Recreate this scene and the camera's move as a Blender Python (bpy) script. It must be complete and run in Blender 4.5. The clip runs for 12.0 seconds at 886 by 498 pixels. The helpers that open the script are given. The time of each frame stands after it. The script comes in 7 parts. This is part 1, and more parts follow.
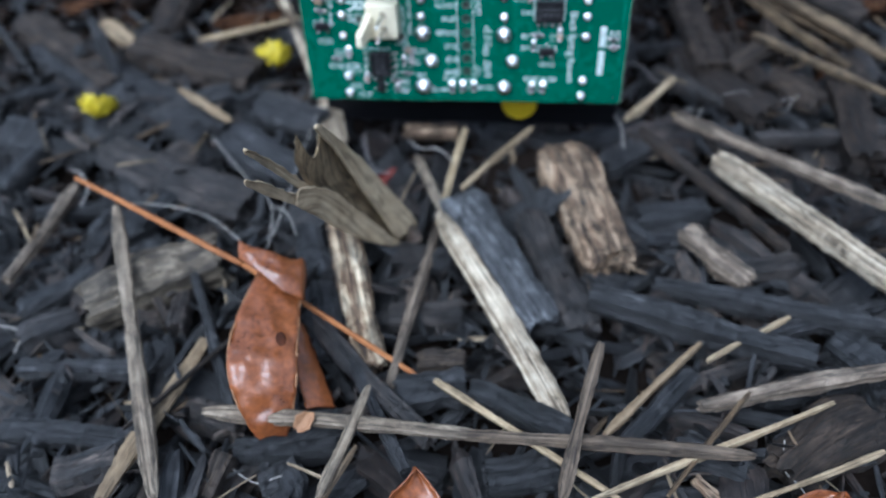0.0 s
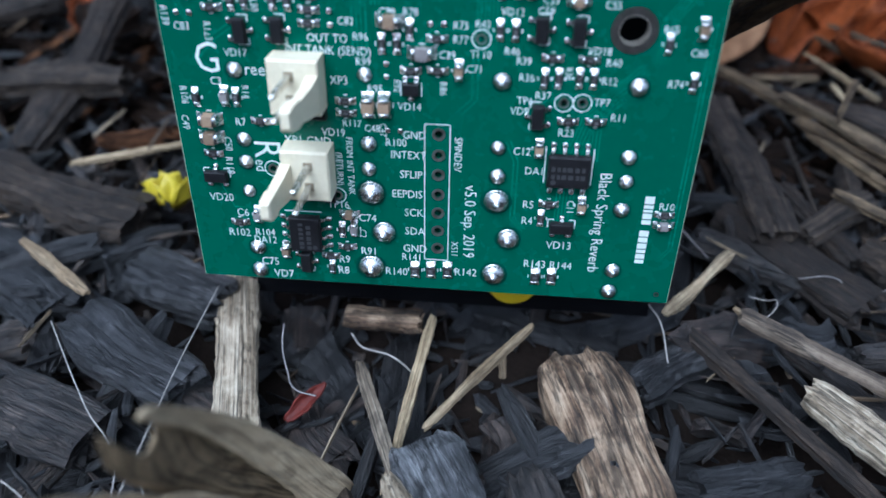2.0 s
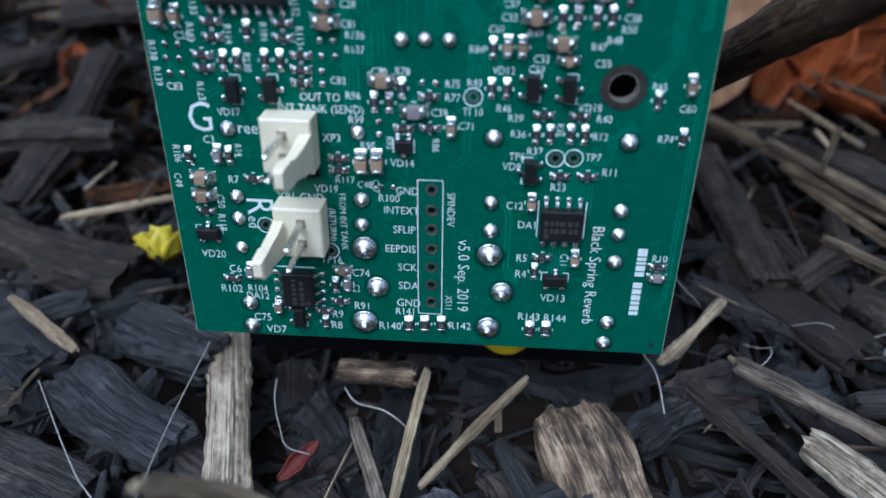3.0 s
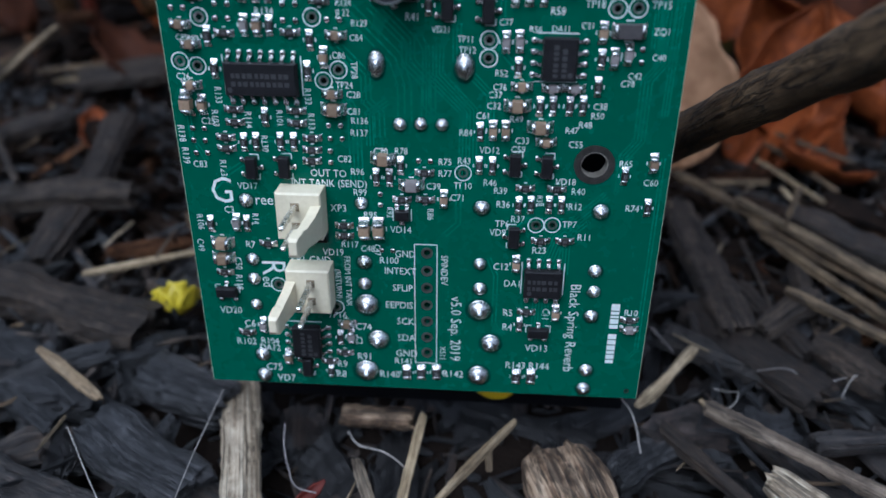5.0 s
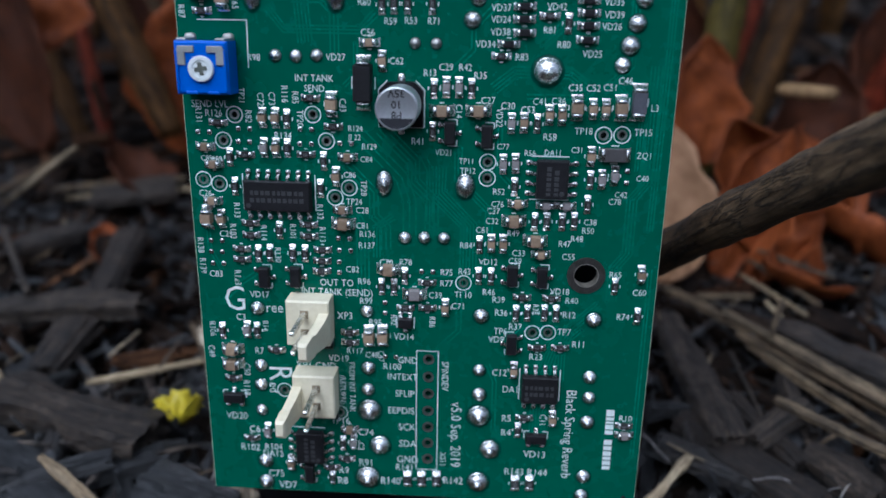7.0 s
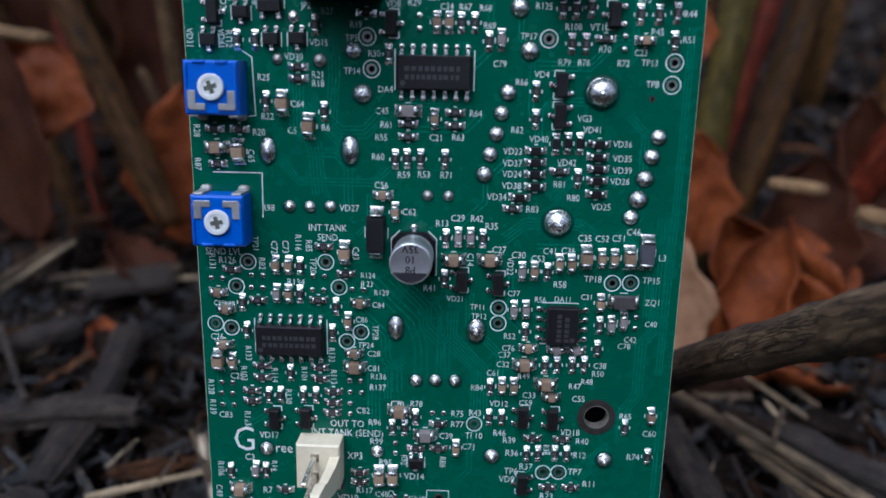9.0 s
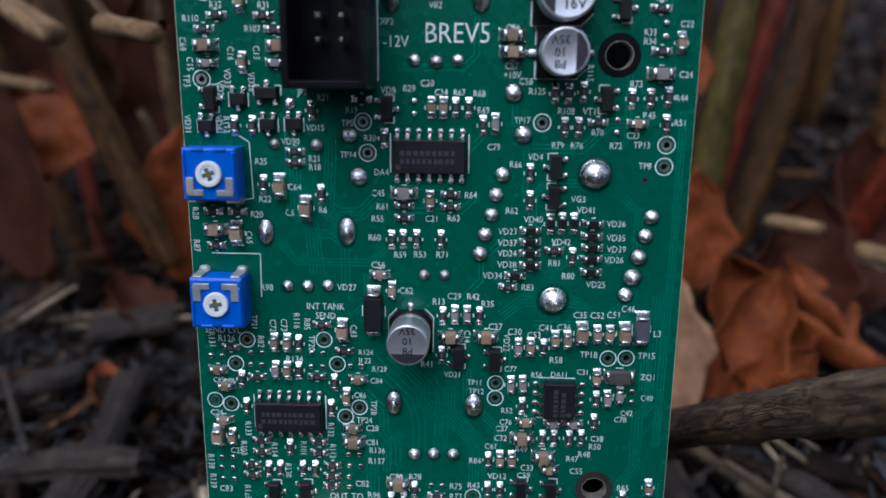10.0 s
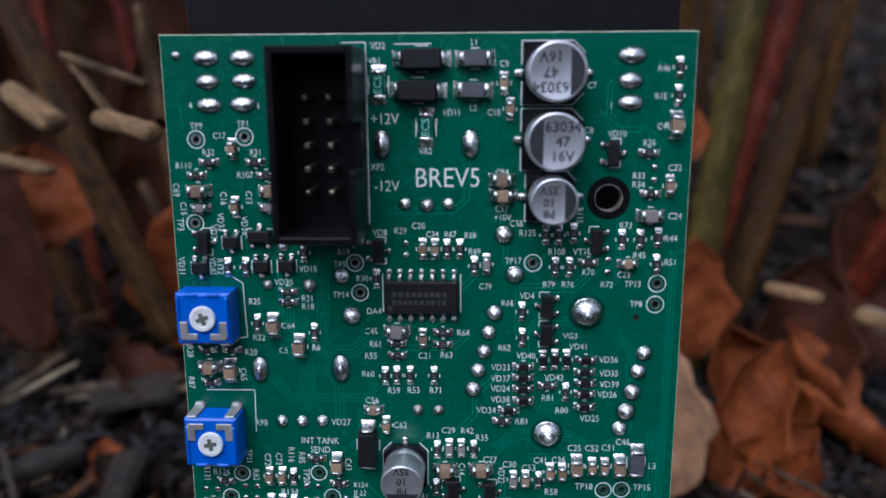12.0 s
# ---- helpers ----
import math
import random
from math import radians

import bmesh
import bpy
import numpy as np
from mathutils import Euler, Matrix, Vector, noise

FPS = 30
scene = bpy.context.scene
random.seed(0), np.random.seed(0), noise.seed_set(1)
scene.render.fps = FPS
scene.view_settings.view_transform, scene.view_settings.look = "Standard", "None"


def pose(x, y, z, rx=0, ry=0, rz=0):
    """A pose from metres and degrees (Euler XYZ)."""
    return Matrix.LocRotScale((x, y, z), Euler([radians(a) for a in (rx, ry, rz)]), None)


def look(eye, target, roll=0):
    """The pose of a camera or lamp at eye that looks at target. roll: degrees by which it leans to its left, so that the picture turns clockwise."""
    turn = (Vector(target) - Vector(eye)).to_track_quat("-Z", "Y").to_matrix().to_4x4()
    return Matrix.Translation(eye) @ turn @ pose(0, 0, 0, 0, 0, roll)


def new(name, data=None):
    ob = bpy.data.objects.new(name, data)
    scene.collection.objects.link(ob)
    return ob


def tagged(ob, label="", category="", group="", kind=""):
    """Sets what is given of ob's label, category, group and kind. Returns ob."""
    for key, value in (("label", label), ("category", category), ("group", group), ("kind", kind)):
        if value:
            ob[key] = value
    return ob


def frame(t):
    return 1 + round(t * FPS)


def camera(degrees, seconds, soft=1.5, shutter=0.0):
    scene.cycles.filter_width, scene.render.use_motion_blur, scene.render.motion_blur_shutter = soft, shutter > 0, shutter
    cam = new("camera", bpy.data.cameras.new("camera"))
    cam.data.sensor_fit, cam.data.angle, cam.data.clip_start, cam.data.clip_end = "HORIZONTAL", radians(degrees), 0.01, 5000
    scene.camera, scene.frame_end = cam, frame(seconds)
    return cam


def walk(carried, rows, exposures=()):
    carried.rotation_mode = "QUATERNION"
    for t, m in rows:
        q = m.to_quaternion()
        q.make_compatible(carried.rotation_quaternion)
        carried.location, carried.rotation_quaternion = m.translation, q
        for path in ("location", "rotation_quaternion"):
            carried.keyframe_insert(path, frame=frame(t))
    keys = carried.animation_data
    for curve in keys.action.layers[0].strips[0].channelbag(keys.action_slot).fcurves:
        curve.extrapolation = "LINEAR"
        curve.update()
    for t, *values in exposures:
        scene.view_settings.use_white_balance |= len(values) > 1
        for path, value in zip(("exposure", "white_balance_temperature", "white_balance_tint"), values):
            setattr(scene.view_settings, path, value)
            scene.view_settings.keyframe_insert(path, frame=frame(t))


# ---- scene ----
# The board's own frame: x across it, z up along it, its front in the plane y = 0. It leans back a little.
LEAN = 13.0
FOOT = 0.0125
BOARD = pose(0, 0, FOOT, -LEAN, 0, 0)
cam = camera(61.65, 12.0, soft=1.65)
ROWS = [
    (0.0, (0.01235, -0.13075, 0.06585), (0.00385, -0.06816, 0.01676), -2.49),
    (0.5, (0.00962, -0.12098, 0.06235), (0.00143, -0.05817, 0.01349), -1.90),
    (1.0, (0.00479, -0.09836, 0.05299), (-0.00343, -0.03561, 0.00406), -1.21),
    (1.5, (0.00700, -0.08658, 0.05356), (0.00048, -0.02187, 0.00698), 0.29),
    (2.0, (0.00774, -0.07762, 0.05530), (0.00214, -0.01021, 0.01259), 0.94),
    (2.5, (0.00753, -0.07586, 0.05584), (0.00271, -0.00690, 0.01556), 0.92),
    (4.5, (0.00606, -0.08305, 0.06189), (0.00147, -0.01217, 0.02508), 0.47),
    (5.0, (0.00773, -0.08478, 0.06359), (0.00343, -0.01305, 0.02845), 0.55),
    (5.5, (0.00736, -0.08558, 0.06539), (0.00330, -0.01305, 0.03189), 0.69),
    (6.0, (0.00715, -0.08550, 0.06456), (0.00347, -0.01238, 0.03230), 0.85),
    (6.5, (0.00673, -0.08789, 0.05956), (0.00300, -0.01327, 0.03095), 1.04),
    (7.0, (0.00685, -0.09038, 0.06456), (0.00299, -0.01398, 0.04116), 0.95),
    (9.0, (0.00348, -0.08822, 0.07681), (0.00090, -0.01048, 0.05808), 1.07),
    (9.5, (0.00400, -0.08786, 0.08150), (0.00078, -0.01008, 0.06306), 0.65),
    (10.0, (0.00395, -0.08720, 0.08538), (0.00119, -0.00927, 0.06748), 0.49),
    (10.5, (0.00368, -0.08570, 0.08713), (0.00106, -0.00761, 0.06996), 0.40),
    (11.0, (0.00579, -0.08476, 0.09157), (0.00181, -0.00684, 0.07387), 0.08),
    (11.5, (0.00591, -0.08411, 0.09634), (0.00164, -0.00592, 0.07998), -0.14),
    (12.0, (0.00527, -0.08462, 0.09943), (0.00200, -0.00631, 0.08340), -0.26),
]
walk(cam, [(t, BOARD @ look(eye, target, roll)) for t, eye, target, roll in ROWS],
     exposures=[(0, 1.06, 4960, 6), (0.6, 1.02, 4930, 6), (1.0, 0.90, 4890, 6), (1.5, 0.98, 4860, 6), (2.5, 0.68, 4830, 7), (5.5, 0.32, 5080, 9), (7.0, 0.28, 5120, 9), (9.0, 0.22, 5270, 14), (12.0, 0.24, 5360, 15)])

# ---- sky, light, exposure ----
cam.data.dof.use_dof = True
cam.data.dof.focus_distance = 0.093
cam.data.dof.aperture_fstop = 15.0

world = bpy.data.worlds.new("overcast_sky")
scene.world = world
world.use_nodes = True
wn = world.node_tree.nodes
sky = wn.new("ShaderNodeTexSky")
sky.sky_type = "NISHITA"
sky.sun_disc = False
sky.sun_elevation = radians(62)
sky.sun_rotation = radians(200)
sky.air_density, sky.dust_density = 1.0, 4.0
wn["Background"].inputs["Strength"].default_value = 0.13
cloud = wn.new("ShaderNodeHueSaturation")
cloud.inputs["Saturation"].default_value = 0.35
world.node_tree.links.new(sky.outputs[0], cloud.inputs["Color"])
world.node_tree.links.new(cloud.outputs[0], wn["Background"].inputs["Color"])

sun_data = bpy.data.lights.new("sun", "SUN")
sun_data.energy, sun_data.angle, sun_data.color = 1.2, radians(40), (1.0, 0.97, 0.93)
sun = new("sun", sun_data)
sun.matrix_world = look((-0.3, -0.35, 1.0), (0, 0, 0))


# ---- materials ----
def material(name, colour, rough=0.6, metal=0.0, spec=0.5):
    m = bpy.data.materials.new(name)
    m.use_nodes = True
    b = m.node_tree.nodes["Principled BSDF"]
    b.inputs["Base Color"].default_value = (*colour, 1)
    b.inputs["Roughness"].default_value = rough
    b.inputs["Metallic"].default_value = metal
    b.inputs["Specular IOR Level"].default_value = spec
    return m


def ramp(nt, stops):
    r = nt.nodes.new("ShaderNodeValToRGB")
    els = r.color_ramp.elements
    while len(els) < len(stops):
        els.new(0.5)
    for e, (at, c) in zip(els, stops):
        e.position, e.color = at, (*c, 1)
    return r


def noisy(name, dark, light, scale, rough=0.6, metal=0.0, bump=0.2, detail=6.0, spec=0.5, rough_var=0.15, fine=6.0, each=None):
    """A surface that wavers between two colours at two scales, with relief. each: the span by which one piece is darker or lighter than the next."""
    m = material(name, dark, rough, metal, spec)
    nt = m.node_tree
    b = nt.nodes["Principled BSDF"]
    co = nt.nodes.new("ShaderNodeTexCoord")
    n1 = nt.nodes.new("ShaderNodeTexNoise")
    n1.inputs["Scale"].default_value, n1.inputs["Detail"].default_value = scale, detail
    n2 = nt.nodes.new("ShaderNodeTexNoise")
    n2.inputs["Scale"].default_value, n2.inputs["Detail"].default_value = scale * fine, 4.0
    mix = nt.nodes.new("ShaderNodeMath")
    mix.operation = "MULTIPLY_ADD"
    mix.inputs[1].default_value = 0.5
    half = nt.nodes.new("ShaderNodeMath")
    half.operation = "MULTIPLY"
    half.inputs[1].default_value = 0.5
    r = ramp(nt, [(0.3, dark), (0.7, light)])
    bp = nt.nodes.new("ShaderNodeBump")
    bp.inputs["Strength"].default_value = bump
    bp.inputs["Distance"].default_value = 0.0004
    rr = nt.nodes.new("ShaderNodeMapRange")
    rr.inputs["To Min"].default_value, rr.inputs["To Max"].default_value = max(0.02, rough - rough_var), min(1, rough + rough_var)
    ln = nt.links.new
    for n in (n1, n2):
        ln(co.outputs["Object"], n.inputs["Vector"])
    ln(n2.outputs["Fac"], half.inputs[0])
    ln(n1.outputs["Fac"], mix.inputs[0])
    ln(half.outputs[0], mix.inputs[2])
    ln(mix.outputs[0], r.inputs["Fac"])
    if each:
        info = nt.nodes.new("ShaderNodeObjectInfo")
        er = nt.nodes.new("ShaderNodeMapRange")
        er.inputs["To Min"].default_value, er.inputs["To Max"].default_value = each
        em = nt.nodes.new("ShaderNodeMix")
        em.data_type, em.blend_type = "RGBA", "MULTIPLY"
        em.inputs["Factor"].default_value = 1.0
        ln(info.outputs["Random"], er.inputs["Value"])
        ln(r.outputs["Color"], em.inputs["A"])
        ln(er.outputs["Result"], em.inputs["B"])
        ln(em.outputs["Result"], b.inputs["Base Color"])
    else:
        ln(r.outputs["Color"], b.inputs["Base Color"])
    ln(mix.outputs[0], rr.inputs["Value"])
    ln(rr.outputs["Result"], b.inputs["Roughness"])
    ln(mix.outputs[0], bp.inputs["Height"])
    ln(bp.outputs["Normal"], b.inputs["Normal"])
    return m


def wood(name, stops, rough=0.75, bump=0.7, along=110.0, across=1900.0, per_piece=None, spec=0.35, vary=None, crack=0.75, stain=0.5, contrast=1.5):
    """Fibrous wood: grain, cracks and fine fibres run along each piece, from its own 'grain' coordinates; stains lie over it at a larger scale."""
    m = material(name, stops[0][1], rough, 0, spec)
    nt = m.node_tree
    ln = nt.links.new
    b = nt.nodes["Principled BSDF"]
    at = nt.nodes.new("ShaderNodeAttribute")
    at.attribute_name = "grain"

    def grain(sx, sy, detail, twist):
        mp = nt.nodes.new("ShaderNodeMapping")
        mp.inputs["Scale"].default_value = (sx, sy, sy)
        n = nt.nodes.new("ShaderNodeTexNoise")
        n.inputs["Scale"].default_value, n.inputs["Detail"].default_value, n.inputs["Distortion"].default_value = 1.0, detail, twist
        n.inputs["Roughness"].default_value = 0.66
        ln(at.outputs["Vector"], mp.inputs["Vector"])
        ln(mp.outputs["Vector"], n.inputs["Vector"])
        return n.outputs["Fac"]

    def calc(op, x, y, z=None):
        n = nt.nodes.new("ShaderNodeMath")
        n.operation = op
        for k, v in enumerate((x, y, z)):
            if v is None:
                continue
            if isinstance(v, (int, float)):
                n.inputs[k].default_value = v
            else:
                ln(v, n.inputs[k])
        return n.outputs[0]

    def span(v, a, b, c, d):
        n = nt.nodes.new("ShaderNodeMapRange")
        for k, q in zip(("From Min", "From Max", "To Min", "To Max"), (a, b, c, d)):
            n.inputs[k].default_value = q
        ln(v, n.inputs["Value"])
        return n.outputs["Result"]

    def times(c, d):
        n = nt.nodes.new("ShaderNodeMix")
        n.data_type, n.blend_type = "RGBA", "MULTIPLY"
        n.inputs["Factor"].default_value = 1.0
        ln(c, n.inputs["A"])
        ln(d, n.inputs["B"])
        return n.outputs["Result"]

    fibres = grain(along * 0.6, across, 8.0, 0.15)
    threads = grain(along * 1.3, across * 3.2, 3.0, 0.1)
    blotch = grain(260.0, 260.0, 6.0, 0.0)
    splits = span(calc("ABSOLUTE", calc("SUBTRACT", grain(along * 0.5, across * 0.36, 4.0, 0.1), 0.5), 0.0), 0.0, 0.035, 1 - crack, 1.0)
    tone = calc("ADD", calc("ADD", calc("MULTIPLY", fibres, 0.45), calc("MULTIPLY", threads, 0.25)), calc("MULTIPLY", blotch, 0.30))
    tone = calc("MULTIPLY_ADD", calc("SUBTRACT", tone, 0.5), contrast, 0.5)
    r = ramp(nt, stops)
    ln(tone, r.inputs["Fac"])
    colour = times(r.outputs["Color"], splits)
    if stain:
        colour = times(colour, span(grain(170.0, 420.0, 5.0, 0.6), 0.40, 0.56, 1 - stain, 1.0))
    if per_piece:
        geo = nt.nodes.new("ShaderNodeNewGeometry")
        pr = ramp(nt, per_piece)
        pr.color_ramp.interpolation = "CONSTANT"
        ln(geo.outputs["Random Per Island"], pr.inputs["Fac"])
        colour = times(colour, pr.outputs["Color"])
    if vary:
        info = nt.nodes.new("ShaderNodeObjectInfo")
        pr = ramp(nt, vary)
        ln(info.outputs["Random"], pr.inputs["Fac"])
        colour = times(colour, pr.outputs["Color"])
    ln(colour, b.inputs["Base Color"])
    ln(span(threads, 0.3, 0.7, max(0.05, rough - 0.2), min(1.0, rough + 0.15)), b.inputs["Roughness"])
    bp = nt.nodes.new("ShaderNodeBump")
    bp.inputs["Strength"].default_value = bump
    bp.inputs["Distance"].default_value = 0.0006
    ln(calc("MULTIPLY_ADD", splits, 0.35, tone), bp.inputs["Height"])
    ln(bp.outputs["Normal"], b.inputs["Normal"])
    return m


DARKMASK = noisy("bare_clearance", (0.001, 0.040, 0.026), (0.002, 0.055, 0.035), 200, 0.3, 0, 0.05, spec=0.35)
MASK = noisy("green_solder_mask", (0.002, 0.084, 0.048), (0.003, 0.104, 0.060), 90, 0.27, 0, 0.03, spec=0.35, rough_var=0.06)
COPPER = noisy("masked_track", (0.004, 0.138, 0.083), (0.005, 0.158, 0.096), 200, 0.27, 0, 0.03, spec=0.4, rough_var=0.06)
EDGE = noisy("bare_board_edge", (0.30, 0.36, 0.20), (0.62, 0.66, 0.50), 1500, 0.8, 0, 0.4)
SILK = noisy("white_legend_ink", (0.60, 0.67, 0.66), (0.76, 0.82, 0.80), 900, 0.7, 0, 0.1)
TIN = noisy("tinned_solder", (0.60, 0.60, 0.59), (0.90, 0.90, 0.89), 1100, 0.26, 1.0, 0.35, rough_var=0.10, each=(0.72, 1.05))
LUG = noisy("brushed_lug", (0.30, 0.30, 0.29), (0.46, 0.46, 0.44), 700, 0.5, 0.6, 0.2)
DULL = noisy("dull_solder", (0.25, 0.24, 0.22), (0.5, 0.5, 0.48), 900, 0.42, 1.0, 0.25)
PADRING = noisy("dark_plated_ring", (0.05, 0.045, 0.04), (0.13, 0.12, 0.11), 900, 0.4, 0.7, 0.2)
RESIN = noisy("black_moulded_resin", (0.007, 0.007, 0.008), (0.015, 0.014, 0.016), 1200, 0.5, 0, 0.25, spec=0.25)
SLATE = noisy("dark_ferrite", (0.06, 0.062, 0.075), (0.10, 0.10, 0.12), 900, 0.5, 0, 0.2)
CASE = noisy("dull_metal_case", (0.07, 0.065, 0.065), (0.12, 0.11, 0.11), 700, 0.45, 0.3, 0.2)
CERAMIC = noisy("tan_ceramic", (0.24, 0.16, 0.10), (0.36, 0.26, 0.17), 700, 0.5, 0, 0.2, each=(0.65, 1.1))
GREYCER = noisy("grey_ceramic", (0.17, 0.155, 0.15), (0.30, 0.27, 0.26), 700, 0.5, 0, 0.2)
RESBODY = noisy("resistor_glaze", (0.012, 0.011, 0.012), (0.035, 0.032, 0.032), 1500, 0.4, 0, 0.2, spec=0.3)
PRINT = noisy("faint_print", (0.12, 0.12, 0.12), (0.22, 0.22, 0.22), 2000, 0.6, 0, 0.1)
CYAN = noisy("pale_cyan_print", (0.2, 0.5, 0.45), (0.32, 0.62, 0.56), 2000, 0.6, 0, 0.1)
ALU = noisy("brushed_aluminium", (0.62, 0.63, 0.65), (0.78, 0.79, 0.82), 500, 0.36, 0.85, 0.05)
INK = noisy("black_ink", (0.015, 0.015, 0.02), (0.035, 0.035, 0.04), 900, 0.5, 0, 0.05)
BLUE = noisy("blue_plastic", (0.004, 0.085, 0.50), (0.006, 0.12, 0.62), 400, 0.38, 0, 0.12)
DIAL = noisy("white_plastic", (0.62, 0.66, 0.66), (0.8, 0.82, 0.80), 500, 0.45, 0, 0.1)
SLOT = noisy("dark_slot_cross", (0.03, 0.035, 0.028), (0.15, 0.16, 0.13), 1500, 0.6, 0, 0.3)
CREAM = noisy("cream_nylon", (0.68, 0.60, 0.41), (0.80, 0.72, 0.53), 300, 0.42, 0, 0.1)
PITSHADE = noisy("nylon_pit_shade", (0.20, 0.15, 0.08), (0.34, 0.27, 0.16), 500, 0.6, 0, 0.2)
BLACKP = noisy("black_plastic", (0.003, 0.003, 0.0035), (0.007, 0.007, 0.008), 500, 0.32, 0, 0.1, spec=0.22)
PANEL = noisy("black_anodised_panel", (0.003, 0.003, 0.004), (0.007, 0.007, 0.008), 300, 0.4, 0, 0.15, spec=0.2)
GOLD = noisy("gilt_pin", (0.40, 0.35, 0.24), (0.62, 0.57, 0.44), 900, 0.3, 1.0, 0.1)
YELLOWP = noisy("yellow_plastic", (0.55, 0.40, 0.004), (0.68, 0.50, 0.006), 300, 0.4, 0, 0.1)
HOLEWALL = noisy("worn_plating", (0.30, 0.27, 0.22), (0.6, 0.56, 0.48), 900, 0.4, 0.7, 0.2)

DARKS = [(0.0, (0.50, 0.49, 0.50)), (0.3, (0.95, 0.92, 0.91)), (0.55, (1.35, 1.34, 1.36)), (0.75, (1.2, 0.95, 0.76)), (1.0, (2.1, 1.65, 1.3))]
DRIED = [(0.0, (0.50, 0.44, 0.38)), (0.35, (0.80, 0.73, 0.63)), (0.7, (1.0, 0.96, 0.88)), (1.0, (1.12, 1.06, 0.92))]
CHAR = wood("blackened_wood", [(0.30, (0.0028, 0.0027, 0.0028)), (0.47, (0.0115, 0.0112, 0.0118)), (0.61, (0.0460, 0.0450, 0.0465)), (0.78, (0.235, 0.228, 0.224))], rough=0.5, spec=0.55, bump=1.0, vary=DARKS, stain=0.5)
CHARBROWN = wood("dark_brown_wood", [(0.32, (0.0080, 0.0060, 0.0048)), (0.52, (0.0360, 0.0265, 0.0205)), (0.74, (0.130, 0.098, 0.073))], vary=DRIED, stain=0.4)
GREYWOOD = wood("weathered_grey_wood", [(0.30, (0.0220, 0.0150, 0.0105)), (0.46, (0.1350, 0.1000, 0.0700)), (0.68, (0.3500, 0.2800, 0.2080))], along=45, across=1300, stain=0.45)
LOGWOOD = wood("worn_log_wood", [(0.28, (0.022, 0.017, 0.012)), (0.5, (0.100, 0.079, 0.055)), (0.74, (0.34, 0.28, 0.20))], along=260, across=420, stain=0.6, crack=0.2)
TANWOOD = wood("split_tan_wood", [(0.34, (0.022, 0.014, 0.009)), (0.45, (0.13, 0.080, 0.045)), (0.57, (0.33, 0.235, 0.15)), (0.74, (0.52, 0.42, 0.30))], along=60, across=1000, stain=0.7)
STRAW = wood("dry_straw", [(0.24, (0.1000, 0.0700, 0.0420)), (0.46, (0.3300, 0.2550, 0.1650)), (0.70, (0.5800, 0.4900, 0.3500))], along=30, vary=DRIED, stain=0.35, crack=0.5)
PALE = wood("bleached_splint", [(0.34, (0.05, 0.034, 0.021)), (0.45, (0.26, 0.200, 0.130)), (0.58, (0.54, 0.450, 0.325)), (0.74, (0.74, 0.660, 0.51))], along=25, stain=0.3)
ASHSTRAW = wood("grey_straw", [(0.26, (0.0450, 0.0330, 0.0240)), (0.46, (0.2100, 0.1700, 0.1300)), (0.72, (0.4300, 0.3750, 0.3050))], along=30, vary=DRIED, stain=0.5)
HUSK = wood("tan_dry_husk", [(0.26, (0.17, 0.120, 0.066)), (0.46, (0.42, 0.320, 0.195)), (0.70, (0.62, 0.50, 0.33))], along=40, bump=0.4, stain=0.4, crack=0.4)
RUST = wood("rust_stem", [(0.26, (0.13, 0.045, 0.015)), (0.5, (0.32, 0.12, 0.035)), (0.74, (0.46, 0.20, 0.07))], along=60, bump=0.2, stain=0.2, crack=0.2)
CANERED = wood("dark_red_cane", [(0.26, (0.030, 0.006, 0.003)), (0.5, (0.125, 0.019, 0.008)), (0.74, (0.25, 0.056, 0.022))], along=25, across=500, bump=0.3, rough=0.6, spec=0.15, stain=0.45, crack=0.4)
CANEOLIVE = wood("olive_cane", [(0.26, (0.0300, 0.0145, 0.0040)), (0.5, (0.1120, 0.0560, 0.0150)), (0.74, (0.2600, 0.1400, 0.0450))], along=25, across=500, bump=0.35, rough=0.65, spec=0.15, vary=DRIED, stain=0.65, crack=0.5)
CANEGREEN = wood("olive_green_cane", [(0.26, (0.026, 0.018, 0.003)), (0.5, (0.075, 0.056, 0.009)), (0.74, (0.16, 0.112, 0.024))], along=25, across=500, bump=0.3, rough=0.6, spec=0.15, stain=0.5, crack=0.4)
STUBWOOD = wood("broken_stalk_wood", [(0.26, (0.070, 0.038, 0.016)), (0.46, (0.220, 0.130, 0.060)), (0.70, (0.420, 0.270, 0.130))], along=30, stain=0.4, crack=0.5, spec=0.15)
OLDSTRAW = wood("old_brown_straw", [(0.26, (0.0300, 0.0190, 0.0110)), (0.46, (0.1050, 0.0740, 0.0440)), (0.72, (0.2900, 0.2200, 0.1380))], along=30, vary=DRIED)
CANETAN = wood("dry_tan_cane", [(0.26, (0.0300, 0.0170, 0.0075)), (0.5, (0.1100, 0.0640, 0.0290)), (0.74, (0.2600, 0.1600, 0.0780))], along=25, across=500, bump=0.3, spec=0.15)
BARK = wood("branch_bark", [(0.28, (0.020, 0.012, 0.006)), (0.5, (0.092, 0.057, 0.028)), (0.76, (0.25, 0.168, 0.090))], along=120, across=900, bump=0.8, stain=0.4)
TUMBLE = [(0.0, (0.55, 0.52, 0.52)), (0.2, (1.0, 1.0, 1.05)), (0.45, (0.75, 0.70, 0.67)), (0.62, (1.35, 1.35, 1.4)), (0.74, (1.8, 1.3, 1.0)), (0.84, (2.8, 2.1, 1.55)), (0.93, (4.5, 3.4, 2.5)), (0.97, (0.9, 0.75, 0.65))]
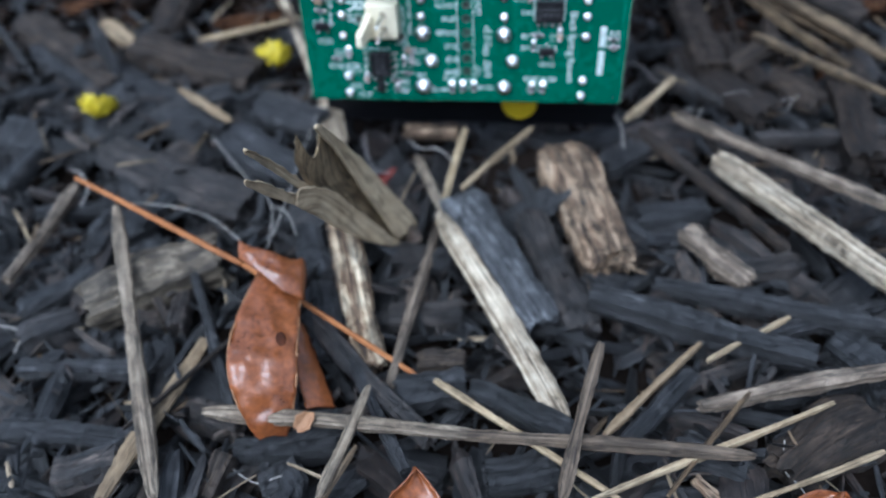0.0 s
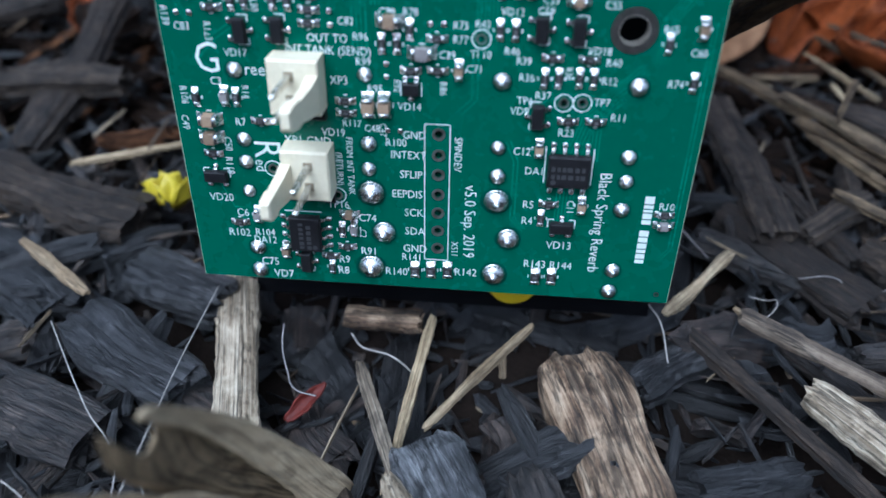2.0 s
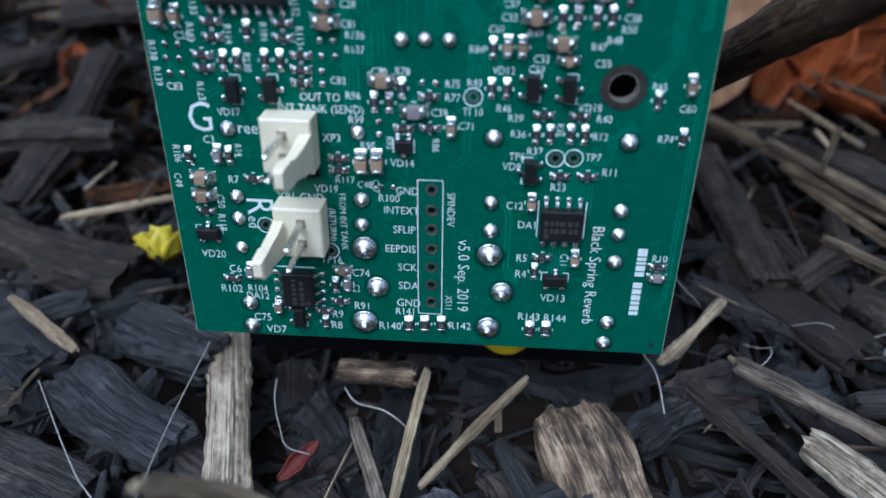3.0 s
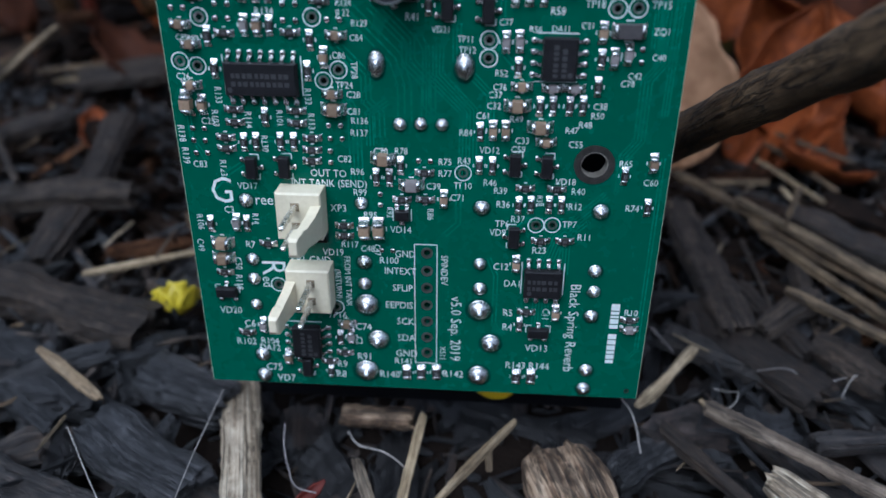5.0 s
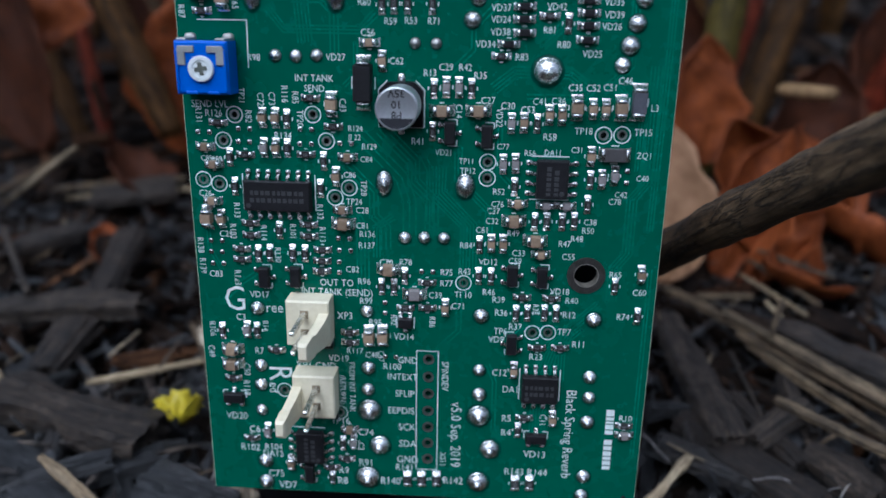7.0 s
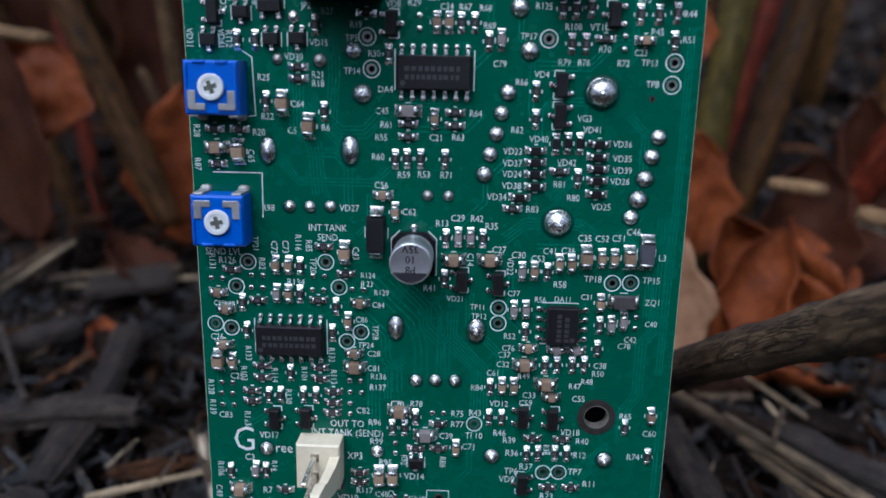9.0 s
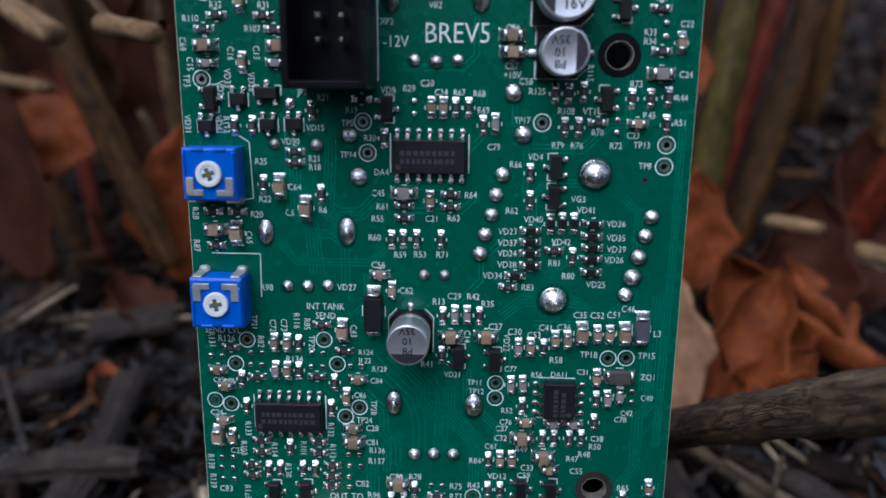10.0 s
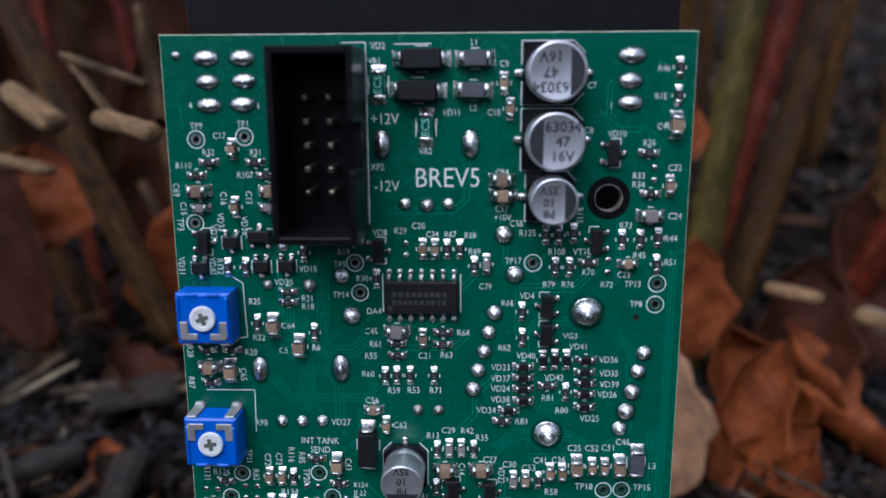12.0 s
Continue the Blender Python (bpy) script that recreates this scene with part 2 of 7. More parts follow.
MULCH = wood("shredded_mulch", [(0.30, (0.0026, 0.0025, 0.0026)), (0.47, (0.0105, 0.0101, 0.0104)), (0.62, (0.0380, 0.0370, 0.0375)), (0.80, (0.170, 0.164, 0.160))], rough=0.52, spec=0.55, bump=1.0, per_piece=TUMBLE)
GREYMULCH = wood("weathered_grey_mulch", [(0.28, (0.007, 0.006, 0.0055)), (0.48, (0.042, 0.037, 0.033)), (0.64, (0.130, 0.115, 0.102)), (0.80, (0.34, 0.30, 0.265))], rough=0.8, spec=0.15, bump=1.0, per_piece=TUMBLE)
LITTER = wood("brown_leaf_litter", [(0.28, (0.0045, 0.0026, 0.0016)), (0.5, (0.0200, 0.0120, 0.0075)), (0.76, (0.0800, 0.0510, 0.0320))], rough=0.9, spec=0.1, per_piece=TUMBLE)
STREAK = wood("streaked_splint", [(0.34, (0.014, 0.008, 0.005)), (0.48, (0.15, 0.090, 0.048)), (0.58, (0.54, 0.430, 0.280)), (0.72, (0.72, 0.63, 0.47))], along=16, across=900, stain=0.75, crack=0.9)
HUSKIN = wood("brown_husk_lining", [(0.26, (0.07, 0.046, 0.024)), (0.46, (0.22, 0.158, 0.088)), (0.72, (0.42, 0.325, 0.195))], along=40, bump=0.6, stain=0.5)
SOIL = noisy("dark_soil", (0.0032, 0.0022, 0.0016), (0.017, 0.0115, 0.0085), 160, 0.9, 0, 1.0, spec=0.08, fine=9.0)
SKYBLOCK = noisy("dark_sky_block", (0.030, 0.030, 0.026), (0.075, 0.070, 0.060), 4, 0.85, 0, 0.5)
SPLINTER = wood("pale_splinters", [(0.26, (0.06, 0.045, 0.03)), (0.46, (0.22, 0.17, 0.115)), (0.72, (0.44, 0.37, 0.27))], along=40, stain=0.3,
                per_piece=[(0.0, (0.35, 0.30, 0.25)), (0.3, (0.6, 0.52, 0.44)), (0.6, (1.0, 0.95, 0.85)), (0.85, (1.3, 1.25, 1.15))])
LEAFBROWN = noisy("rust_brown_leaf", (0.070, 0.019, 0.005), (0.29, 0.092, 0.026), 110, 0.32, 0, 0.6, spec=0.6, fine=11.0)
LEAFORANGE = noisy("orange_dead_leaf", (0.055, 0.011, 0.003), (0.28, 0.070, 0.014), 85, 0.65, 0, 0.8, spec=0.2, fine=7.0)
LEAFPALE = noisy("pale_dead_leaf", (0.16, 0.080, 0.038), (0.40, 0.225, 0.120), 60, 0.65, 0, 0.8, spec=0.2, fine=7.0)
LEAFDARK = noisy("dark_dead_leaf", (0.014, 0.005, 0.0025), (0.070, 0.020, 0.007), 60, 0.7, 0, 0.8, spec=0.15, fine=7.0)
# brighter stops hold a grey-blue sheen as well as the worn streaks
SILVER = wood("sheen_worn_black_wood", [(0.30, (0.008, 0.008, 0.009)), (0.46, (0.040, 0.040, 0.0425)), (0.60, (0.150, 0.150, 0.154)), (0.80, (0.40, 0.40, 0.40))], spec=0.5, rough=0.55, stain=0.5)
PETAL = noisy("yellow_petal", (0.36, 0.27, 0.004), (0.62, 0.50, 0.015), 250, 0.5, 0, 0.5)
ROOT = noisy("pale_root_fibre", (0.22, 0.20, 0.18), (0.45, 0.42, 0.38), 400, 0.6, 0, 0.2)
BUD = noisy("red_bud", (0.05, 0.007, 0.005), (0.13, 0.022, 0.014), 500, 0.55, 0, 0.2, spec=0.2)


# ---- helpers for meshes ----
def link_mesh(name, verts, faces, mats, face_mats=None, grain=None, smooth=False):
    me = bpy.data.meshes.new(name)
    me.from_pydata([tuple(v) for v in verts], [], faces)
    for m in mats:
        me.materials.append(m)
    if face_mats is not None:
        me.polygons.foreach_set("material_index", np.array(face_mats, dtype=np.int32))
    if smooth:
        me.polygons.foreach_set("use_smooth", np.ones(len(faces), dtype=bool))
    if grain is not None:
        a = me.attributes.new("grain", "FLOAT_VECTOR", "POINT")
        a.data.foreach_set("vector", np.asarray(grain, dtype=np.float32).ravel())
    me.update()
    return me


class Shape:
    """Gathers boxes, wedges, lathed and extruded forms in millimetres into one mesh."""

    def __init__(self):
        self.v, self.f, self.m = [], [], []

    def add(self, verts, faces, mat=0):
        o = len(self.v)
        self.v += [tuple(p) for p in verts]
        self.f += [tuple(i + o for i in f) for f in faces]
        self.m += [mat] * len(faces)
        return self

    def box(self, cx, cy, cz, sx, sy, sz, mat=0, top=1.0, bevel=0.0):
        """A box whose top is narrowed to a share of its base; bevel cuts the upper rim."""
        hx, hy = sx / 2, sy / 2
        rings = [(hx, hy, cz - sz / 2)]
        if bevel:
            rings += [(hx * top, hy * top, cz + sz / 2 - bevel), (hx * top - bevel, hy * top - bevel, cz + sz / 2)]
        else:
            rings += [(hx * top, hy * top, cz + sz / 2)]
        verts, faces = [], []
        for x, y, z in rings:
            verts += [(cx - x, cy - y, z), (cx + x, cy - y, z), (cx + x, cy + y, z), (cx - x, cy + y, z)]
        n = len(rings)
        faces.append((3, 2, 1, 0))
        for k in range(n - 1):
            for i in range(4):
                j = (i + 1) % 4
                faces.append((4 * k + i, 4 * k + j, 4 * k + 4 + j, 4 * k + 4 + i))
        faces.append(tuple(4 * (n - 1) + i for i in range(4)))
        return self.add(verts, faces, mat)

    def lathe(self, profile, n=20, mat=0, cx=0, cy=0, close=True):
        verts, faces = [], []
        for r, z in profile:
            for i in range(n):
                a = 2 * math.pi * i / n
                verts.append((cx + r * math.cos(a), cy + r * math.sin(a), z))
        for k in range(len(profile) - 1):
            for i in range(n):
                j = (i + 1) % n
                faces.append((k * n + i, k * n + j, (k + 1) * n + j, (k + 1) * n + i))
        if close:
            faces.append(tuple((len(profile) - 1) * n + i for i in range(n)))
        return self.add(verts, faces, mat)

    def prism(self, outline, z0, z1, mat=0):
        n = len(outline)
        verts = [(x, y, z0) for x, y in outline] + [(x, y, z1) for x, y in outline]
        faces = [tuple(reversed(range(n))), tuple(range(n, 2 * n))]
        faces += [(i, (i + 1) % n, n + (i + 1) % n, n + i) for i in range(n)]
        return self.add(verts, faces, mat)

    def pillow(self, cx, cy, z0, sx, sy, h, mat=0, n=14, hard=0.5):
        """Half of a rounded block standing on z0: a blob of solder or a tinned cap."""
        def p(v, e):
            return math.copysign(abs(v) ** e, v)
        verts, rings = [], 5
        for k in range(rings):
            b = math.pi / 2 * k / rings
            for i in range(n):
                a = 2 * math.pi * (i + 0.5) / n
                verts.append((cx + sx / 2 * p(math.cos(b), hard) * p(math.cos(a), hard), cy + sy / 2 * p(math.cos(b), hard) * p(math.sin(a), hard), z0 + h * p(math.sin(b), hard)))
        verts.append((cx, cy, z0 + h))
        faces = [(k * n + i, k * n + (i + 1) % n, (k + 1) * n + (i + 1) % n, (k + 1) * n + i) for k in range(rings - 1) for i in range(n)]
        faces += [((rings - 1) * n + i, (rings - 1) * n + (i + 1) % n, rings * n) for i in range(n)]
        return self.add(verts, faces, mat)

    def mesh(self, name, mats, smooth=False, round_mats=()):
        """round_mats: the material slots whose faces are shaded smooth."""
        me = link_mesh(name, [(x / 1000, y / 1000, z / 1000) for x, y, z in self.v], self.f, mats, self.m, smooth=smooth)
        if round_mats:
            me.polygons.foreach_set("use_smooth", np.array([m in round_mats for m in self.m], dtype=bool))
        return me


def part(name, me, parent, m=None, label=""):
    ob = new(name, me)
    ob.parent = parent
    if m is not None:
        ob.matrix_basis = m
    return tagged(ob, label)


def spot(u, v, turn=0.0, h=0.0):
    """A place on the board's face, in millimetres; local z stands off the face."""
    return Matrix.Translation((u / 1000, -h / 1000, v / 1000)) @ pose(0, 0, 0, 90, 0, 0) @ pose(0, 0, 0, 0, 0, turn)


def text_mesh(name, body, size, mat, align="CENTER", thick=0.0, bold=0.0):
    """Lettering as a flat mesh, size in millimetres of cap height."""
    cu = bpy.data.curves.new(name, "FONT")
    cu.body, cu.size, cu.resolution_u = body, size / 1000 / 0.69, 2
    cu.align_x, cu.align_y = align, "CENTER"
    cu.extrude = thick
    cu.offset = size / 1000 * bold
    ob = bpy.data.objects.new(name, cu)
    me = bpy.data.meshes.new_from_object(ob)
    bpy.data.objects.remove(ob)
    bpy.data.curves.remove(cu)
    me.materials.clear()
    me.materials.append(mat)
    return me


# ---- the circuit module ----
module = tagged(new("circuit_module"), "green circuit board with black panel behind, standing in bark mulch", "circuit board")
module.matrix_world = BOARD
LEFT, RIGHT, BH = -29.95, 29.65, 106.4
HOLES = []


def silk_line(pts, width=0.12):
    for (x0, y0), (x1, y1) in zip(pts, pts[1:]):
        d = math.hypot(x1 - x0, y1 - y0) or 1
        nx, ny = -(y1 - y0) / d * width / 2, (x1 - x0) / d * width / 2
        o = len(SILKV)
        SILKV.extend([(x0 + nx, y0 + ny), (x0 - nx, y0 - ny), (x1 - nx, y1 - ny), (x1 + nx, y1 + ny)])
        SILKF.append((o, o + 1, o + 2, o + 3))


SILKV, SILKF = [], []


def silk_poly(pts):
    o = len(SILKV)
    SILKV.extend(pts)
    SILKF.append(tuple(range(o, o + len(pts))))


def silk(body, u, v, size, down=False):
    """A printed reference in the legend layer; down: it reads from top to bottom."""
    me = text_mesh("legend", body, size * 0.95, SILK, bold=-0.004)
    o = len(SILKV)
    for p in me.vertices:
        x, y = p.co.x * 1000 * 0.86, p.co.y * 1000
        SILKV.append((u + y, v - x) if down else (u + x, v + y))
    for f in me.polygons:
        SILKF.append(tuple(o + i for i in f.vertices))
    bpy.data.meshes.remove(me)


def terminal_mesh(w, h, cap, pad):
    """One tinned terminal: a rounded cap whose solder runs down to the pad; local x points outwards from the body's end."""
    profile = [(-cap, 0.0), (-cap, h * 0.9), (-cap + 0.07, h * 1.05), (-0.09, h * 1.05), (0.03, h * 0.9), (pad * 0.22, h * 0.58), (pad * 0.55, h * 0.26), (pad, 0.05), (pad + 0.08, 0.0)]
    across = (-1, -0.94, -0.7, 0, 0.7, 0.94, 1)
    n = len(across)
    s = Shape()
    s.add([(x, q * w * (0.52 + 0.05 * max(0, x / pad)), z * (1 - abs(q) ** 7) ** 0.4) for x, z in profile for q in across],
          [(k * n + i, (k + 1) * n + i, (k + 1) * n + i + 1, k * n + i + 1) for k in range(len(profile) - 1) for i in range(n - 1)])
    return s.mesh("terminal", [TIN], True)


TERMINALS = {}


def two_ended(name, length, width, height, body, marks=False, pad=0.5, cap=0.32, body_top=1.0, narrow=1.0):
    s = Shape()
    s.box(0, 0, height / 2, length - 2 * cap, width * 0.97, height * 0.98, 0, top=body_top, bevel=0.05)
    if marks:
        for x in (-0.2, 0.0, 0.2):
            s.box(x, 0, height + 0.01, 0.07, width * 0.5, 0.02, 1)
    # short legend ticks at both flanks
    for y in (-1, 1):
        s.box(0, y * (width / 2 + 0.28), 0.03, length * 0.28, 0.13, 0.03, 2)
    TERMINALS[name] = (length / 2, terminal_mesh(width * narrow, height * (0.8 if narrow < 1 else 1.0), cap, pad))
    return s.mesh(name, [body, PRINT, SILK])


MESHES = {
    "resistor": two_ended("resistor", 1.5, 0.8, 0.45, RESBODY, True, 0.38),
    "capacitor": two_ended("capacitor", 1.6, 0.95, 0.85, CERAMIC, pad=0.4, cap=0.4),
    "large_capacitor": two_ended("large_capacitor", 2.1, 1.35, 1.25, CERAMIC, pad=0.45, cap=0.48),
    "grey_capacitor": two_ended("grey_capacitor", 1.6, 0.9, 0.8, GREYCER, pad=0.4, cap=0.36),
    "large_grey_capacitor": two_ended("large_grey_capacitor", 2.2, 1.35, 1.1, GREYCER, pad=0.45, cap=0.45),
    "diode": two_ended("diode", 1.7, 0.85, 0.6, RESIN, pad=0.4, cap=0.3),
    "black_resistor": two_ended("black_resistor", 1.6, 1.15, 0.5, RESBODY, True, 0.42),
    "inductor": two_ended("inductor", 3.4, 1.65, 1.25, SLATE, pad=0.45, cap=0.5),
    "fuse": two_ended("fuse", 3.2, 1.6, 0.6, MASK, pad=0.5, cap=0.55),
    "power_diode": two_ended("power_diode", 5.0, 2.25, 1.9, RESIN, pad=0.7, cap=0.3, body_top=0.93, narrow=0.72),
    "crystal": two_ended("crystal", 3.3, 1.6, 0.9, CASE, pad=0.2, cap=0.4),
}
PAD = Shape().pillow(0, 0, 0.0, 0.66, 0.66, 0.24, 0, hard=0.6).mesh("solder_pad", [TIN], True)


def two(kind, u, v, turn):
    ob = part(kind, MESHES[kind], module, spot(u, v, turn + random.uniform(-1.5, 1.5)))
    half, me = TERMINALS[kind]
    part("terminal", me, ob, pose(half / 1000, 0, 0))
    part("terminal", me, ob, pose(-half / 1000, 0, 0, 0, 0, 180))
    return ob


def resistor(u, v, turn): two("resistor", u, v, turn)
def capacitor(u, v, turn): two("capacitor", u, v, turn)
def large_capacitor(u, v, turn): two("large_capacitor", u, v, turn)
def grey_capacitor(u, v, turn): two("grey_capacitor", u, v, turn)
def large_grey_capacitor(u, v, turn): two("large_grey_capacitor", u, v, turn)
def diode(u, v, turn): two("diode", u, v, turn)
def black_resistor(u, v, turn): two("black_resistor", u, v, turn)
def inductor(u, v, turn): two("inductor", u, v, turn)
def power_diode(u, v, turn): two("power_diode", u, v, turn)
def crystal(u, v, turn): two("crystal", u, v, turn)


def bare_pads(u, v, turn):
    """Two tinned pads with no component on them."""
    for sg in (-0.72, 0.72):
        part("solder_pad", PAD, module, spot(u, v, turn) @ pose(sg / 1000, 0, 0))


def fuse(u, v, turn):
    ob = two("fuse", u, v, turn)
    part("printed_code", text_mesh("printed_code", "ECS", 0.85, CYAN), ob, pose(0, 0, 0.00063))
    silk_line([(u - 1.15, v - 1.0), (u - 1.15, v + 1.0)])
    silk_line([(u + 1.15, v - 1.0), (u + 1.15, v + 1.0)])


# a gull-wing lead: flat top, slope, foot with its solder
def lead_mesh(name, w, out, h):
    s = Shape()
    for x0, z0, x1, z1 in ((0, h, out * 0.35, h), (out * 0.35, h, out * 0.62, 0.12), (out * 0.62, 0.12, out, 0.12)):
        t = 0.16
        s.add([(x0, -w / 2, z0 - t / 2), (x0, w / 2, z0 - t / 2), (x0, w / 2, z0 + t / 2), (x0, -w / 2, z0 + t / 2),
               (x1, -w / 2, z1 - t / 2), (x1, w / 2, z1 - t / 2), (x1, w / 2, z1 + t / 2), (x1, -w / 2, z1 + t / 2)],
              [(0, 1, 2, 3), (7, 6, 5, 4), (0, 4, 5, 1), (1, 5, 6, 2), (2, 6, 7, 3), (3, 7, 4, 0)])
    s.pillow(out * 0.85, 0, 0.0, out * 0.62, w * 1.6, 0.34, 1, hard=0.6)
    return s.mesh(name, [TIN, TIN], round_mats=(1,))


IC_LEAD = lead_mesh("lead", 0.42, 1.15, 0.75)
SOT_LEAD = lead_mesh("lead", 0.45, 0.75, 0.5)


def ic_chip(u, v, pins, turn):
    n = pins // 2
    length = n * 1.27 - 0.2
    s = Shape()
    s.box(0, 0, 0.55, length * 0.97, 3.6, 0.75, 0)
    s.box(0, 0, 1.15, length, 3.9, 0.5, 0, top=0.95, bevel=0.08)
    s.lathe([(0.32, 1.402), (0.32, 1.41)], 12, 1, -length / 2 + 0.75, -1.2)
    for row in (0.45, -0.5):
        x = -length * 0.36
        while x < length * 0.36:
            w = random.uniform(0.35, 0.6)
            s.box(x, row, 1.405, w, 0.55, 0.01, 1)
            x += w + 0.22
    ob = part("ic_chip", s.mesh("ic_chip", [RESIN, PRINT_DIM]), module, spot(u, v, turn), "black moulded integrated circuit")
    for i in range(n):
        x = (i - (n - 1) / 2) * 1.27
        part("lead", IC_LEAD, ob, pose(x / 1000, 0.0019, 0, 0, 0, 90))
        part("lead", IC_LEAD, ob, pose(x / 1000, -0.0019, 0, 0, 0, -90))
    c, q = math.cos(radians(turn)), math.sin(radians(turn))
    for e in (-1, 1):
        a, b = (e * (length / 2 + 0.25), -2.0), (e * (length / 2 + 0.25), 2.6)
        silk_line([(u + x * c - y * q, v + x * q + y * c) for x, y in (a, b)], 0.14)


PRINT_DIM = noisy("worn_print", (0.025, 0.025, 0.027), (0.05, 0.05, 0.052), 2000, 0.6, 0, 0.1)
SOT = Shape().box(0, 0, 0.35, 1.25, 2.7, 0.5, 0).box(0, 0, 0.8, 1.35, 2.85, 0.45, 0, top=0.9, bevel=0.06).mesh("transistor", [RESIN])
SOTS = Shape().box(0, 0, 0.5, 1.9, 1.35, 0.8, 0, top=0.92, bevel=0.06).mesh("small_transistor", [RESIN])


def transistor(u, v, turn):
    """turn 0: its single lead points right."""
    ob = part("transistor", SOT, module, spot(u, v, turn))
    part("lead", SOT_LEAD, ob, pose(0.00062, 0, 0))
    for y in (-0.95, 0.95):
        part("lead", SOT_LEAD, ob, pose(-0.00062, y / 1000, 0, 0, 0, 180))
    c, q = math.cos(radians(turn)), math.sin(radians(turn))
    for y0 in (-1.6, 1.6):
        silk_line([(u + x * c - y * q, v + x * q + y * c) for x, y in ((-0.3, y0), (0.85, y0), (0.85, y0 * 0.55))], 0.13)


def small_transistor(u, v):
    ob = part("small_transistor", SOTS, module, spot(u, v, 0))
    for x in (-0.62, 0.62):
        part("lead", SOT_LEAD, ob, pose(x / 1000, 0.0006, 0, 0, 0, 90))
    part("lead", SOT_LEAD, ob, pose(0, -0.0006, 0, 0, 0, -90))
    for x in (-1.15, 1.15):
        silk_line([(u + x, v - 0.9), (u + x, v + 0.7)], 0.13)


DOME = []
for k in range(3):
    s = Shape()
    s.lathe([(1.26, 0.012), (1.0, 0.03), (0.97, 0.06), (0.93, 0.22), (0.80, 0.42), (0.58, 0.58), (0.36, 0.66), (0.26, 0.74), (0.2, 0.86), (0.0, 0.88)], 20, 0, close=False)
    rnd = random.Random(k)
    s.v = [(x * (1 + 0.05 * math.sin(3 * z + k) + rnd.uniform(-0.03, 0.03)) + 0.05 * z * (k - 1), y * (1 + rnd.uniform(-0.03, 0.03)) - 0.06 * z, z * (1 + rnd.uniform(-0.04, 0.04))) for x, y, z in s.v]
    s.m = [1 if i < 20 else 0 for i in range(len(s.f))]
    DOME.append(s)
JOINT = [d.mesh("solder_joint", [TIN, DARKMASK], True) for d in DOME]
JOINTDULL = [d.mesh("solder_joint", [DULL, DARKMASK], True) for d in DOME]


def joint(u, v, rx, ry=None, dull=False):
    ry = ry or rx
    k = random.randrange(3)
    part("solder_joint", (JOINTDULL if dull else JOINT)[k], module, spot(u, v, 0) @ Matrix.Diagonal((rx, ry, min(rx, ry) * 1.05, 1)))


def ring_profile(r0, r1, z):
    return [(r1, 0.0), (r1, z), (r0, z), (r0, -0.3)]


TPRING = Shape().lathe(ring_profile(0.36, 0.62, 0.05), 24, 0, close=False).mesh("test_pad", [DULL], False)
PINRING = Shape().lathe(ring_profile(0.45, 0.78, 0.06), 24, 0, close=False).mesh("pin_pad", [DULL], False)


def silk_ring(u, v, r0, r1, n=28):
    o = len(SILKV)
    for r in (r0, r1):
        SILKV.extend([(u + r * math.cos(2 * math.pi * i / n), v + r * math.sin(2 * math.pi * i / n)) for i in range(n)])
    SILKF.extend([(o + i, o + n + i, o + n + (i + 1) % n, o + (i + 1) % n) for i in range(n)])


def test_point(u, v):
    HOLES.append((u, v, 0.36))
    part("test_pad", TPRING, module, spot(u, v))
    silk_ring(u, v, 0.92, 1.06)


def pin_hole(u, v):
    HOLES.append((u, v, 0.46))
    part("pin_pad", PINRING, module, spot(u, v))


def via(u, v, r):
    HOLES.append((u, v, r * 0.5))
    part("plated_hole", Shape().lathe(ring_profile(r * 0.5, r, 0.03), 20, 0, close=False).mesh("plated_hole", [PADRING]), module, spot(u, v))


def mounting_hole(u, v, ring):
    HOLES.append((u, v, 1.6))
    part("hole_pad", Shape().lathe([(2.45, 0.0), (2.45, 0.04), (1.6, 0.04)], 40, 0, close=False).mesh("hole_pad", [ring]), module, spot(u, v))
    part("hole_lining", Shape().lathe([(1.6, 0.05), (1.52, 0.05), (1.52, -1.62), (1.6, -1.62)], 40, 0, close=False).mesh("hole_lining", [HOLEWALL]), module, spot(u, v))


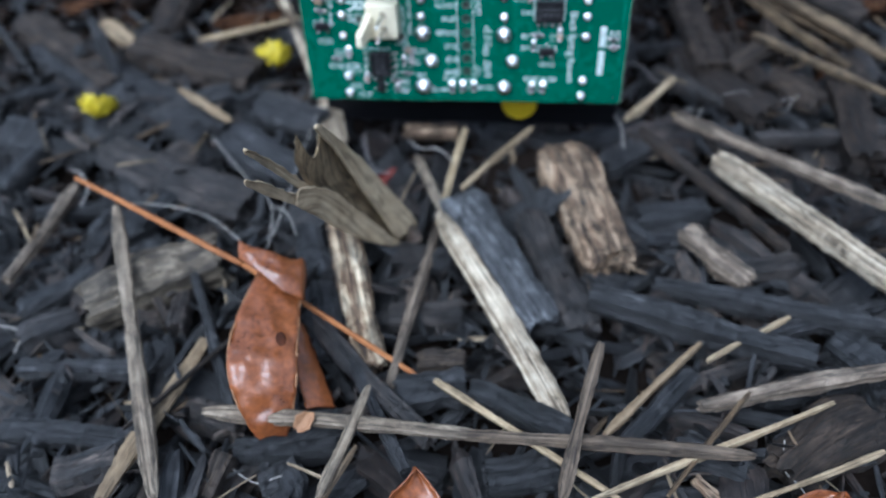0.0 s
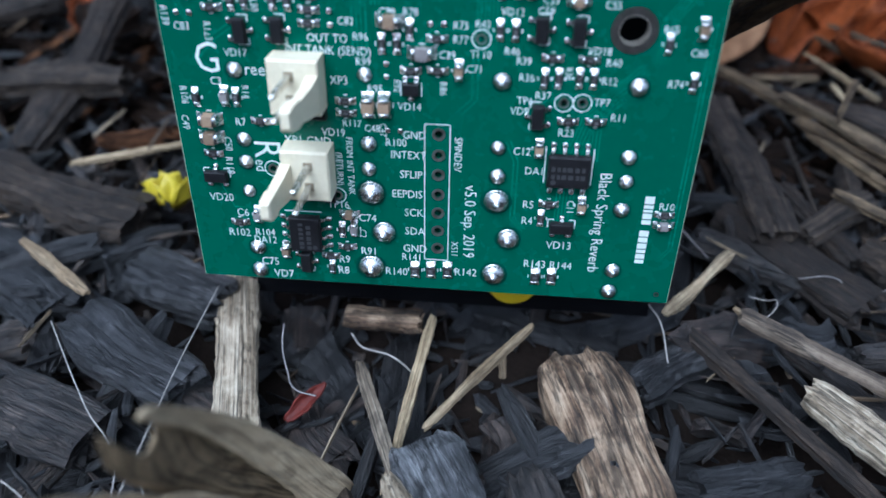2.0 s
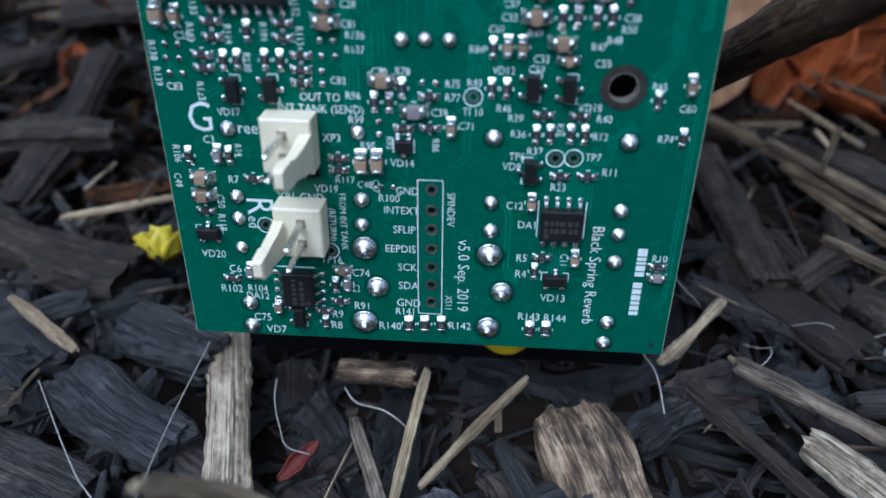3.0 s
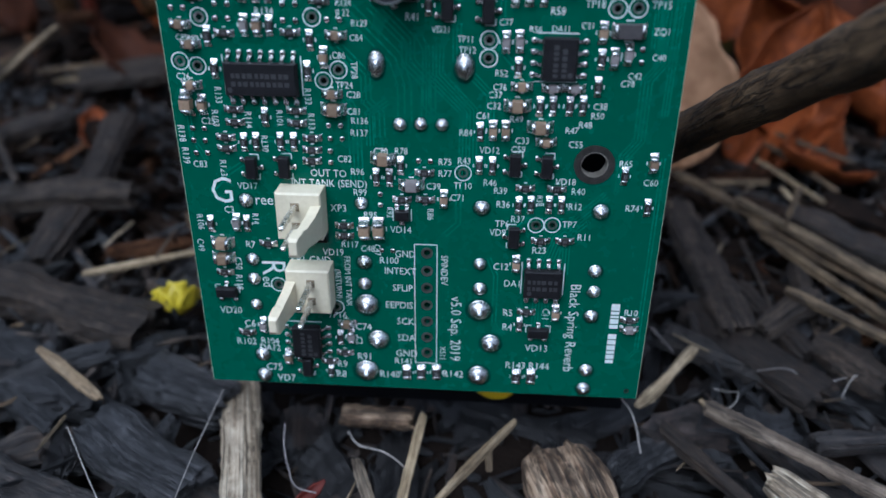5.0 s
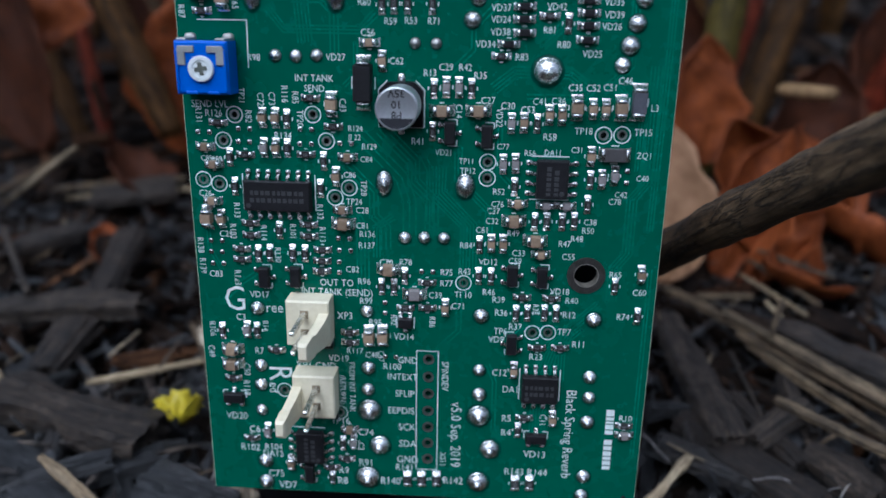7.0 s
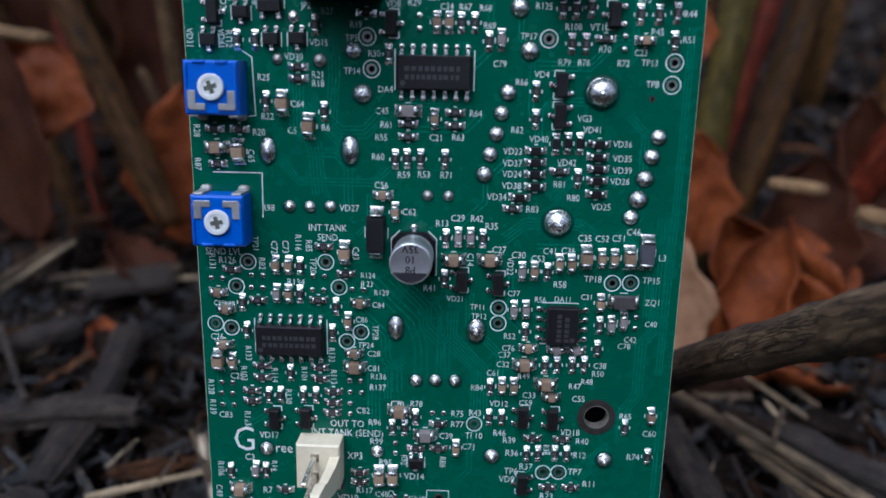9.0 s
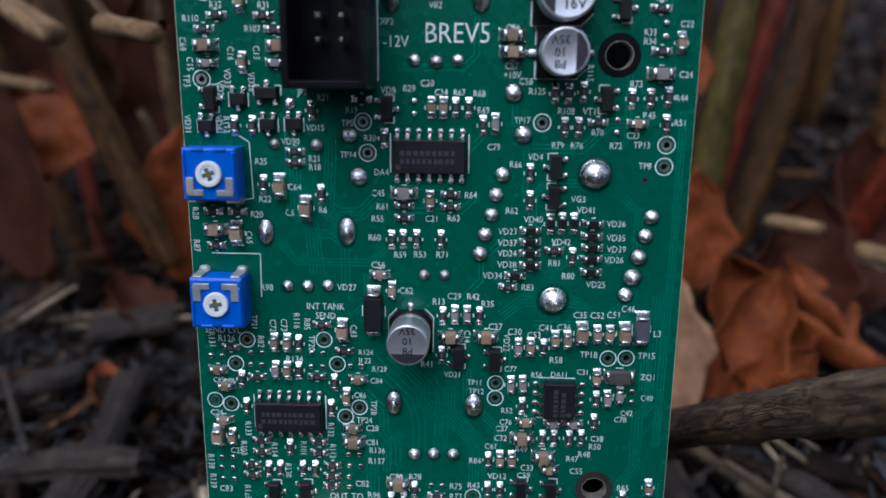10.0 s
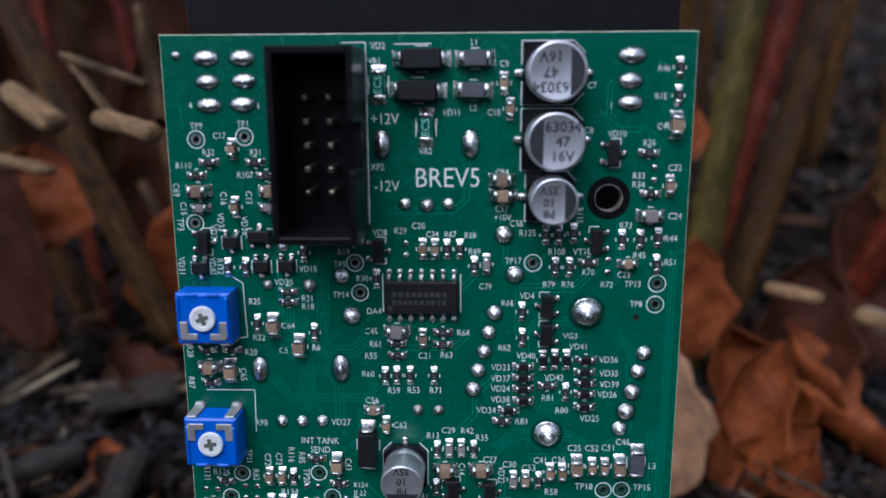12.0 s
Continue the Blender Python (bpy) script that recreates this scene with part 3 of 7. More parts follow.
def can_capacitor(u, v, dia, tall, turn, lines, text_turn, mark):
    """An aluminium can on a chamfered black base. mark: the direction of its dark sector, in degrees."""
    r = dia / 2
    b = r * 1.06
    base = Shape().prism([(-b, -b), (b * 0.62, -b), (b, -b * 0.62), (b, b * 0.62), (b * 0.62, b), (-b, b)], 0.1, 0.9, 0)
    can = Shape().lathe([(r * 0.95, 0.85), (r, 1.1), (r, 1.9), (r * 0.955, 2.05), (r * 0.955, 2.25), (r, 2.4), (r, tall - 0.35), (r * 0.985, tall - 0.12), (r * 0.93, tall), (r * 0.90, tall - 0.03), (0.02, tall - 0.03)], 48, 0)
    ob = part("electrolytic_capacitor", can.mesh("electrolytic_capacitor", [ALU], True), module, spot(u, v, turn), "brushed aluminium capacitor can")
    part("base", base.mesh("base", [BLACKP]), ob)
    for sg in (-1, 1):
        part("lead", Shape().pillow(sg * (b + 0.4), 0, 0.0, 1.3, 0.9, 0.55, 0, hard=0.6).mesh("lead", [TIN], True), ob)
    pts = []
    for i in range(25):
        a = radians(mark - turn - 62 + 124 * i / 24)
        pts.append((0.9 * r * math.cos(a), 0.9 * r * math.sin(a)))
    part("polarity_mark", Shape().prism(pts, tall - 0.035, tall - 0.015, 0).mesh("polarity_mark", [INK]), ob)
    a = radians(mark - turn)
    for i, line in enumerate(lines):
        off = (len(lines) - 1) / 2 - i
        size = r * 0.34
        w = pose(-0.22 * r * math.cos(a) / 1000, -0.22 * r * math.sin(a) / 1000, (tall - 0.02) / 1000, 0, 0, text_turn - turn) @ Matrix.Translation((0, off * size * 1.45 / 1000, 0))
        part("printed_value", text_mesh("printed_value", line, size, INK, bold=0.025), ob, w)
    q = b + 0.12
    c, sn = math.cos(radians(turn)), math.sin(radians(turn))
    for sy in (-1, 1):
        silk_line([(u + x * c - y * sn, v + x * sn + y * c) for x, y in ((-q, sy * 0.9), (-q, sy * q), (q * 0.62, sy * q), (q, sy * q * 0.62))], 0.14)


def trimmer(u, v, turn, slot_turn):
    """A square blue trimmer with a white cross-slot dial and broad metal lugs folded over one edge."""
    s = Shape()
    s.box(0, -0.1, 1.75, 6.3, 6.1, 3.3, 0, bevel=0.25)
    for sg in (-1, 1):
        s.box(sg * 2.85, 0.2, 3.45, 0.35, 4.6, 0.35, 0, bevel=0.08)
        s.box(sg * 1.3, 2.75, 3.45, 1.4, 0.35, 0.3, 0, bevel=0.08)
    ob = part("trimmer", s.mesh("trimmer", [BLUE]), module, spot(u, v, turn), "blue square trimmer potentiometer")
    part("dial", Shape().lathe([(1.5, 3.35), (1.5, 3.75), (1.4, 3.85), (1.0, 3.85), (0.9, 3.78), (0.02, 3.78)], 32, 0).mesh("dial", [DIAL]), ob)
    # the slot is not cut: a dark cross stands on the dial
    cross = Shape().box(0, 0, 3.76, 1.5, 0.5, 0.12, 0).box(0, 0, 3.762, 0.5, 1.5, 0.12, 0)
    part("slot", cross.mesh("slot", [SLOT]), ob, pose(0, 0, 0, 0, 0, slot_turn))
    for sg in (-1, 1):
        l = Shape()
        l.box(sg * 2.3, -1.35, 3.52, 0.95, 1.9, 0.2, 0, bevel=0.06)
        l.box(sg * 1.7, -2.2, 3.525, 1.9, 0.75, 0.2, 0, bevel=0.06)
        l.box(sg * 2.3, -3.25, 1.7, 1.35, 0.4, 3.0, 0, top=0.85, bevel=0.12)
        l.pillow(sg * 2.3, -3.4, 0.0, 1.4, 1.2, 0.6, 0, hard=0.7)
        part("lug", l.mesh("lug", [LUG]), ob)


def pin_mesh(w, z0, z1):
    s = Shape()
    s.box(0, 0, (z0 + z1) / 2, w, w, z1 - z0, 0, bevel=0.12)
    return s.mesh("pin", [GOLD])


def locking_header(u, v, tab_side, lean):
    """A cream two-pin header with a friction tab on one side, which leans by so much along x."""
    s = Shape()
    s.box(0, 0, 1.6, 5.6, 6.2, 3.2, 0, bevel=0.2)
    ob = part("pin_header", s.mesh("pin_header", [CREAM]), module, spot(u, v), "cream nylon two-pin header")
    t = Shape()
    # the tongue leans outwards from the block, thicker at its hooked end
    rings = [(1.55, 2.8, 1.6, -2.5, 3.0), (1.6, 2.8, 0.9, -2.4, 5.0), (1.65, 2.75, 0.5, -2.0, 7.6), (1.45, 2.75, 0.7, -2.2, 8.3), (1.5, 2.7, 0.4, -2.0, 10.1), (1.7, 2.6, 0.1, -1.5, 10.5)]
    tv = [(tab_side * x + lean * (z - 3.0), y, z) for x0, x1, y0, y1, z in rings for x, y in ((x0, y0), (x1, y0), (x1, y1), (x0, y1))]
    tf = [(4 * k + i, 4 * k + (i + 1) % 4, 4 * k + 4 + (i + 1) % 4, 4 * k + 4 + i) for k in range(len(rings) - 1) for i in range(4)]
    t.add(tv, tf + [(3, 2, 1, 0), tuple(4 * (len(rings) - 1) + i for i in range(4))])
    part("locking_tab", t.mesh("locking_tab", [CREAM]), ob)
    pin = Shape().box(0, 0, 6.4, 0.64, 0.64, 6.6, 0, top=0.8, bevel=0.15).mesh("pin", [TIN])
    # flat plates with the shade of each pin's recess in their colour
    for y in (1.3, -1.25):
        part("pin_pit_shade", Shape().box(-tab_side * 0.4, y, 3.19, 1.15, 1.15, 0.05, 0, top=0.9).mesh("pin_pit_shade", [PITSHADE]), ob)
    for y in (1.3, -1.25):
        part("pin", pin, ob, pose(-tab_side * 0.0004, y / 1000, 0))
    # black blocks put in for the shadow under its lower corners
    for x in (-1.9, 1.9):
        part("corner_shade", Shape().box(x, -3.75, 0.6, 1.7, 1.2, 1.1, 0, bevel=0.1).mesh("corner_shade", [BLACKP]), ob)


# printed legend, joints and components, in millimetres from the board's lower middle
joint(-24.8, 103.8, 1.27, 0.79)
joint(-20.7, 103.8, 1.27, 0.79)
joint(-24.8, 101.2, 1.22, 0.74)
joint(-20.6, 101.3, 1.21, 0.74)
joint(-24.8, 98.6, 1.29, 0.75)
joint(-20.9, 98.7, 1.29, 0.75)
joint(-28.2, 104.1, 0.45)
joint(-5.2, 94.2, 0.90, 1.52)
joint(4.9, 94.2, 0.89, 1.51)
joint(-2.6, 87.4, 0.65)
joint(-0.1, 87.2, 0.71)
joint(2.4, 87.4, 0.65)
joint(22.6, 103.8, 1.34, 0.83)
joint(22.5, 101.1, 1.22, 0.79)
joint(22.6, 98.7, 1.23, 0.79)
joint(8.8, 83.8, 0.97)
joint(-17.1, 82.4, 0.65)
joint(-19.1, 77.7, 0.59, dull=True)
joint(-14.1, 77.6, 0.72, dull=True)
joint(-20.6, 67.1, 0.88, 1.52)
joint(-10.7, 67.3, 0.94, 1.65)
joint(-18.2, 60.4, 0.69)
joint(-15.7, 60.4, 0.69)
joint(-13.2, 60.5, 0.68)
joint(-10.2, 78.8, 0.85)
joint(-9.2, 73.9, 0.99)
joint(7.8, 74.4, 0.85)
joint(7.1, 72.0, 0.79)
joint(6.6, 69.6, 0.79)
joint(5.9, 67.2, 0.80)
joint(5.3, 64.8, 0.87)
joint(10.1, 79.1, 0.96)
joint(18.6, 74.6, 1.68)
joint(25.5, 69.6, 0.84)
joint(24.9, 67.3, 0.85)
joint(24.3, 64.7, 0.92)
joint(23.7, 62.2, 0.99)
joint(23.0, 60.0, 0.87)
joint(14.3, 59.2, 1.55)
joint(-1.4, 62.1, 0.61, dull=True)
joint(1.1, 62.1, 0.61, dull=True)
joint(-5.2, 45.2, 0.92, 1.52)
joint(4.9, 45.1, 1.04, 1.52)
joint(22.0, 27.9, 0.97)
joint(-2.6, 38.2, 0.75)
joint(-0.1, 38.3, 0.75)
joint(2.4, 38.3, 0.74)
joint(-7.6, 28.0, 0.79)
joint(7.4, 27.9, 0.92)
joint(-22.2, 27.9, 0.88)
joint(-22.2, 19.6, 0.83)
joint(-22.3, 16.7, 0.84)
joint(-22.4, 12.8, 0.78)
joint(-7.5, 19.8, 0.89)
joint(-7.6, 16.6, 0.83)
joint(-7.4, 13.5, 1.45)
joint(-6.0, 8.1, 1.33)
joint(-7.8, 2.9, 1.52)
joint(-22.3, 4.8, 0.97)
joint(-22.4, 1.4, 0.98)
joint(7.4, 20.1, 0.80)
joint(7.5, 16.5, 0.89)
joint(7.5, 13.3, 1.43)
joint(9.2, 8.2, 1.30)
joint(7.7, 2.9, 1.41)
joint(22.1, 19.7, 0.86)
joint(22.2, 16.7, 0.80)
joint(22.2, 13.0, 0.89)
joint(22.3, 4.5, 0.92)
joint(22.2, 1.4, 0.93)
silk("4", -26.9, 98.6, 0.76)
silk("1", -19.1, 98.5, 0.75)
silk("TP9", -26.4, 96.3, 0.77)
silk("TP1", -21.0, 96.5, 0.76)
silk("R32", -25.2, 93.3, 0.78)
silk("R31", -19.7, 93.3, 0.77)
silk("C17", -23.8, 95.2, 0.77)
silk("R110", -28.2, 91.8, 0.78)
silk("R107", -21.1, 90.7, 0.78)
silk("C69", -29.3, 89.0, 0.80, True)
silk("C15", -28.6, 86.8, 0.80, True)
silk("TP3", -29.1, 84.9, 0.81, True)
silk("C13", -20.8, 88.1, 0.80, True)
silk("C16", -23.8, 88.0, 0.80, True)
silk("VD33", -24.3, 85.2, 0.80, True)
silk("VD29", -25.2, 83.8, 0.81, True)
silk("VD28", -21.5, 84.8, 0.80, True)
silk("VD2", -5.4, 105.0, 0.79)
silk("VD11", 2.8, 97.7, 0.75)
silk("L1", 5.3, 105.3, 0.72)
silk("L2", 5.2, 98.2, 0.75)
silk("VR1", -5.8, 103.4, 0.73)
silk("VR2", -0.2, 93.4, 0.77)
silk("+12V", -4.8, 97.0, 1.26)
silk("-12V", -4.7, 89.4, 1.30)
silk("XP2", -5.7, 91.6, 0.77)
silk("BREV5", 2.3, 90.3, 2.33)
silk("C7", 18.3, 100.6, 0.73)
silk("C8", 18.1, 95.7, 0.75)
silk("C58", 10.2, 85.1, 0.79)
silk("C9", 8.6, 103.0, 0.73)
silk("C10", 7.5, 97.7, 0.75)
silk("1", 20.5, 98.4, 0.74)
silk("R46", 26.1, 102.4, 0.72)
silk("R15", 25.9, 99.4, 0.73)
silk("C41", 26.4, 96.1, 0.75)
silk("VD10", 21.3, 95.3, 0.75)
silk("R26", 24.9, 94.3, 0.75)
silk("R33", 23.9, 90.6, 0.77)
silk("R34", 23.9, 89.6, 0.77)
silk("C22", 27.9, 91.5, 0.76)
silk("C54", 8.5, 91.0, 0.77)
silk("C57", 8.5, 86.8, 0.79)
silk("+10V", 8.6, 85.8, 0.79)
silk("C24", 28.2, 86.0, 0.78)
silk("R125", 11.5, 84.0, 0.80)
silk("R115", 17.4, 86.1, 0.77, True)
silk("VT1", 17.6, 81.8, 0.80)
silk("R108", 14.9, 81.8, 0.80)
silk("R73", 22.7, 84.9, 0.79)
silk("R44", 27.9, 83.4, 0.79)
silk("R45", 24.4, 81.4, 0.80)
silk("VD8", -5.6, 84.0, 0.80)
silk("R29", -3.2, 84.2, 0.80)
silk("C20", -1.1, 84.8, 0.80)
silk("VD31", -29.3, 79.9, 0.80, True)
silk("VD41", -25.6, 79.9, 0.80, True)
silk("R112", -24.7, 79.9, 0.80, True)
silk("VD30", -17.2, 78.0, 0.79)
silk("VD15", -14.2, 79.6, 0.78)
silk("R27", -13.2, 83.1, 0.77)
silk("JP2", -15.6, 83.7, 0.77)
silk("R21", -14.4, 76.0, 0.80)
silk("R18", -14.4, 75.0, 0.80)
silk("R25", -20.8, 75.6, 0.80)
silk("R22", -20.5, 71.1, 0.82)
silk("C64", -16.9, 72.6, 0.81)
silk("R6", -13.6, 69.9, 0.82)
silk("C5", -17.6, 69.5, 0.82)
silk("R20", -21.6, 69.2, 0.83)
silk("R28", -29.1, 69.3, 0.82, True)
silk("C65", -22.7, 66.4, 0.82, True)
silk("R87", -29.2, 65.3, 0.83, True)
silk("R98", -20.8, 60.1, 0.86)
silk("VD27", -10.9, 60.3, 0.86)
silk("INT TANK", -13.6, 57.8, 0.87)
silk("SEND", -13.6, 56.6, 0.87)
silk("SEND LVL", -26.6, 54.5, 0.89)
silk("TP21", -22.6, 55.6, 0.77, True)
silk("R126", -26.2, 53.4, 0.89)
silk("R131", -28.1, 53.2, 0.85, True)
silk("R82", -21.9, 53.1, 0.85, True)
silk("C72", -20.3, 55.2, 0.84, True)
silk("C73", -18.9, 55.3, 0.84, True)
silk("R116", -17.3, 55.9, 0.84, True)
silk("R85", -16.0, 55.5, 0.84, True)
silk("C43", -10.2, 54.7, 0.84, True)
silk("TP20", -15.5, 53.0, 0.84, True)
silk("R134", -17.7, 50.8, 0.90)
silk("R19", -9.9, 81.7, 0.77)
silk("TP5", -10.4, 80.2, 0.78)
silk("TP14", -10.4, 76.5, 0.79)
silk("R30", -7.8, 78.5, 0.78)
silk("DA4", -6.5, 74.5, 0.80)
silk("C34", 0.5, 83.8, 0.76)
silk("R67", 2.6, 83.8, 0.76)
silk("R68", 4.9, 83.7, 0.76)
silk("R69", 5.4, 81.8, 0.77)
silk("C79", 6.7, 77.6, 0.78)
silk("C45", -6.9, 72.0, 0.81)
silk("R61", -6.4, 70.4, 0.82)
silk("R55", -7.0, 68.9, 0.82)
silk("R64", 4.1, 71.9, 0.81)
silk("R63", 2.1, 69.1, 0.82)
silk("C21", -0.5, 69.0, 0.82)
silk("R60", -7.4, 66.6, 0.83)
silk("R59", -4.3, 64.5, 0.84)
silk("R53", -1.9, 64.6, 0.84)
silk("R71", 0.8, 64.6, 0.84)
silk("R79", 14.1, 77.9, 0.78)
silk("R76", 16.3, 77.9, 0.78)
silk("TP17", 9.9, 80.7, 0.77)
silk("R70", 18.6, 79.4, 0.77)
silk("R72", 20.8, 77.9, 0.78)
silk("C23", 22.7, 79.1, 0.77)
silk("R51", 28.0, 80.6, 0.77)
silk("TP13", 23.8, 78.0, 0.78)
silk("TP8", 24.3, 75.6, 0.79)
silk("VD4", 11.6, 76.5, 0.79)
silk("VG3", 16.8, 71.6, 0.80)
silk("R66", 9.3, 75.6, 0.79)
silk("R62", 9.0, 70.1, 0.81)
silk("VD41", 17.8, 70.3, 0.81)
silk("VD40", 11.6, 69.1, 0.82)
silk("VD36", 21.4, 68.7, 0.81)
silk("VD23", 8.6, 67.6, 0.82)
silk("VD37", 8.6, 66.2, 0.83)
silk("VD24", 8.6, 64.9, 0.83)
silk("VD38", 8.6, 63.5, 0.84)
silk("VD34", 6.9, 62.1, 0.85)
silk("R83", 11.2, 60.7, 0.85)
silk("R81", 14.3, 63.8, 0.84)
silk("VD42", 15.0, 66.4, 0.83)
silk("R80", 16.0, 62.2, 0.84)
silk("VD35", 21.5, 67.0, 0.82)
silk("VD39", 21.6, 65.6, 0.83)
silk("VD26", 21.4, 64.3, 0.83)
silk("VD25", 19.4, 61.2, 0.85)
silk("C35", 17.7, 57.3, 0.86)
silk("C52", 19.8, 57.3, 0.86)
silk("C51", 21.8, 57.4, 0.86)
silk("C46", 23.5, 58.2, 0.86)
silk("C41", 13.6, 55.6, 0.87)
silk("C36", 15.8, 55.7, 0.87)
silk("L3", 27.2, 55.1, 0.87)
silk("C30", 9.8, 55.0, 0.87)
silk("C53", 12.2, 54.6, 0.87)
silk("R58", 15.0, 51.4, 0.89)
silk("TP18", 19.0, 52.2, 0.88)
silk("TP15", 26.1, 52.2, 0.88)
silk("C56", -7.0, 63.2, 0.85)
silk("C62", -3.6, 60.0, 0.86)
silk("R13", 0.4, 58.7, 0.86)
silk("C29", 2.3, 59.4, 0.86)
silk("R42", 4.6, 59.4, 0.86)
silk("R35", 6.4, 58.5, 0.86)
silk("C14", 3.9, 54.3, 0.83, True)
silk("C27", 7.4, 55.6, 0.87)
silk("R41", -1.0, 50.5, 0.90)
silk("VD22", 8.8, 53.6, 0.83, True)
silk("C85", -27.5, 47.8, 0.72)
silk("R89", -26.2, 47.7, 0.72)
silk("R124", -8.7, 51.9, 0.75)
silk("JP22", -8.8, 50.8, 0.76)
silk("R129", -7.0, 49.7, 0.77)
silk("C84", -7.4, 48.1, 0.78)
silk("C86", -9.5, 46.1, 0.79)
silk("C26", -28.0, 43.3, 0.83)
silk("TP28", -7.8, 44.5, 0.80, True)
silk("TP24", -9.0, 42.7, 0.82)
silk("C25", -25.7, 38.0, 0.87)
silk("R133", -24.1, 41.2, 0.83, True)
silk("R103", -24.8, 38.4, 0.84, True)
silk("R114", -20.8, 38.3, 0.84, True)
silk("R101", -17.0, 38.6, 0.83, True)
silk("R113", -13.2, 38.3, 0.83, True)
silk("R132", -13.4, 41.3, 0.82, True)
silk("C28", -8.0, 41.6, 0.83)
silk("C81", -8.0, 39.6, 0.84)
silk("R136", -7.4, 38.5, 0.85)
silk("R137", -7.5, 37.0, 0.87)
silk("C83", -27.4, 32.5, 0.91)
silk("R138", -29.2, 36.4, 0.86, True)
silk("R139", -29.1, 33.6, 0.87, True)
silk("R123", -24.6, 32.1, 0.87, True)
silk("C82", -9.4, 33.7, 0.89)
silk("R130", -19.1, 35.4, 0.85, True)
silk("VD17", -21.8, 29.8, 0.93)
silk("OUT TO", -11.5, 31.8, 0.99)
silk("INT TANK (SEND)", -11.5, 30.5, 1.00)
silk("R96", -7.9, 32.1, 0.91)
silk("R99", -7.7, 29.4, 0.93)
silk("VD21", 2.2, 49.2, 0.77)
silk("C77", 9.4, 50.1, 0.76)
silk("TP11", 5.0, 48.2, 0.77)
silk("TP12", 5.2, 47.0, 0.78)
silk("R56", 12.7, 49.4, 0.76)
silk("DA11", 15.5, 49.5, 0.76)
silk("R52", 9.1, 44.5, 0.80)
silk("C76", 9.0, 42.9, 0.81)
silk("C31", 18.4, 49.9, 0.75)
silk("ZQ1", 26.5, 49.4, 0.82)
silk("C40", 26.5, 46.6, 0.77)
silk("C42", 24.1, 44.5, 0.79)
silk("C78", 23.4, 43.6, 0.80)
silk("C38", 20.6, 40.9, 0.82)
silk("R50", 20.4, 39.8, 0.83)
silk("R48", 19.1, 38.7, 0.84)
silk("R47", 17.6, 38.0, 0.84)
silk("C37", 8.5, 42.0, 0.82)
silk("C32", 8.4, 40.7, 0.83)
silk("R49", 11.1, 39.2, 0.84)
silk("C55", 18.2, 36.3, 0.86)
silk("C33", 11.9, 36.6, 0.86)
silk("C59", 11.5, 35.5, 0.87)
silk("R84", 5.2, 37.4, 0.86)
silk("C61", 7.2, 39.5, 0.84)
silk("VD18", 17.4, 31.6, 0.90)
silk("R65", 24.3, 34.1, 0.87)
silk("C60", 27.5, 31.8, 0.89)
silk("R74", 25.7, 28.4, 0.92)
silk("R39", 9.6, 30.2, 0.91)
silk("R40", 19.0, 30.4, 0.91)
silk("R36", 10.0, 28.4, 0.93)
silk("R12", 18.8, 28.4, 0.92)
silk("R38", 14.4, 29.1, 0.77, True)
silk("TP6", 10.0, 25.8, 0.95)
silk("TP7", 18.3, 26.0, 0.94)
silk("R37", 11.9, 26.5, 0.94)
silk("C70", -5.0, 34.8, 0.88)
silk("R78", -2.5, 34.9, 0.88)
silk("R75", 2.8, 33.7, 0.89)
silk("R77", 2.8, 32.2, 0.90)
silk("TP10", 5.0, 30.7, 0.91)
silk("R43", 5.1, 33.9, 0.88)
silk("VD12", 8.1, 35.3, 0.87)
silk("R46", 8.3, 31.2, 0.91)
silk("C39", 1.4, 30.5, 0.91)
silk("R95", -6.5, 26.4, 0.95)
silk("R92", -4.1, 26.9, 0.79, True)
silk("R86", 1.0, 26.8, 0.86, True)
silk("VD14", -2.7, 24.5, 0.97)
silk("C71", 4.4, 29.1, 0.92)
silk("G", -25.1, 29.0, 3.60)
silk("ree", -19.9, 28.0, 1.50)
silk("C3", -24.5, 26.5, 0.96)
silk("R106", -28.5, 24.7, 0.90, True)
silk("C49", -28.9, 21.4, 0.91, True)
silk("R14", -21.3, 25.4, 0.82, True)
silk("R7", -22.3, 21.7, 1.00)
silk("C50", -24.2, 18.9, 0.92, True)
silk("R118", -24.4, 16.1, 0.93, True)
silk("VD20", -26.0, 11.7, 1.09)
silk("R", -19.7, 18.5, 3.36, True)
silk("ed", -20.6, 16.3, 1.39, True)
silk("XP1 GND", -14.6, 19.8, 1.10)
silk("XP3", -10.5, 27.2, 1.03)
silk("R117", -9.3, 22.2, 0.91)
silk("C48", -7.0, 21.7, 0.91)
silk("C47", -5.8, 21.6, 0.81, True)
silk("R100", -4.3, 20.1, 1.01)
silk("VD19", -11.5, 21.0, 1.00)
silk("FROM INT TANK", -9.8, 16.8, 0.84, True)
silk("(RETURN)", -11.1, 16.4, 0.84, True)
silk("TP16", -11.5, 11.6, 1.08)
silk("R102", -24.4, 6.8, 1.14)
silk("C6", -23.6, 9.7, 1.11)
silk("R104", -21.1, 7.0, 1.04)
silk("DA12", -21.2, 5.9, 1.05)
silk("C75", -20.9, 2.7, 1.17)
silk("VD7", -19.3, 0.9, 1.19)
silk("R9", -11.2, 3.7, 1.16)
silk("R8", -11.4, 2.0, 1.17)
silk("C74", -8.0, 9.9, 1.10)
silk("C2", -8.7, 7.7, 0.87, True)
silk("R91", -8.0, 5.1, 1.14)
silk("GND", -2.2, 21.1, 1.00)
silk("INTEXT", -2.9, 18.6, 1.02)
silk("SFLIP", -2.6, 16.1, 1.04)
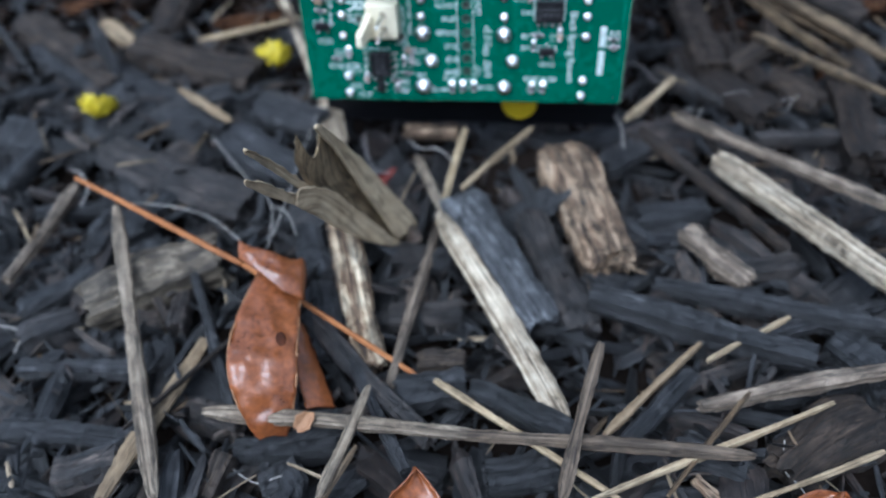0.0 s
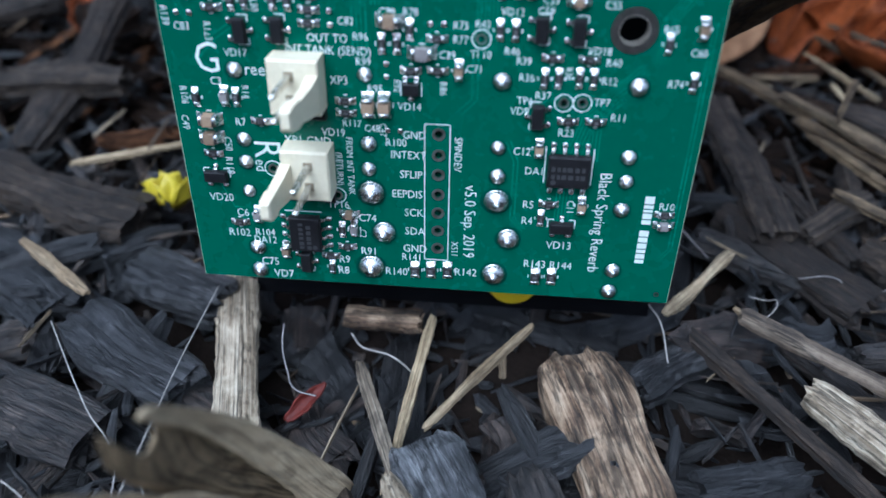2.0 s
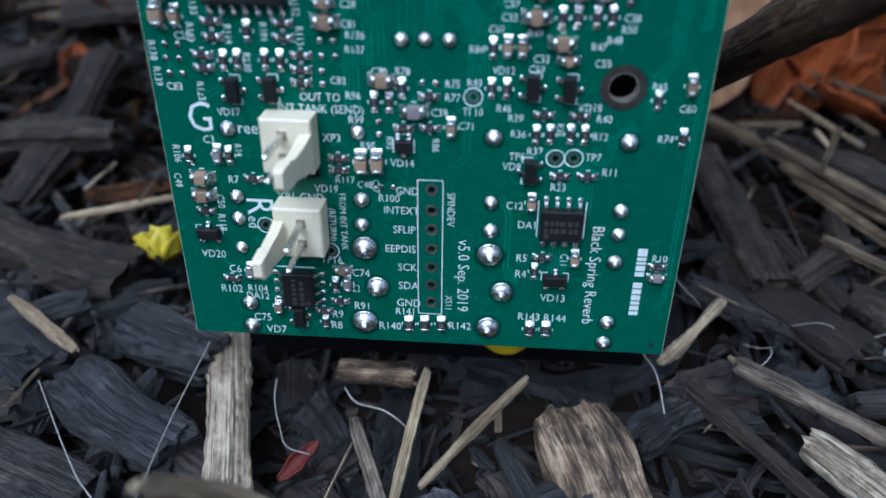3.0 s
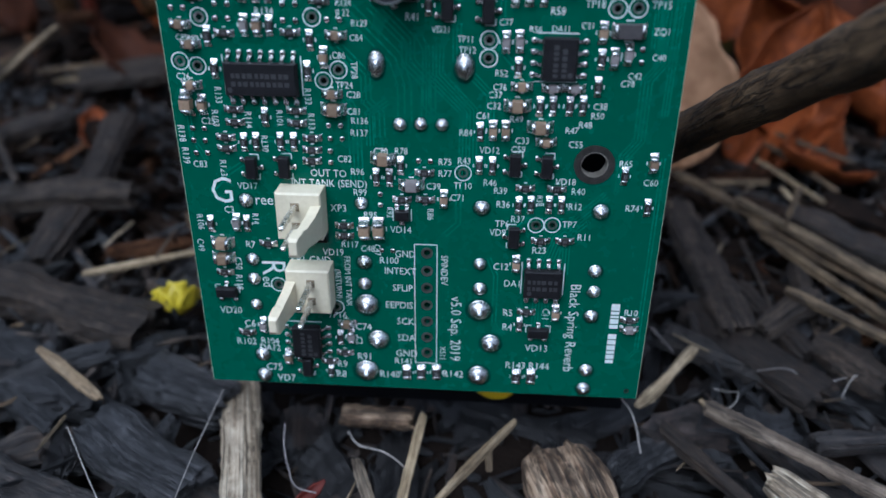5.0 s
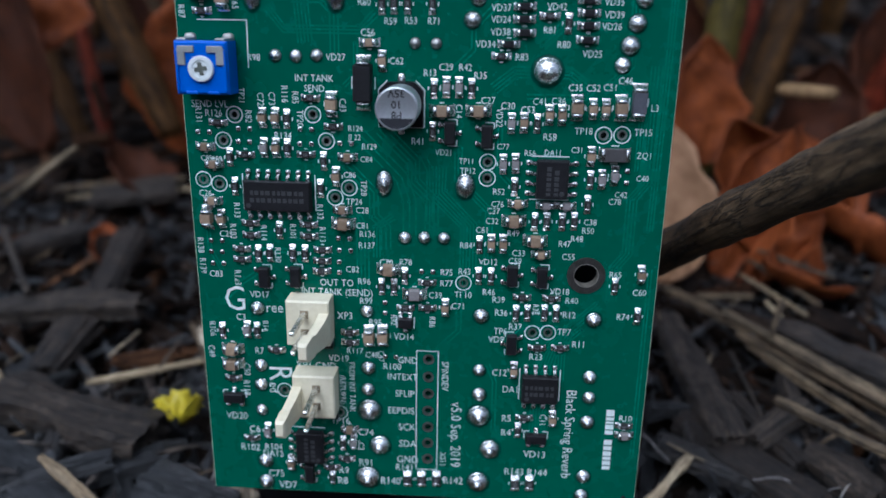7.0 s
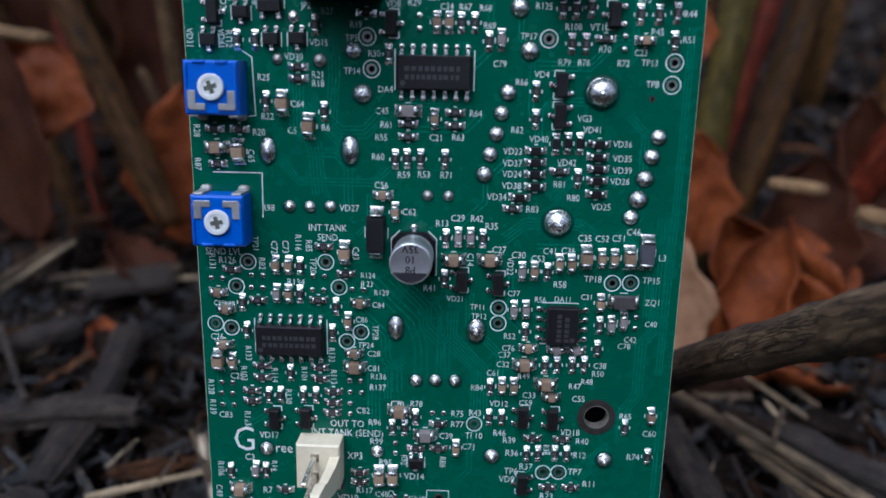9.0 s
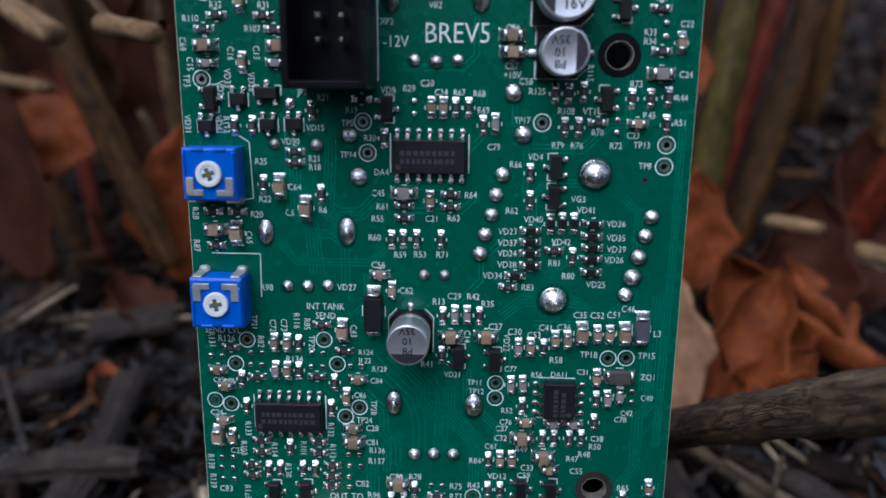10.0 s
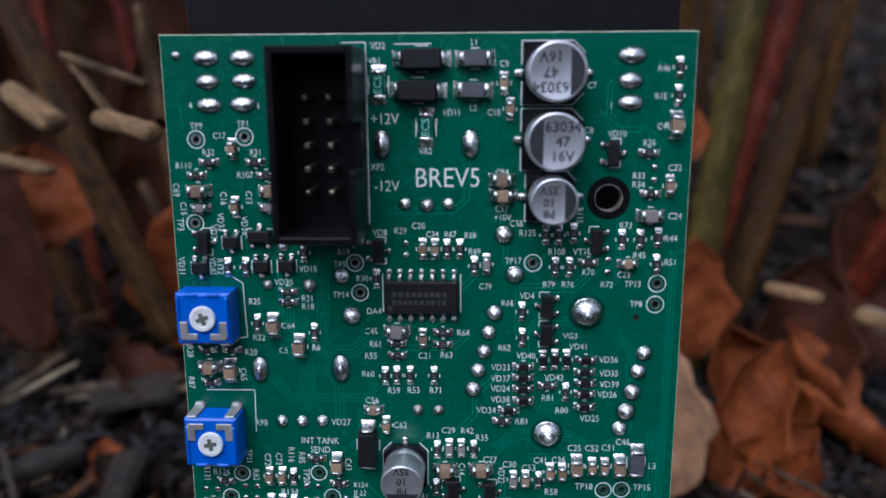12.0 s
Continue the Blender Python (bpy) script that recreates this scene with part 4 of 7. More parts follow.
silk("EEPDIS", -3.1, 13.5, 1.06)
silk("SCK", -2.3, 11.0, 1.09)
silk("SDA", -2.2, 8.4, 1.11)
silk("GND", -2.2, 5.9, 1.13)
silk("SPINDEV", 2.8, 19.0, 0.96, True)
silk("R141", -2.6, 4.6, 1.05)
silk("R140", -4.6, 2.3, 1.17)
silk("R142", 4.2, 2.8, 1.16)
silk("v5.0 Sep. 2019", 4.4, 10.1, 1.46, True)
silk("XS11", 2.7, 6.2, 0.86, True)
silk("C12", 10.1, 19.8, 1.00)
silk("VD9", 9.5, 24.6, 0.96)
silk("R23", 14.8, 22.3, 0.98)
silk("R11", 20.3, 24.3, 0.96)
silk("DA1", 11.7, 17.4, 1.02)
silk("R5", 11.3, 13.0, 1.06)
silk("R4", 11.3, 10.8, 1.08)
silk("C11", 16.2, 13.0, 0.90, True)
silk("VD13", 15.4, 7.6, 1.11)
silk("Black Spring Reverb", 19.8, 10.9, 1.43, True)
silk("R10", 27.3, 13.7, 0.96)
silk("R143", 12.7, 4.7, 1.13)
silk("R144", 15.9, 4.7, 1.13)
test_point(-26.5, 94.8)
test_point(-20.9, 95.1)
test_point(-27.3, 85.1)
test_point(-23.6, 53.3)
test_point(-13.9, 53.5)
test_point(-8.6, 80.4)
test_point(-8.1, 76.8)
test_point(12.2, 80.5)
test_point(26.6, 78.1)
test_point(26.5, 75.6)
test_point(21.4, 51.8)
test_point(23.6, 51.9)
test_point(-25.2, 50.1)
test_point(-12.3, 50.3)
test_point(-28.1, 45.1)
test_point(-26.1, 44.6)
test_point(-11.4, 43.2)
test_point(-9.6, 44.5)
test_point(7.6, 48.2)
test_point(7.6, 46.2)
test_point(14.2, 25.8)
test_point(16.2, 25.9)
test_point(5.0, 32.4)
test_point(-19.1, 16.0)
test_point(-11.5, 12.9)
resistor(-25.2, 92.2, 0)
resistor(-19.8, 92.2, 0)
resistor(-26.7, 90.7, 0)
resistor(-18.6, 90.7, 0)
resistor(27.8, 102.5, 90)
resistor(27.8, 99.5, 90)
resistor(24.9, 93.2, 0)
resistor(25.3, 88.6, 0)
resistor(13.6, 83.8, 90)
resistor(15.1, 83.8, 90)
resistor(16.8, 84.0, 90)
resistor(22.3, 83.3, 90)
resistor(24.4, 83.3, 90)
resistor(26.4, 83.5, 90)
resistor(-23.7, 79.8, 90)
resistor(-21.6, 79.8, 90)
resistor(-14.6, 81.6, 90)
resistor(-16.7, 76.9, 0)
resistor(-16.7, 75.6, 0)
resistor(-20.6, 72.9, 90)
resistor(-13.7, 71.8, 90)
resistor(-23.9, 69.6, 0)
resistor(-26.9, 69.6, 0)
resistor(-26.7, 65.4, 0)
resistor(-25.7, 52.3, 0)
resistor(-17.1, 52.9, 90)
resistor(-14.1, 55.5, 0)
resistor(-8.7, 83.0, 0)
resistor(-6.1, 78.5, 90)
resistor(2.2, 82.1, 90)
resistor(3.7, 82.1, 90)
resistor(5.4, 80.1, 90)
resistor(-3.8, 70.6, 0)
resistor(-3.8, 69.1, 0)
resistor(1.7, 72.0, 0)
resistor(1.7, 70.5, 0)
resistor(-5.3, 66.4, 90)
resistor(-3.9, 66.5, 90)
resistor(-2.3, 66.5, 90)
resistor(0.6, 66.5, 90)
resistor(14.8, 80.0, 90)
resistor(16.4, 80.0, 90)
resistor(18.6, 80.6, 0)
resistor(26.4, 80.4, 90)
resistor(11.0, 74.6, 90)
resistor(11.1, 71.4, 90)
resistor(8.8, 60.8, 0)
resistor(14.2, 65.4, 0)
resistor(16.4, 64.6, 90)
resistor(13.4, 53.0, 90)
resistor(0.9, 56.9, 90)
resistor(5.4, 57.0, 90)
resistor(0.8, 51.8, 90)
resistor(-17.2, 49.3, 90)
resistor(-11.4, 52.1, 0)
resistor(-24.5, 48.0, 90)
resistor(-22.5, 48.4, 0)
resistor(-14.9, 48.6, 0)
resistor(-12.7, 47.8, 90)
resistor(-24.1, 44.3, 90)
resistor(-13.2, 44.3, 90)
resistor(-22.4, 39.6, 0)
resistor(-22.4, 38.0, 0)
resistor(-18.7, 38.7, 90)
resistor(-14.9, 39.6, 0)
resistor(-14.9, 38.1, 0)
resistor(-23.8, 36.1, 0)
resistor(-23.8, 34.7, 0)
resistor(-21.6, 35.5, 90)
resistor(-20.1, 35.6, 90)
resistor(-17.1, 35.7, 90)
resistor(-15.5, 35.7, 90)
resistor(-13.2, 36.3, 0)
resistor(-13.3, 34.8, 0)
resistor(-13.4, 33.4, 0)
resistor(11.0, 45.2, 90)
resistor(20.2, 46.3, 90)
resistor(20.1, 43.2, 90)
resistor(13.7, 40.8, 90)
resistor(15.2, 40.9, 90)
resistor(17.1, 40.9, 90)
resistor(18.6, 41.0, 90)
resistor(6.9, 37.6, 90)
resistor(24.3, 32.6, 90)
resistor(27.5, 28.6, 90)
resistor(12.6, 30.7, 0)
resistor(16.4, 30.7, 0)
resistor(11.9, 28.4, 90)
resistor(13.4, 28.5, 90)
resistor(15.6, 28.6, 90)
resistor(17.1, 28.6, 90)
resistor(-2.6, 33.1, 90)
resistor(0.3, 32.3, 0)
resistor(6.9, 33.4, 90)
resistor(8.5, 33.4, 90)
resistor(-5.6, 31.5, 90)
resistor(-4.0, 31.5, 90)
resistor(-2.5, 28.7, 0)
resistor(0.4, 28.8, 0)
resistor(-27.1, 24.5, 90)
resistor(-22.4, 24.7, 90)
resistor(-26.1, 17.6, 0)
resistor(-19.9, 22.0, 0)
resistor(-9.9, 24.9, 0)
resistor(-9.9, 23.5, 0)
resistor(-24.1, 8.4, 0)
resistor(-12.9, 4.2, 0)
resistor(-12.8, 2.5, 90)
resistor(-11.2, 8.1, 90)
resistor(-10.7, 5.7, 0)
resistor(14.9, 23.7, 0)
resistor(17.9, 23.8, 0)
resistor(13.7, 13.3, 0)
resistor(12.9, 11.3, 90)
resistor(27.2, 12.7, 0)
capacitor(-22.4, 93.7, 90)
capacitor(-22.4, 87.0, 90)
capacitor(8.6, 100.9, 90)
capacitor(9.3, 98.1, 90)
capacitor(27.4, 89.5, 90)
capacitor(-20.1, 53.0, 90)
capacitor(-18.5, 53.0, 90)
capacitor(-0.6, 82.1, 90)
capacitor(0.8, 82.1, 90)
capacitor(-0.7, 71.2, 90)
capacitor(23.1, 80.5, 0)
capacitor(14.8, 54.1, 90)
capacitor(16.3, 54.1, 90)
capacitor(19.9, 54.9, 90)
capacitor(21.4, 54.9, 90)
capacitor(11.8, 53.1, 90)
capacitor(-6.8, 62.1, 0)
capacitor(-5.3, 60.0, 90)
capacitor(-27.5, 49.3, 0)
capacitor(-26.6, 47.1, 0)
capacitor(-18.6, 49.3, 90)
capacitor(-9.7, 48.4, 0)
capacitor(-11.2, 45.9, 90)
capacitor(-27.1, 42.4, 0)
capacitor(-26.1, 40.0, 90)
capacitor(-10.5, 41.7, 0)
capacitor(11.5, 43.1, 0)
capacitor(20.1, 49.2, 90)
capacitor(14.7, 36.6, 0)
capacitor(8.4, 37.8, 90)
capacitor(9.9, 37.8, 90)
capacitor(27.5, 34.3, 90)
capacitor(2.7, 28.9, 90)
capacitor(-18.6, 4.6, 90)
capacitor(-10.2, 10.4, 0)
capacitor(12.0, 20.3, 90)
capacitor(17.5, 13.3, 90)
large_capacitor(-26.6, 88.9, 0)
large_capacitor(-18.1, 88.9, 0)
large_capacitor(27.7, 96.3, 90)
large_capacitor(8.5, 90.2, 0)
large_capacitor(8.6, 88.4, 0)
large_capacitor(-18.6, 72.7, 90)
large_capacitor(-15.6, 70.1, 90)
large_capacitor(-26.7, 67.4, 0)
large_capacitor(-24.1, 66.9, 90)
large_capacitor(-11.5, 54.8, 90)
large_capacitor(18.0, 55.0, 90)
large_capacitor(23.2, 55.1, 90)
large_capacitor(1.9, 54.3, 0)
large_capacitor(6.3, 54.4, 0)
large_capacitor(-27.9, 40.2, 90)
large_capacitor(-10.4, 39.9, 0)
large_capacitor(11.1, 40.9, 0)
large_capacitor(13.9, 38.4, 0)
large_capacitor(-4.7, 34.0, 0)
large_capacitor(-25.9, 22.0, 0)
large_capacitor(-26.0, 19.8, 0)
large_capacitor(-7.3, 24.5, 90)
large_capacitor(-5.5, 24.6, 90)
grey_capacitor(-26.5, 86.9, 0)
grey_capacitor(-18.5, 87.0, 0)
grey_capacitor(6.8, 80.3, 90)
grey_capacitor(10.3, 53.0, 90)
grey_capacitor(2.4, 57.1, 90)
grey_capacitor(3.9, 57.1, 90)
grey_capacitor(-20.1, 49.3, 90)
grey_capacitor(9.5, 48.0, 90)
grey_capacitor(11.0, 48.1, 90)
grey_capacitor(21.6, 46.4, 90)
grey_capacitor(23.1, 46.9, 90)
grey_capacitor(15.0, 43.0, 0)
grey_capacitor(17.5, 43.0, 0)
grey_capacitor(-23.7, 24.8, 90)
grey_capacitor(-21.7, 9.6, 90)
grey_capacitor(-9.7, 8.4, 90)
grey_capacitor(27.3, 11.3, 0)
transistor(-26.3, 82.9, 0)
transistor(-19.7, 83.6, 90)
transistor(20.9, 93.2, 0)
transistor(19.4, 83.2, 180)
transistor(-5.8, 81.9, 0)
transistor(13.9, 75.4, 180)
transistor(13.9, 71.9, 180)
transistor(2.9, 51.7, 0)
transistor(7.4, 51.4, 0)
transistor(-20.9, 32.4, 0)
transistor(-16.8, 32.6, 0)
transistor(11.2, 33.7, 0)
transistor(15.0, 33.6, 0)
transistor(-26.1, 14.8, 90)
transistor(-16.0, 3.3, 0)
transistor(11.5, 24.2, 180)
transistor(15.4, 10.4, 90)
small_transistor(-23.1, 82.9)
small_transistor(-27.0, 79.8)
small_transistor(-19.7, 80.0)
small_transistor(-16.7, 80.1)
small_transistor(-2.5, 26.7)
power_diode(-0.5, 103.6, 0)
power_diode(-1.0, 100.2, 0)
power_diode(-7.6, 57.4, 90)
inductor(5.4, 103.6, 0)
inductor(5.2, 100.2, 0)
inductor(25.2, 55.8, 90)
fuse(-5.4, 100.8, 90)
fuse(-0.1, 96.1, 90)
bare_pads(25.6, 90.9, 90)
bare_pads(-2.6, 82.1, 90)
bare_pads(20.8, 80.2, 90)
bare_pads(-27.6, 51.1, 0)
bare_pads(-22.5, 51.6, 0)
bare_pads(-22.6, 50.0, 0)
bare_pads(-14.8, 51.7, 0)
bare_pads(-14.9, 49.9, 0)
bare_pads(-9.9, 50.1, 0)
bare_pads(-27.0, 37.1, 0)
bare_pads(-27.1, 35.6, 0)
bare_pads(-27.0, 34.0, 0)
bare_pads(-10.4, 37.9, 0)
bare_pads(-10.3, 36.3, 0)
bare_pads(-11.1, 34.0, 90)
bare_pads(24.6, 46.8, 90)
bare_pads(0.3, 33.8, 0)
bare_pads(-5.2, 28.6, 90)
bare_pads(-4.5, 21.6, 0)
large_grey_capacitor(25.4, 86.1, 0)
large_grey_capacitor(-3.8, 72.1, 0)
large_grey_capacitor(-1.3, 30.7, 0)
ic_chip(-0.8, 76.5, 14, 0)
ic_chip(-18.5, 43.4, 14, 0)
ic_chip(15.5, 46.4, 8, 90)
ic_chip(-15.7, 7.7, 8, 90)
ic_chip(15.5, 18.0, 8, 0)
via(24.4, 74.0, 0.39)
via(28.1, 1.3, 0.39)
diode(13.6, 68.6, 90)
diode(15.0, 68.7, 90)
diode(16.4, 68.7, 90)
diode(18.7, 68.7, 0)
diode(11.3, 67.8, 0)
diode(11.3, 66.4, 0)
diode(11.3, 65.0, 0)
diode(11.4, 63.5, 0)
diode(9.6, 62.2, 0)
diode(18.6, 67.2, 0)
diode(18.7, 65.8, 0)
diode(18.7, 64.4, 0)
diode(18.7, 62.8, 0)
crystal(22.9, 49.5, 0)
pin_hole(0.6, 21.4)
pin_hole(0.6, 18.8)
pin_hole(0.6, 16.3)
pin_hole(0.6, 13.7)
pin_hole(0.6, 11.2)
pin_hole(0.6, 8.7)
pin_hole(0.6, 6.2)
black_resistor(-2.2, 2.8, 90)
black_resistor(-0.2, 2.9, 90)
black_resistor(1.9, 3.0, 90)
black_resistor(12.9, 2.9, 90)
black_resistor(14.9, 3.0, 90)
mounting_hole(20.6, 88.1, BLACKP)
mounting_hole(20.6, 33.9, PADRING)
can_capacitor(14.0, 102.0, 6.3, 5.0, 0, ["63034", "47", "16V"], 180, 0)
can_capacitor(14.0, 94.7, 6.3, 5.0, 0, ["63034", "47", "16V"], 0, 180)
can_capacitor(14.0, 88.3, 5.2, 5.0, 0, ["P8", "10", "35V"], 180, 0)
can_capacitor(-3.0, 55.0, 5.0, 5.6, 90, ["P8", "10", "35V"], 180, 270)
trimmer(-25.9, 74.5, 0, 20)
trimmer(-26.0, 58.9, 180, 10)
locking_header(-14.8, 27.2, 1, -0.15)
locking_header(-14.4, 16.7, -1, -0.07)
silk_line([(-23.2, 78.6), (-22.1, 77.9), (-21.9, 71.2), (-25.0, 70.8)])
silk_line([(-27.4, 64.4), (-21.4, 64.4), (-21.5, 58.9)])
silk_line([(-1.0, 22.6), (1.9, 22.6), (1.9, 4.5), (-1.0, 4.5), (-1.0, 22.6)])

# the shrouded power header
s = Shape()
X0, X1, Y0, Y1 = -4.45, 4.45, -10.15, 10.15
s.box(0, 0, 1.0, 8.9, 20.3, 2.0, 0)
shroud = part("box_header", s.mesh("box_header", [BLACKP]), module, spot(-11.3, 94.4), "black shrouded ten-pin power header")
for x, y, z, sx, sy, sz in ((X0 + 0.35, 0, 5.5, 0.7, 20.3, 7.0), (X1 - 0.35, 6.3, 5.5, 0.7, 7.7, 7.0), (X1 - 0.35, -6.3, 5.5, 0.7, 7.7, 7.0), (X1 - 0.35, 0, 3.1, 0.7, 4.9, 2.2), (0, Y0 + 0.4, 5.5, 7.48, 0.8, 6.98), (0, Y1 - 0.4, 5.5, 7.48, 0.8, 6.98)):
    part("shroud_wall", Shape().box(x, y, z, sx, sy, sz, 0, bevel=0.12).mesh("shroud_wall", [BLACKP]), shroud)
PIN = pin_mesh(0.55, 1.9, 5.6)
for col in (-1.27, 1.27):
    for row in range(5):
        part("pin", PIN, shroud, pose(col / 1000, (row - 2) * 0.00254, 0))
silk_line([(-9.5, 105.4), (-6.75, 105.4), (-6.75, 85.2), (-7.6, 84.4)])
silk_line([(-3.6, 105.2), (0.6, 105.2)])
silk_line([(-5.3, 100.7), (0.6, 100.9)])

# the maker's name as plain bars
v = 15.0
for w in (1.5, 0.7, 0.5, 1.1, 0.9, -0.8, 1.2, 1.0, 1.1, 0.7, 1.0, 0.8):
    if w > 0:
        silk_poly([(24.7, v), (25.8, v), (25.8, v - w * 0.66), (24.7, v - w * 0.66)])
    v -= abs(w) * 0.66 + 0.16

# copper tracks under the mask
TRV, TRF = [], []


def track(pts, count=1, pitch=0.42, width=0.2):
    """A run of parallel tracks through the given corners."""
    for k in range(count):
        off = (k - (count - 1) / 2) * pitch
        line = []
        for i, (x, y) in enumerate(pts):
            a, b = pts[max(i - 1, 0)], pts[min(i + 1, len(pts) - 1)]
            d = math.hypot(b[0] - a[0], b[1] - a[1]) or 1
            line.append((x - (b[1] - a[1]) / d * off, y + (b[0] - a[0]) / d * off))
        for (x0, y0), (x1, y1) in zip(line, line[1:]):
            d = math.hypot(x1 - x0, y1 - y0) or 1
            nx, ny = -(y1 - y0) / d * width / 2, (x1 - x0) / d * width / 2
            o = len(TRV)
            TRV.extend([(x0 + nx, 0, y0 + ny), (x0 - nx, 0, y0 - ny), (x1 - nx, 0, y1 - ny), (x1 + nx, 0, y1 + ny)])
            TRF.append((o, o + 1, o + 2, o + 3))


track([(1.5, 47.5), (1.5, 44.0), (5.5, 40.0), (5.5, 31.0)], 6)
track([(-8.5, 51.5), (-3.0, 46.0), (-2.0, 43.0), (-2.0, 38.5)], 3, 0.8)
track([(-0.5, 49.0), (0.5, 47.0), (0.5, 40.5), (3.0, 38.0)], 2, 0.7)
track([(-6.2, 35.5), (-6.2, 39.5), (-4.0, 41.0)], 3)
track([(-8.0, 30.0), (-8.0, 39.0), (-9.0, 41.0)], 4, 0.5)
track([(27.0, 60.0), (27.0, 46.0), (25.5, 44.0), (25.5, 37.0), (24.0, 35.0), (24.0, 30.5)], 4)
track([(28.3, 82.0), (28.3, 62.0), (28.0, 40.0)], 3, 0.35)
track([(-17.0, 80.0), (-17.0, 70.0), (-15.0, 68.0), (-14.5, 62.0)], 5)
track([(-12.5, 84.0), (-12.5, 76.0), (-13.0, 69.5), (-10.0, 66.5)], 4)
track([(-19.0, 66.0), (-17.0, 63.5), (-8.0, 63.5), (-6.0, 65.5)], 3)
track([(10.0, 66.0), (11.5, 67.5), (11.5, 72.0), (13.0, 73.5), (18.0, 73.5)], 3)
track([(8.0, 57.0), (10.5, 59.0), (17.0, 59.0), (19.0, 57.5)], 4)
track([(22.0, 72.0), (24.0, 70.0), (24.0, 60.0), (21.0, 57.0)], 3)
track([(15.5, 18.0), (15.5, 9.0)], 6, 0.4)
track([(8.5, 21.0), (9.5, 18.5), (9.5, 11.0), (11.0, 9.5)], 2, 0.5)
track([(20.0, 27.0), (17.0, 24.0), (15.5, 19.0)], 6, 0.4)
track([(-4.5, 86.6), (3.0, 86.6), (4.5, 88.0), (4.5, 96.0), (7.0, 98.5)], 2, 0.6)
track([(-6.5, 89.5), (-3.0, 89.5), (-1.0, 90.8), (6.0, 90.8)], 1)
track([(18.5, 97.0), (20.0, 97.0), (21.5, 95.8), (24.5, 95.8), (26.5, 94.0)], 2, 0.6)
track([(21.0, 101.3), (20.3, 100.6), (20.3, 96.8)], 2, 0.5)
track([(-27.5, 101.0), (-28.2, 100.0), (-28.0, 96.0)], 1)
track([(-24.0, 103.0), (-22.5, 101.8), (-19.0, 101.8), (-18.2, 100.8), (-18.2, 97.0)], 1)
track([(-26.5, 29.0), (-24.0, 31.5), (-21.0, 33.5)], 2, 0.5)
track([(-4.5, 73.0), (0.5, 73.0), (2.5, 75.0), (2.5, 80.0)], 3)
track([(-10.0, 57.0), (-8.5, 58.5), (-8.5, 62.0)], 2)
track([(-10.0, 47.5), (-6.5, 44.0), (-6.5, 41.0), (-5.0, 39.5), (-5.0, 36.5)], 3, 0.6)
track([(-5.5, 52.0), (-1.5, 48.0), (-1.5, 45.5), (0.8, 43.2), (0.8, 38.5)], 4, 0.55)
track([(4.0, 50.0), (4.0, 46.0), (8.0, 42.0), (8.0, 33.0)], 3, 0.45)
track([(-6.0, 31.0), (-2.0, 31.0), (0.5, 33.5), (5.0, 33.5)], 2, 0.6)
track([(2.8, 24.0), (4.5, 25.7), (4.5, 31.0), (6.0, 32.5)], 2, 0.6)
track([(22.5, 57.5), (26.0, 54.0), (26.0, 47.5)], 4, 0.35)
track([(9.0, 52.5), (9.0, 47.0), (11.0, 45.0)], 2, 0.5)
track([(2.5, 58.5), (5.5, 61.5), (5.5, 64.0), (9.0, 67.5)], 2, 0.55)
track([(-3.5, 70.0), (3.0, 70.0), (5.0, 72.0)], 2, 0.6)
track([(-15.5, 73.0), (-12.0, 69.5), (-9.0, 69.5), (-7.0, 71.5)], 4, 0.5)
track([(-16.0, 67.0), (-12.5, 67.0), (-11.0, 65.5), (-11.0, 60.0)], 3, 0.5)
track([(11.0, 77.5), (17.0, 77.5), (20.0, 80.5), (24.0, 80.5)], 3, 0.5)
track([(13.5, 62.0), (16.0, 64.5), (22.0, 64.5)], 3, 0.5)
track([(12.0, 56.2), (19.0, 56.2), (20.5, 57.8)], 2, 0.5)
track([(10.5, 72.0), (10.5, 79.0), (9.0, 80.5), (9.0, 84.0)], 2, 0.5)
track([(5.5, 84.5), (5.5, 79.0), (3.5, 77.0)], 2, 0.6)
track([(-4.0, 92.5), (-1.0, 92.5), (0.5, 94.0)], 1)
track([(22.0, 86.0), (22.0, 78.5), (21.0, 77.5)], 2, 0.5)
track([(28.6, 35.0), (28.6, 8.0), (27.5, 6.5)], 2, 0.4)
track([(22.5, 30.0), (19.0, 26.5), (18.0, 23.0), (18.0, 19.0)], 4, 0.4)
track([(11.0, 25.0), (12.5, 26.5), (17.5, 26.5)], 2, 0.5)
track([(-28.0, 46.0), (-28.0, 36.0), (-26.5, 33.0)], 2, 0.4)
track([(-22.0, 36.0), (-18.0, 36.0), (-16.0, 34.0)], 2, 0.5)
track([(-26.0, 22.0), (-26.0, 14.0), (-24.5, 10.5), (-20.0, 10.5)], 1)
me = link_mesh("copper_layer", [(x / 1000, -0.000012, z / 1000) for x, y, z in TRV], TRF, [COPPER])
tagged(part("copper_layer", me, module, label="fine copper tracks under green mask"), kind="stuff")
# small plated vias where tracks change sides
rv = random.Random(21)
dots = Shape()
for k in range(0, len(TRV), 9):
    x, _, z = TRV[k]
    if rv.random() < 0.55:
        n = 8
        dots.add([(x + 0.24 * math.cos(6.2832 * i / n), -0.045, z + 0.24 * math.sin(6.2832 * i / n)) for i in range(n)], [tuple(range(n))], 0)
        dots.add([(x + 0.11 * math.cos(6.2832 * i / n), -0.05, z + 0.11 * math.sin(6.2832 * i / n)) for i in range(n)], [tuple(range(n))], 1)
tagged(part("via_layer", dots.mesh("via_layer", [COPPER, DARKMASK]), module, label="tiny plated holes in green mask"), kind="stuff")
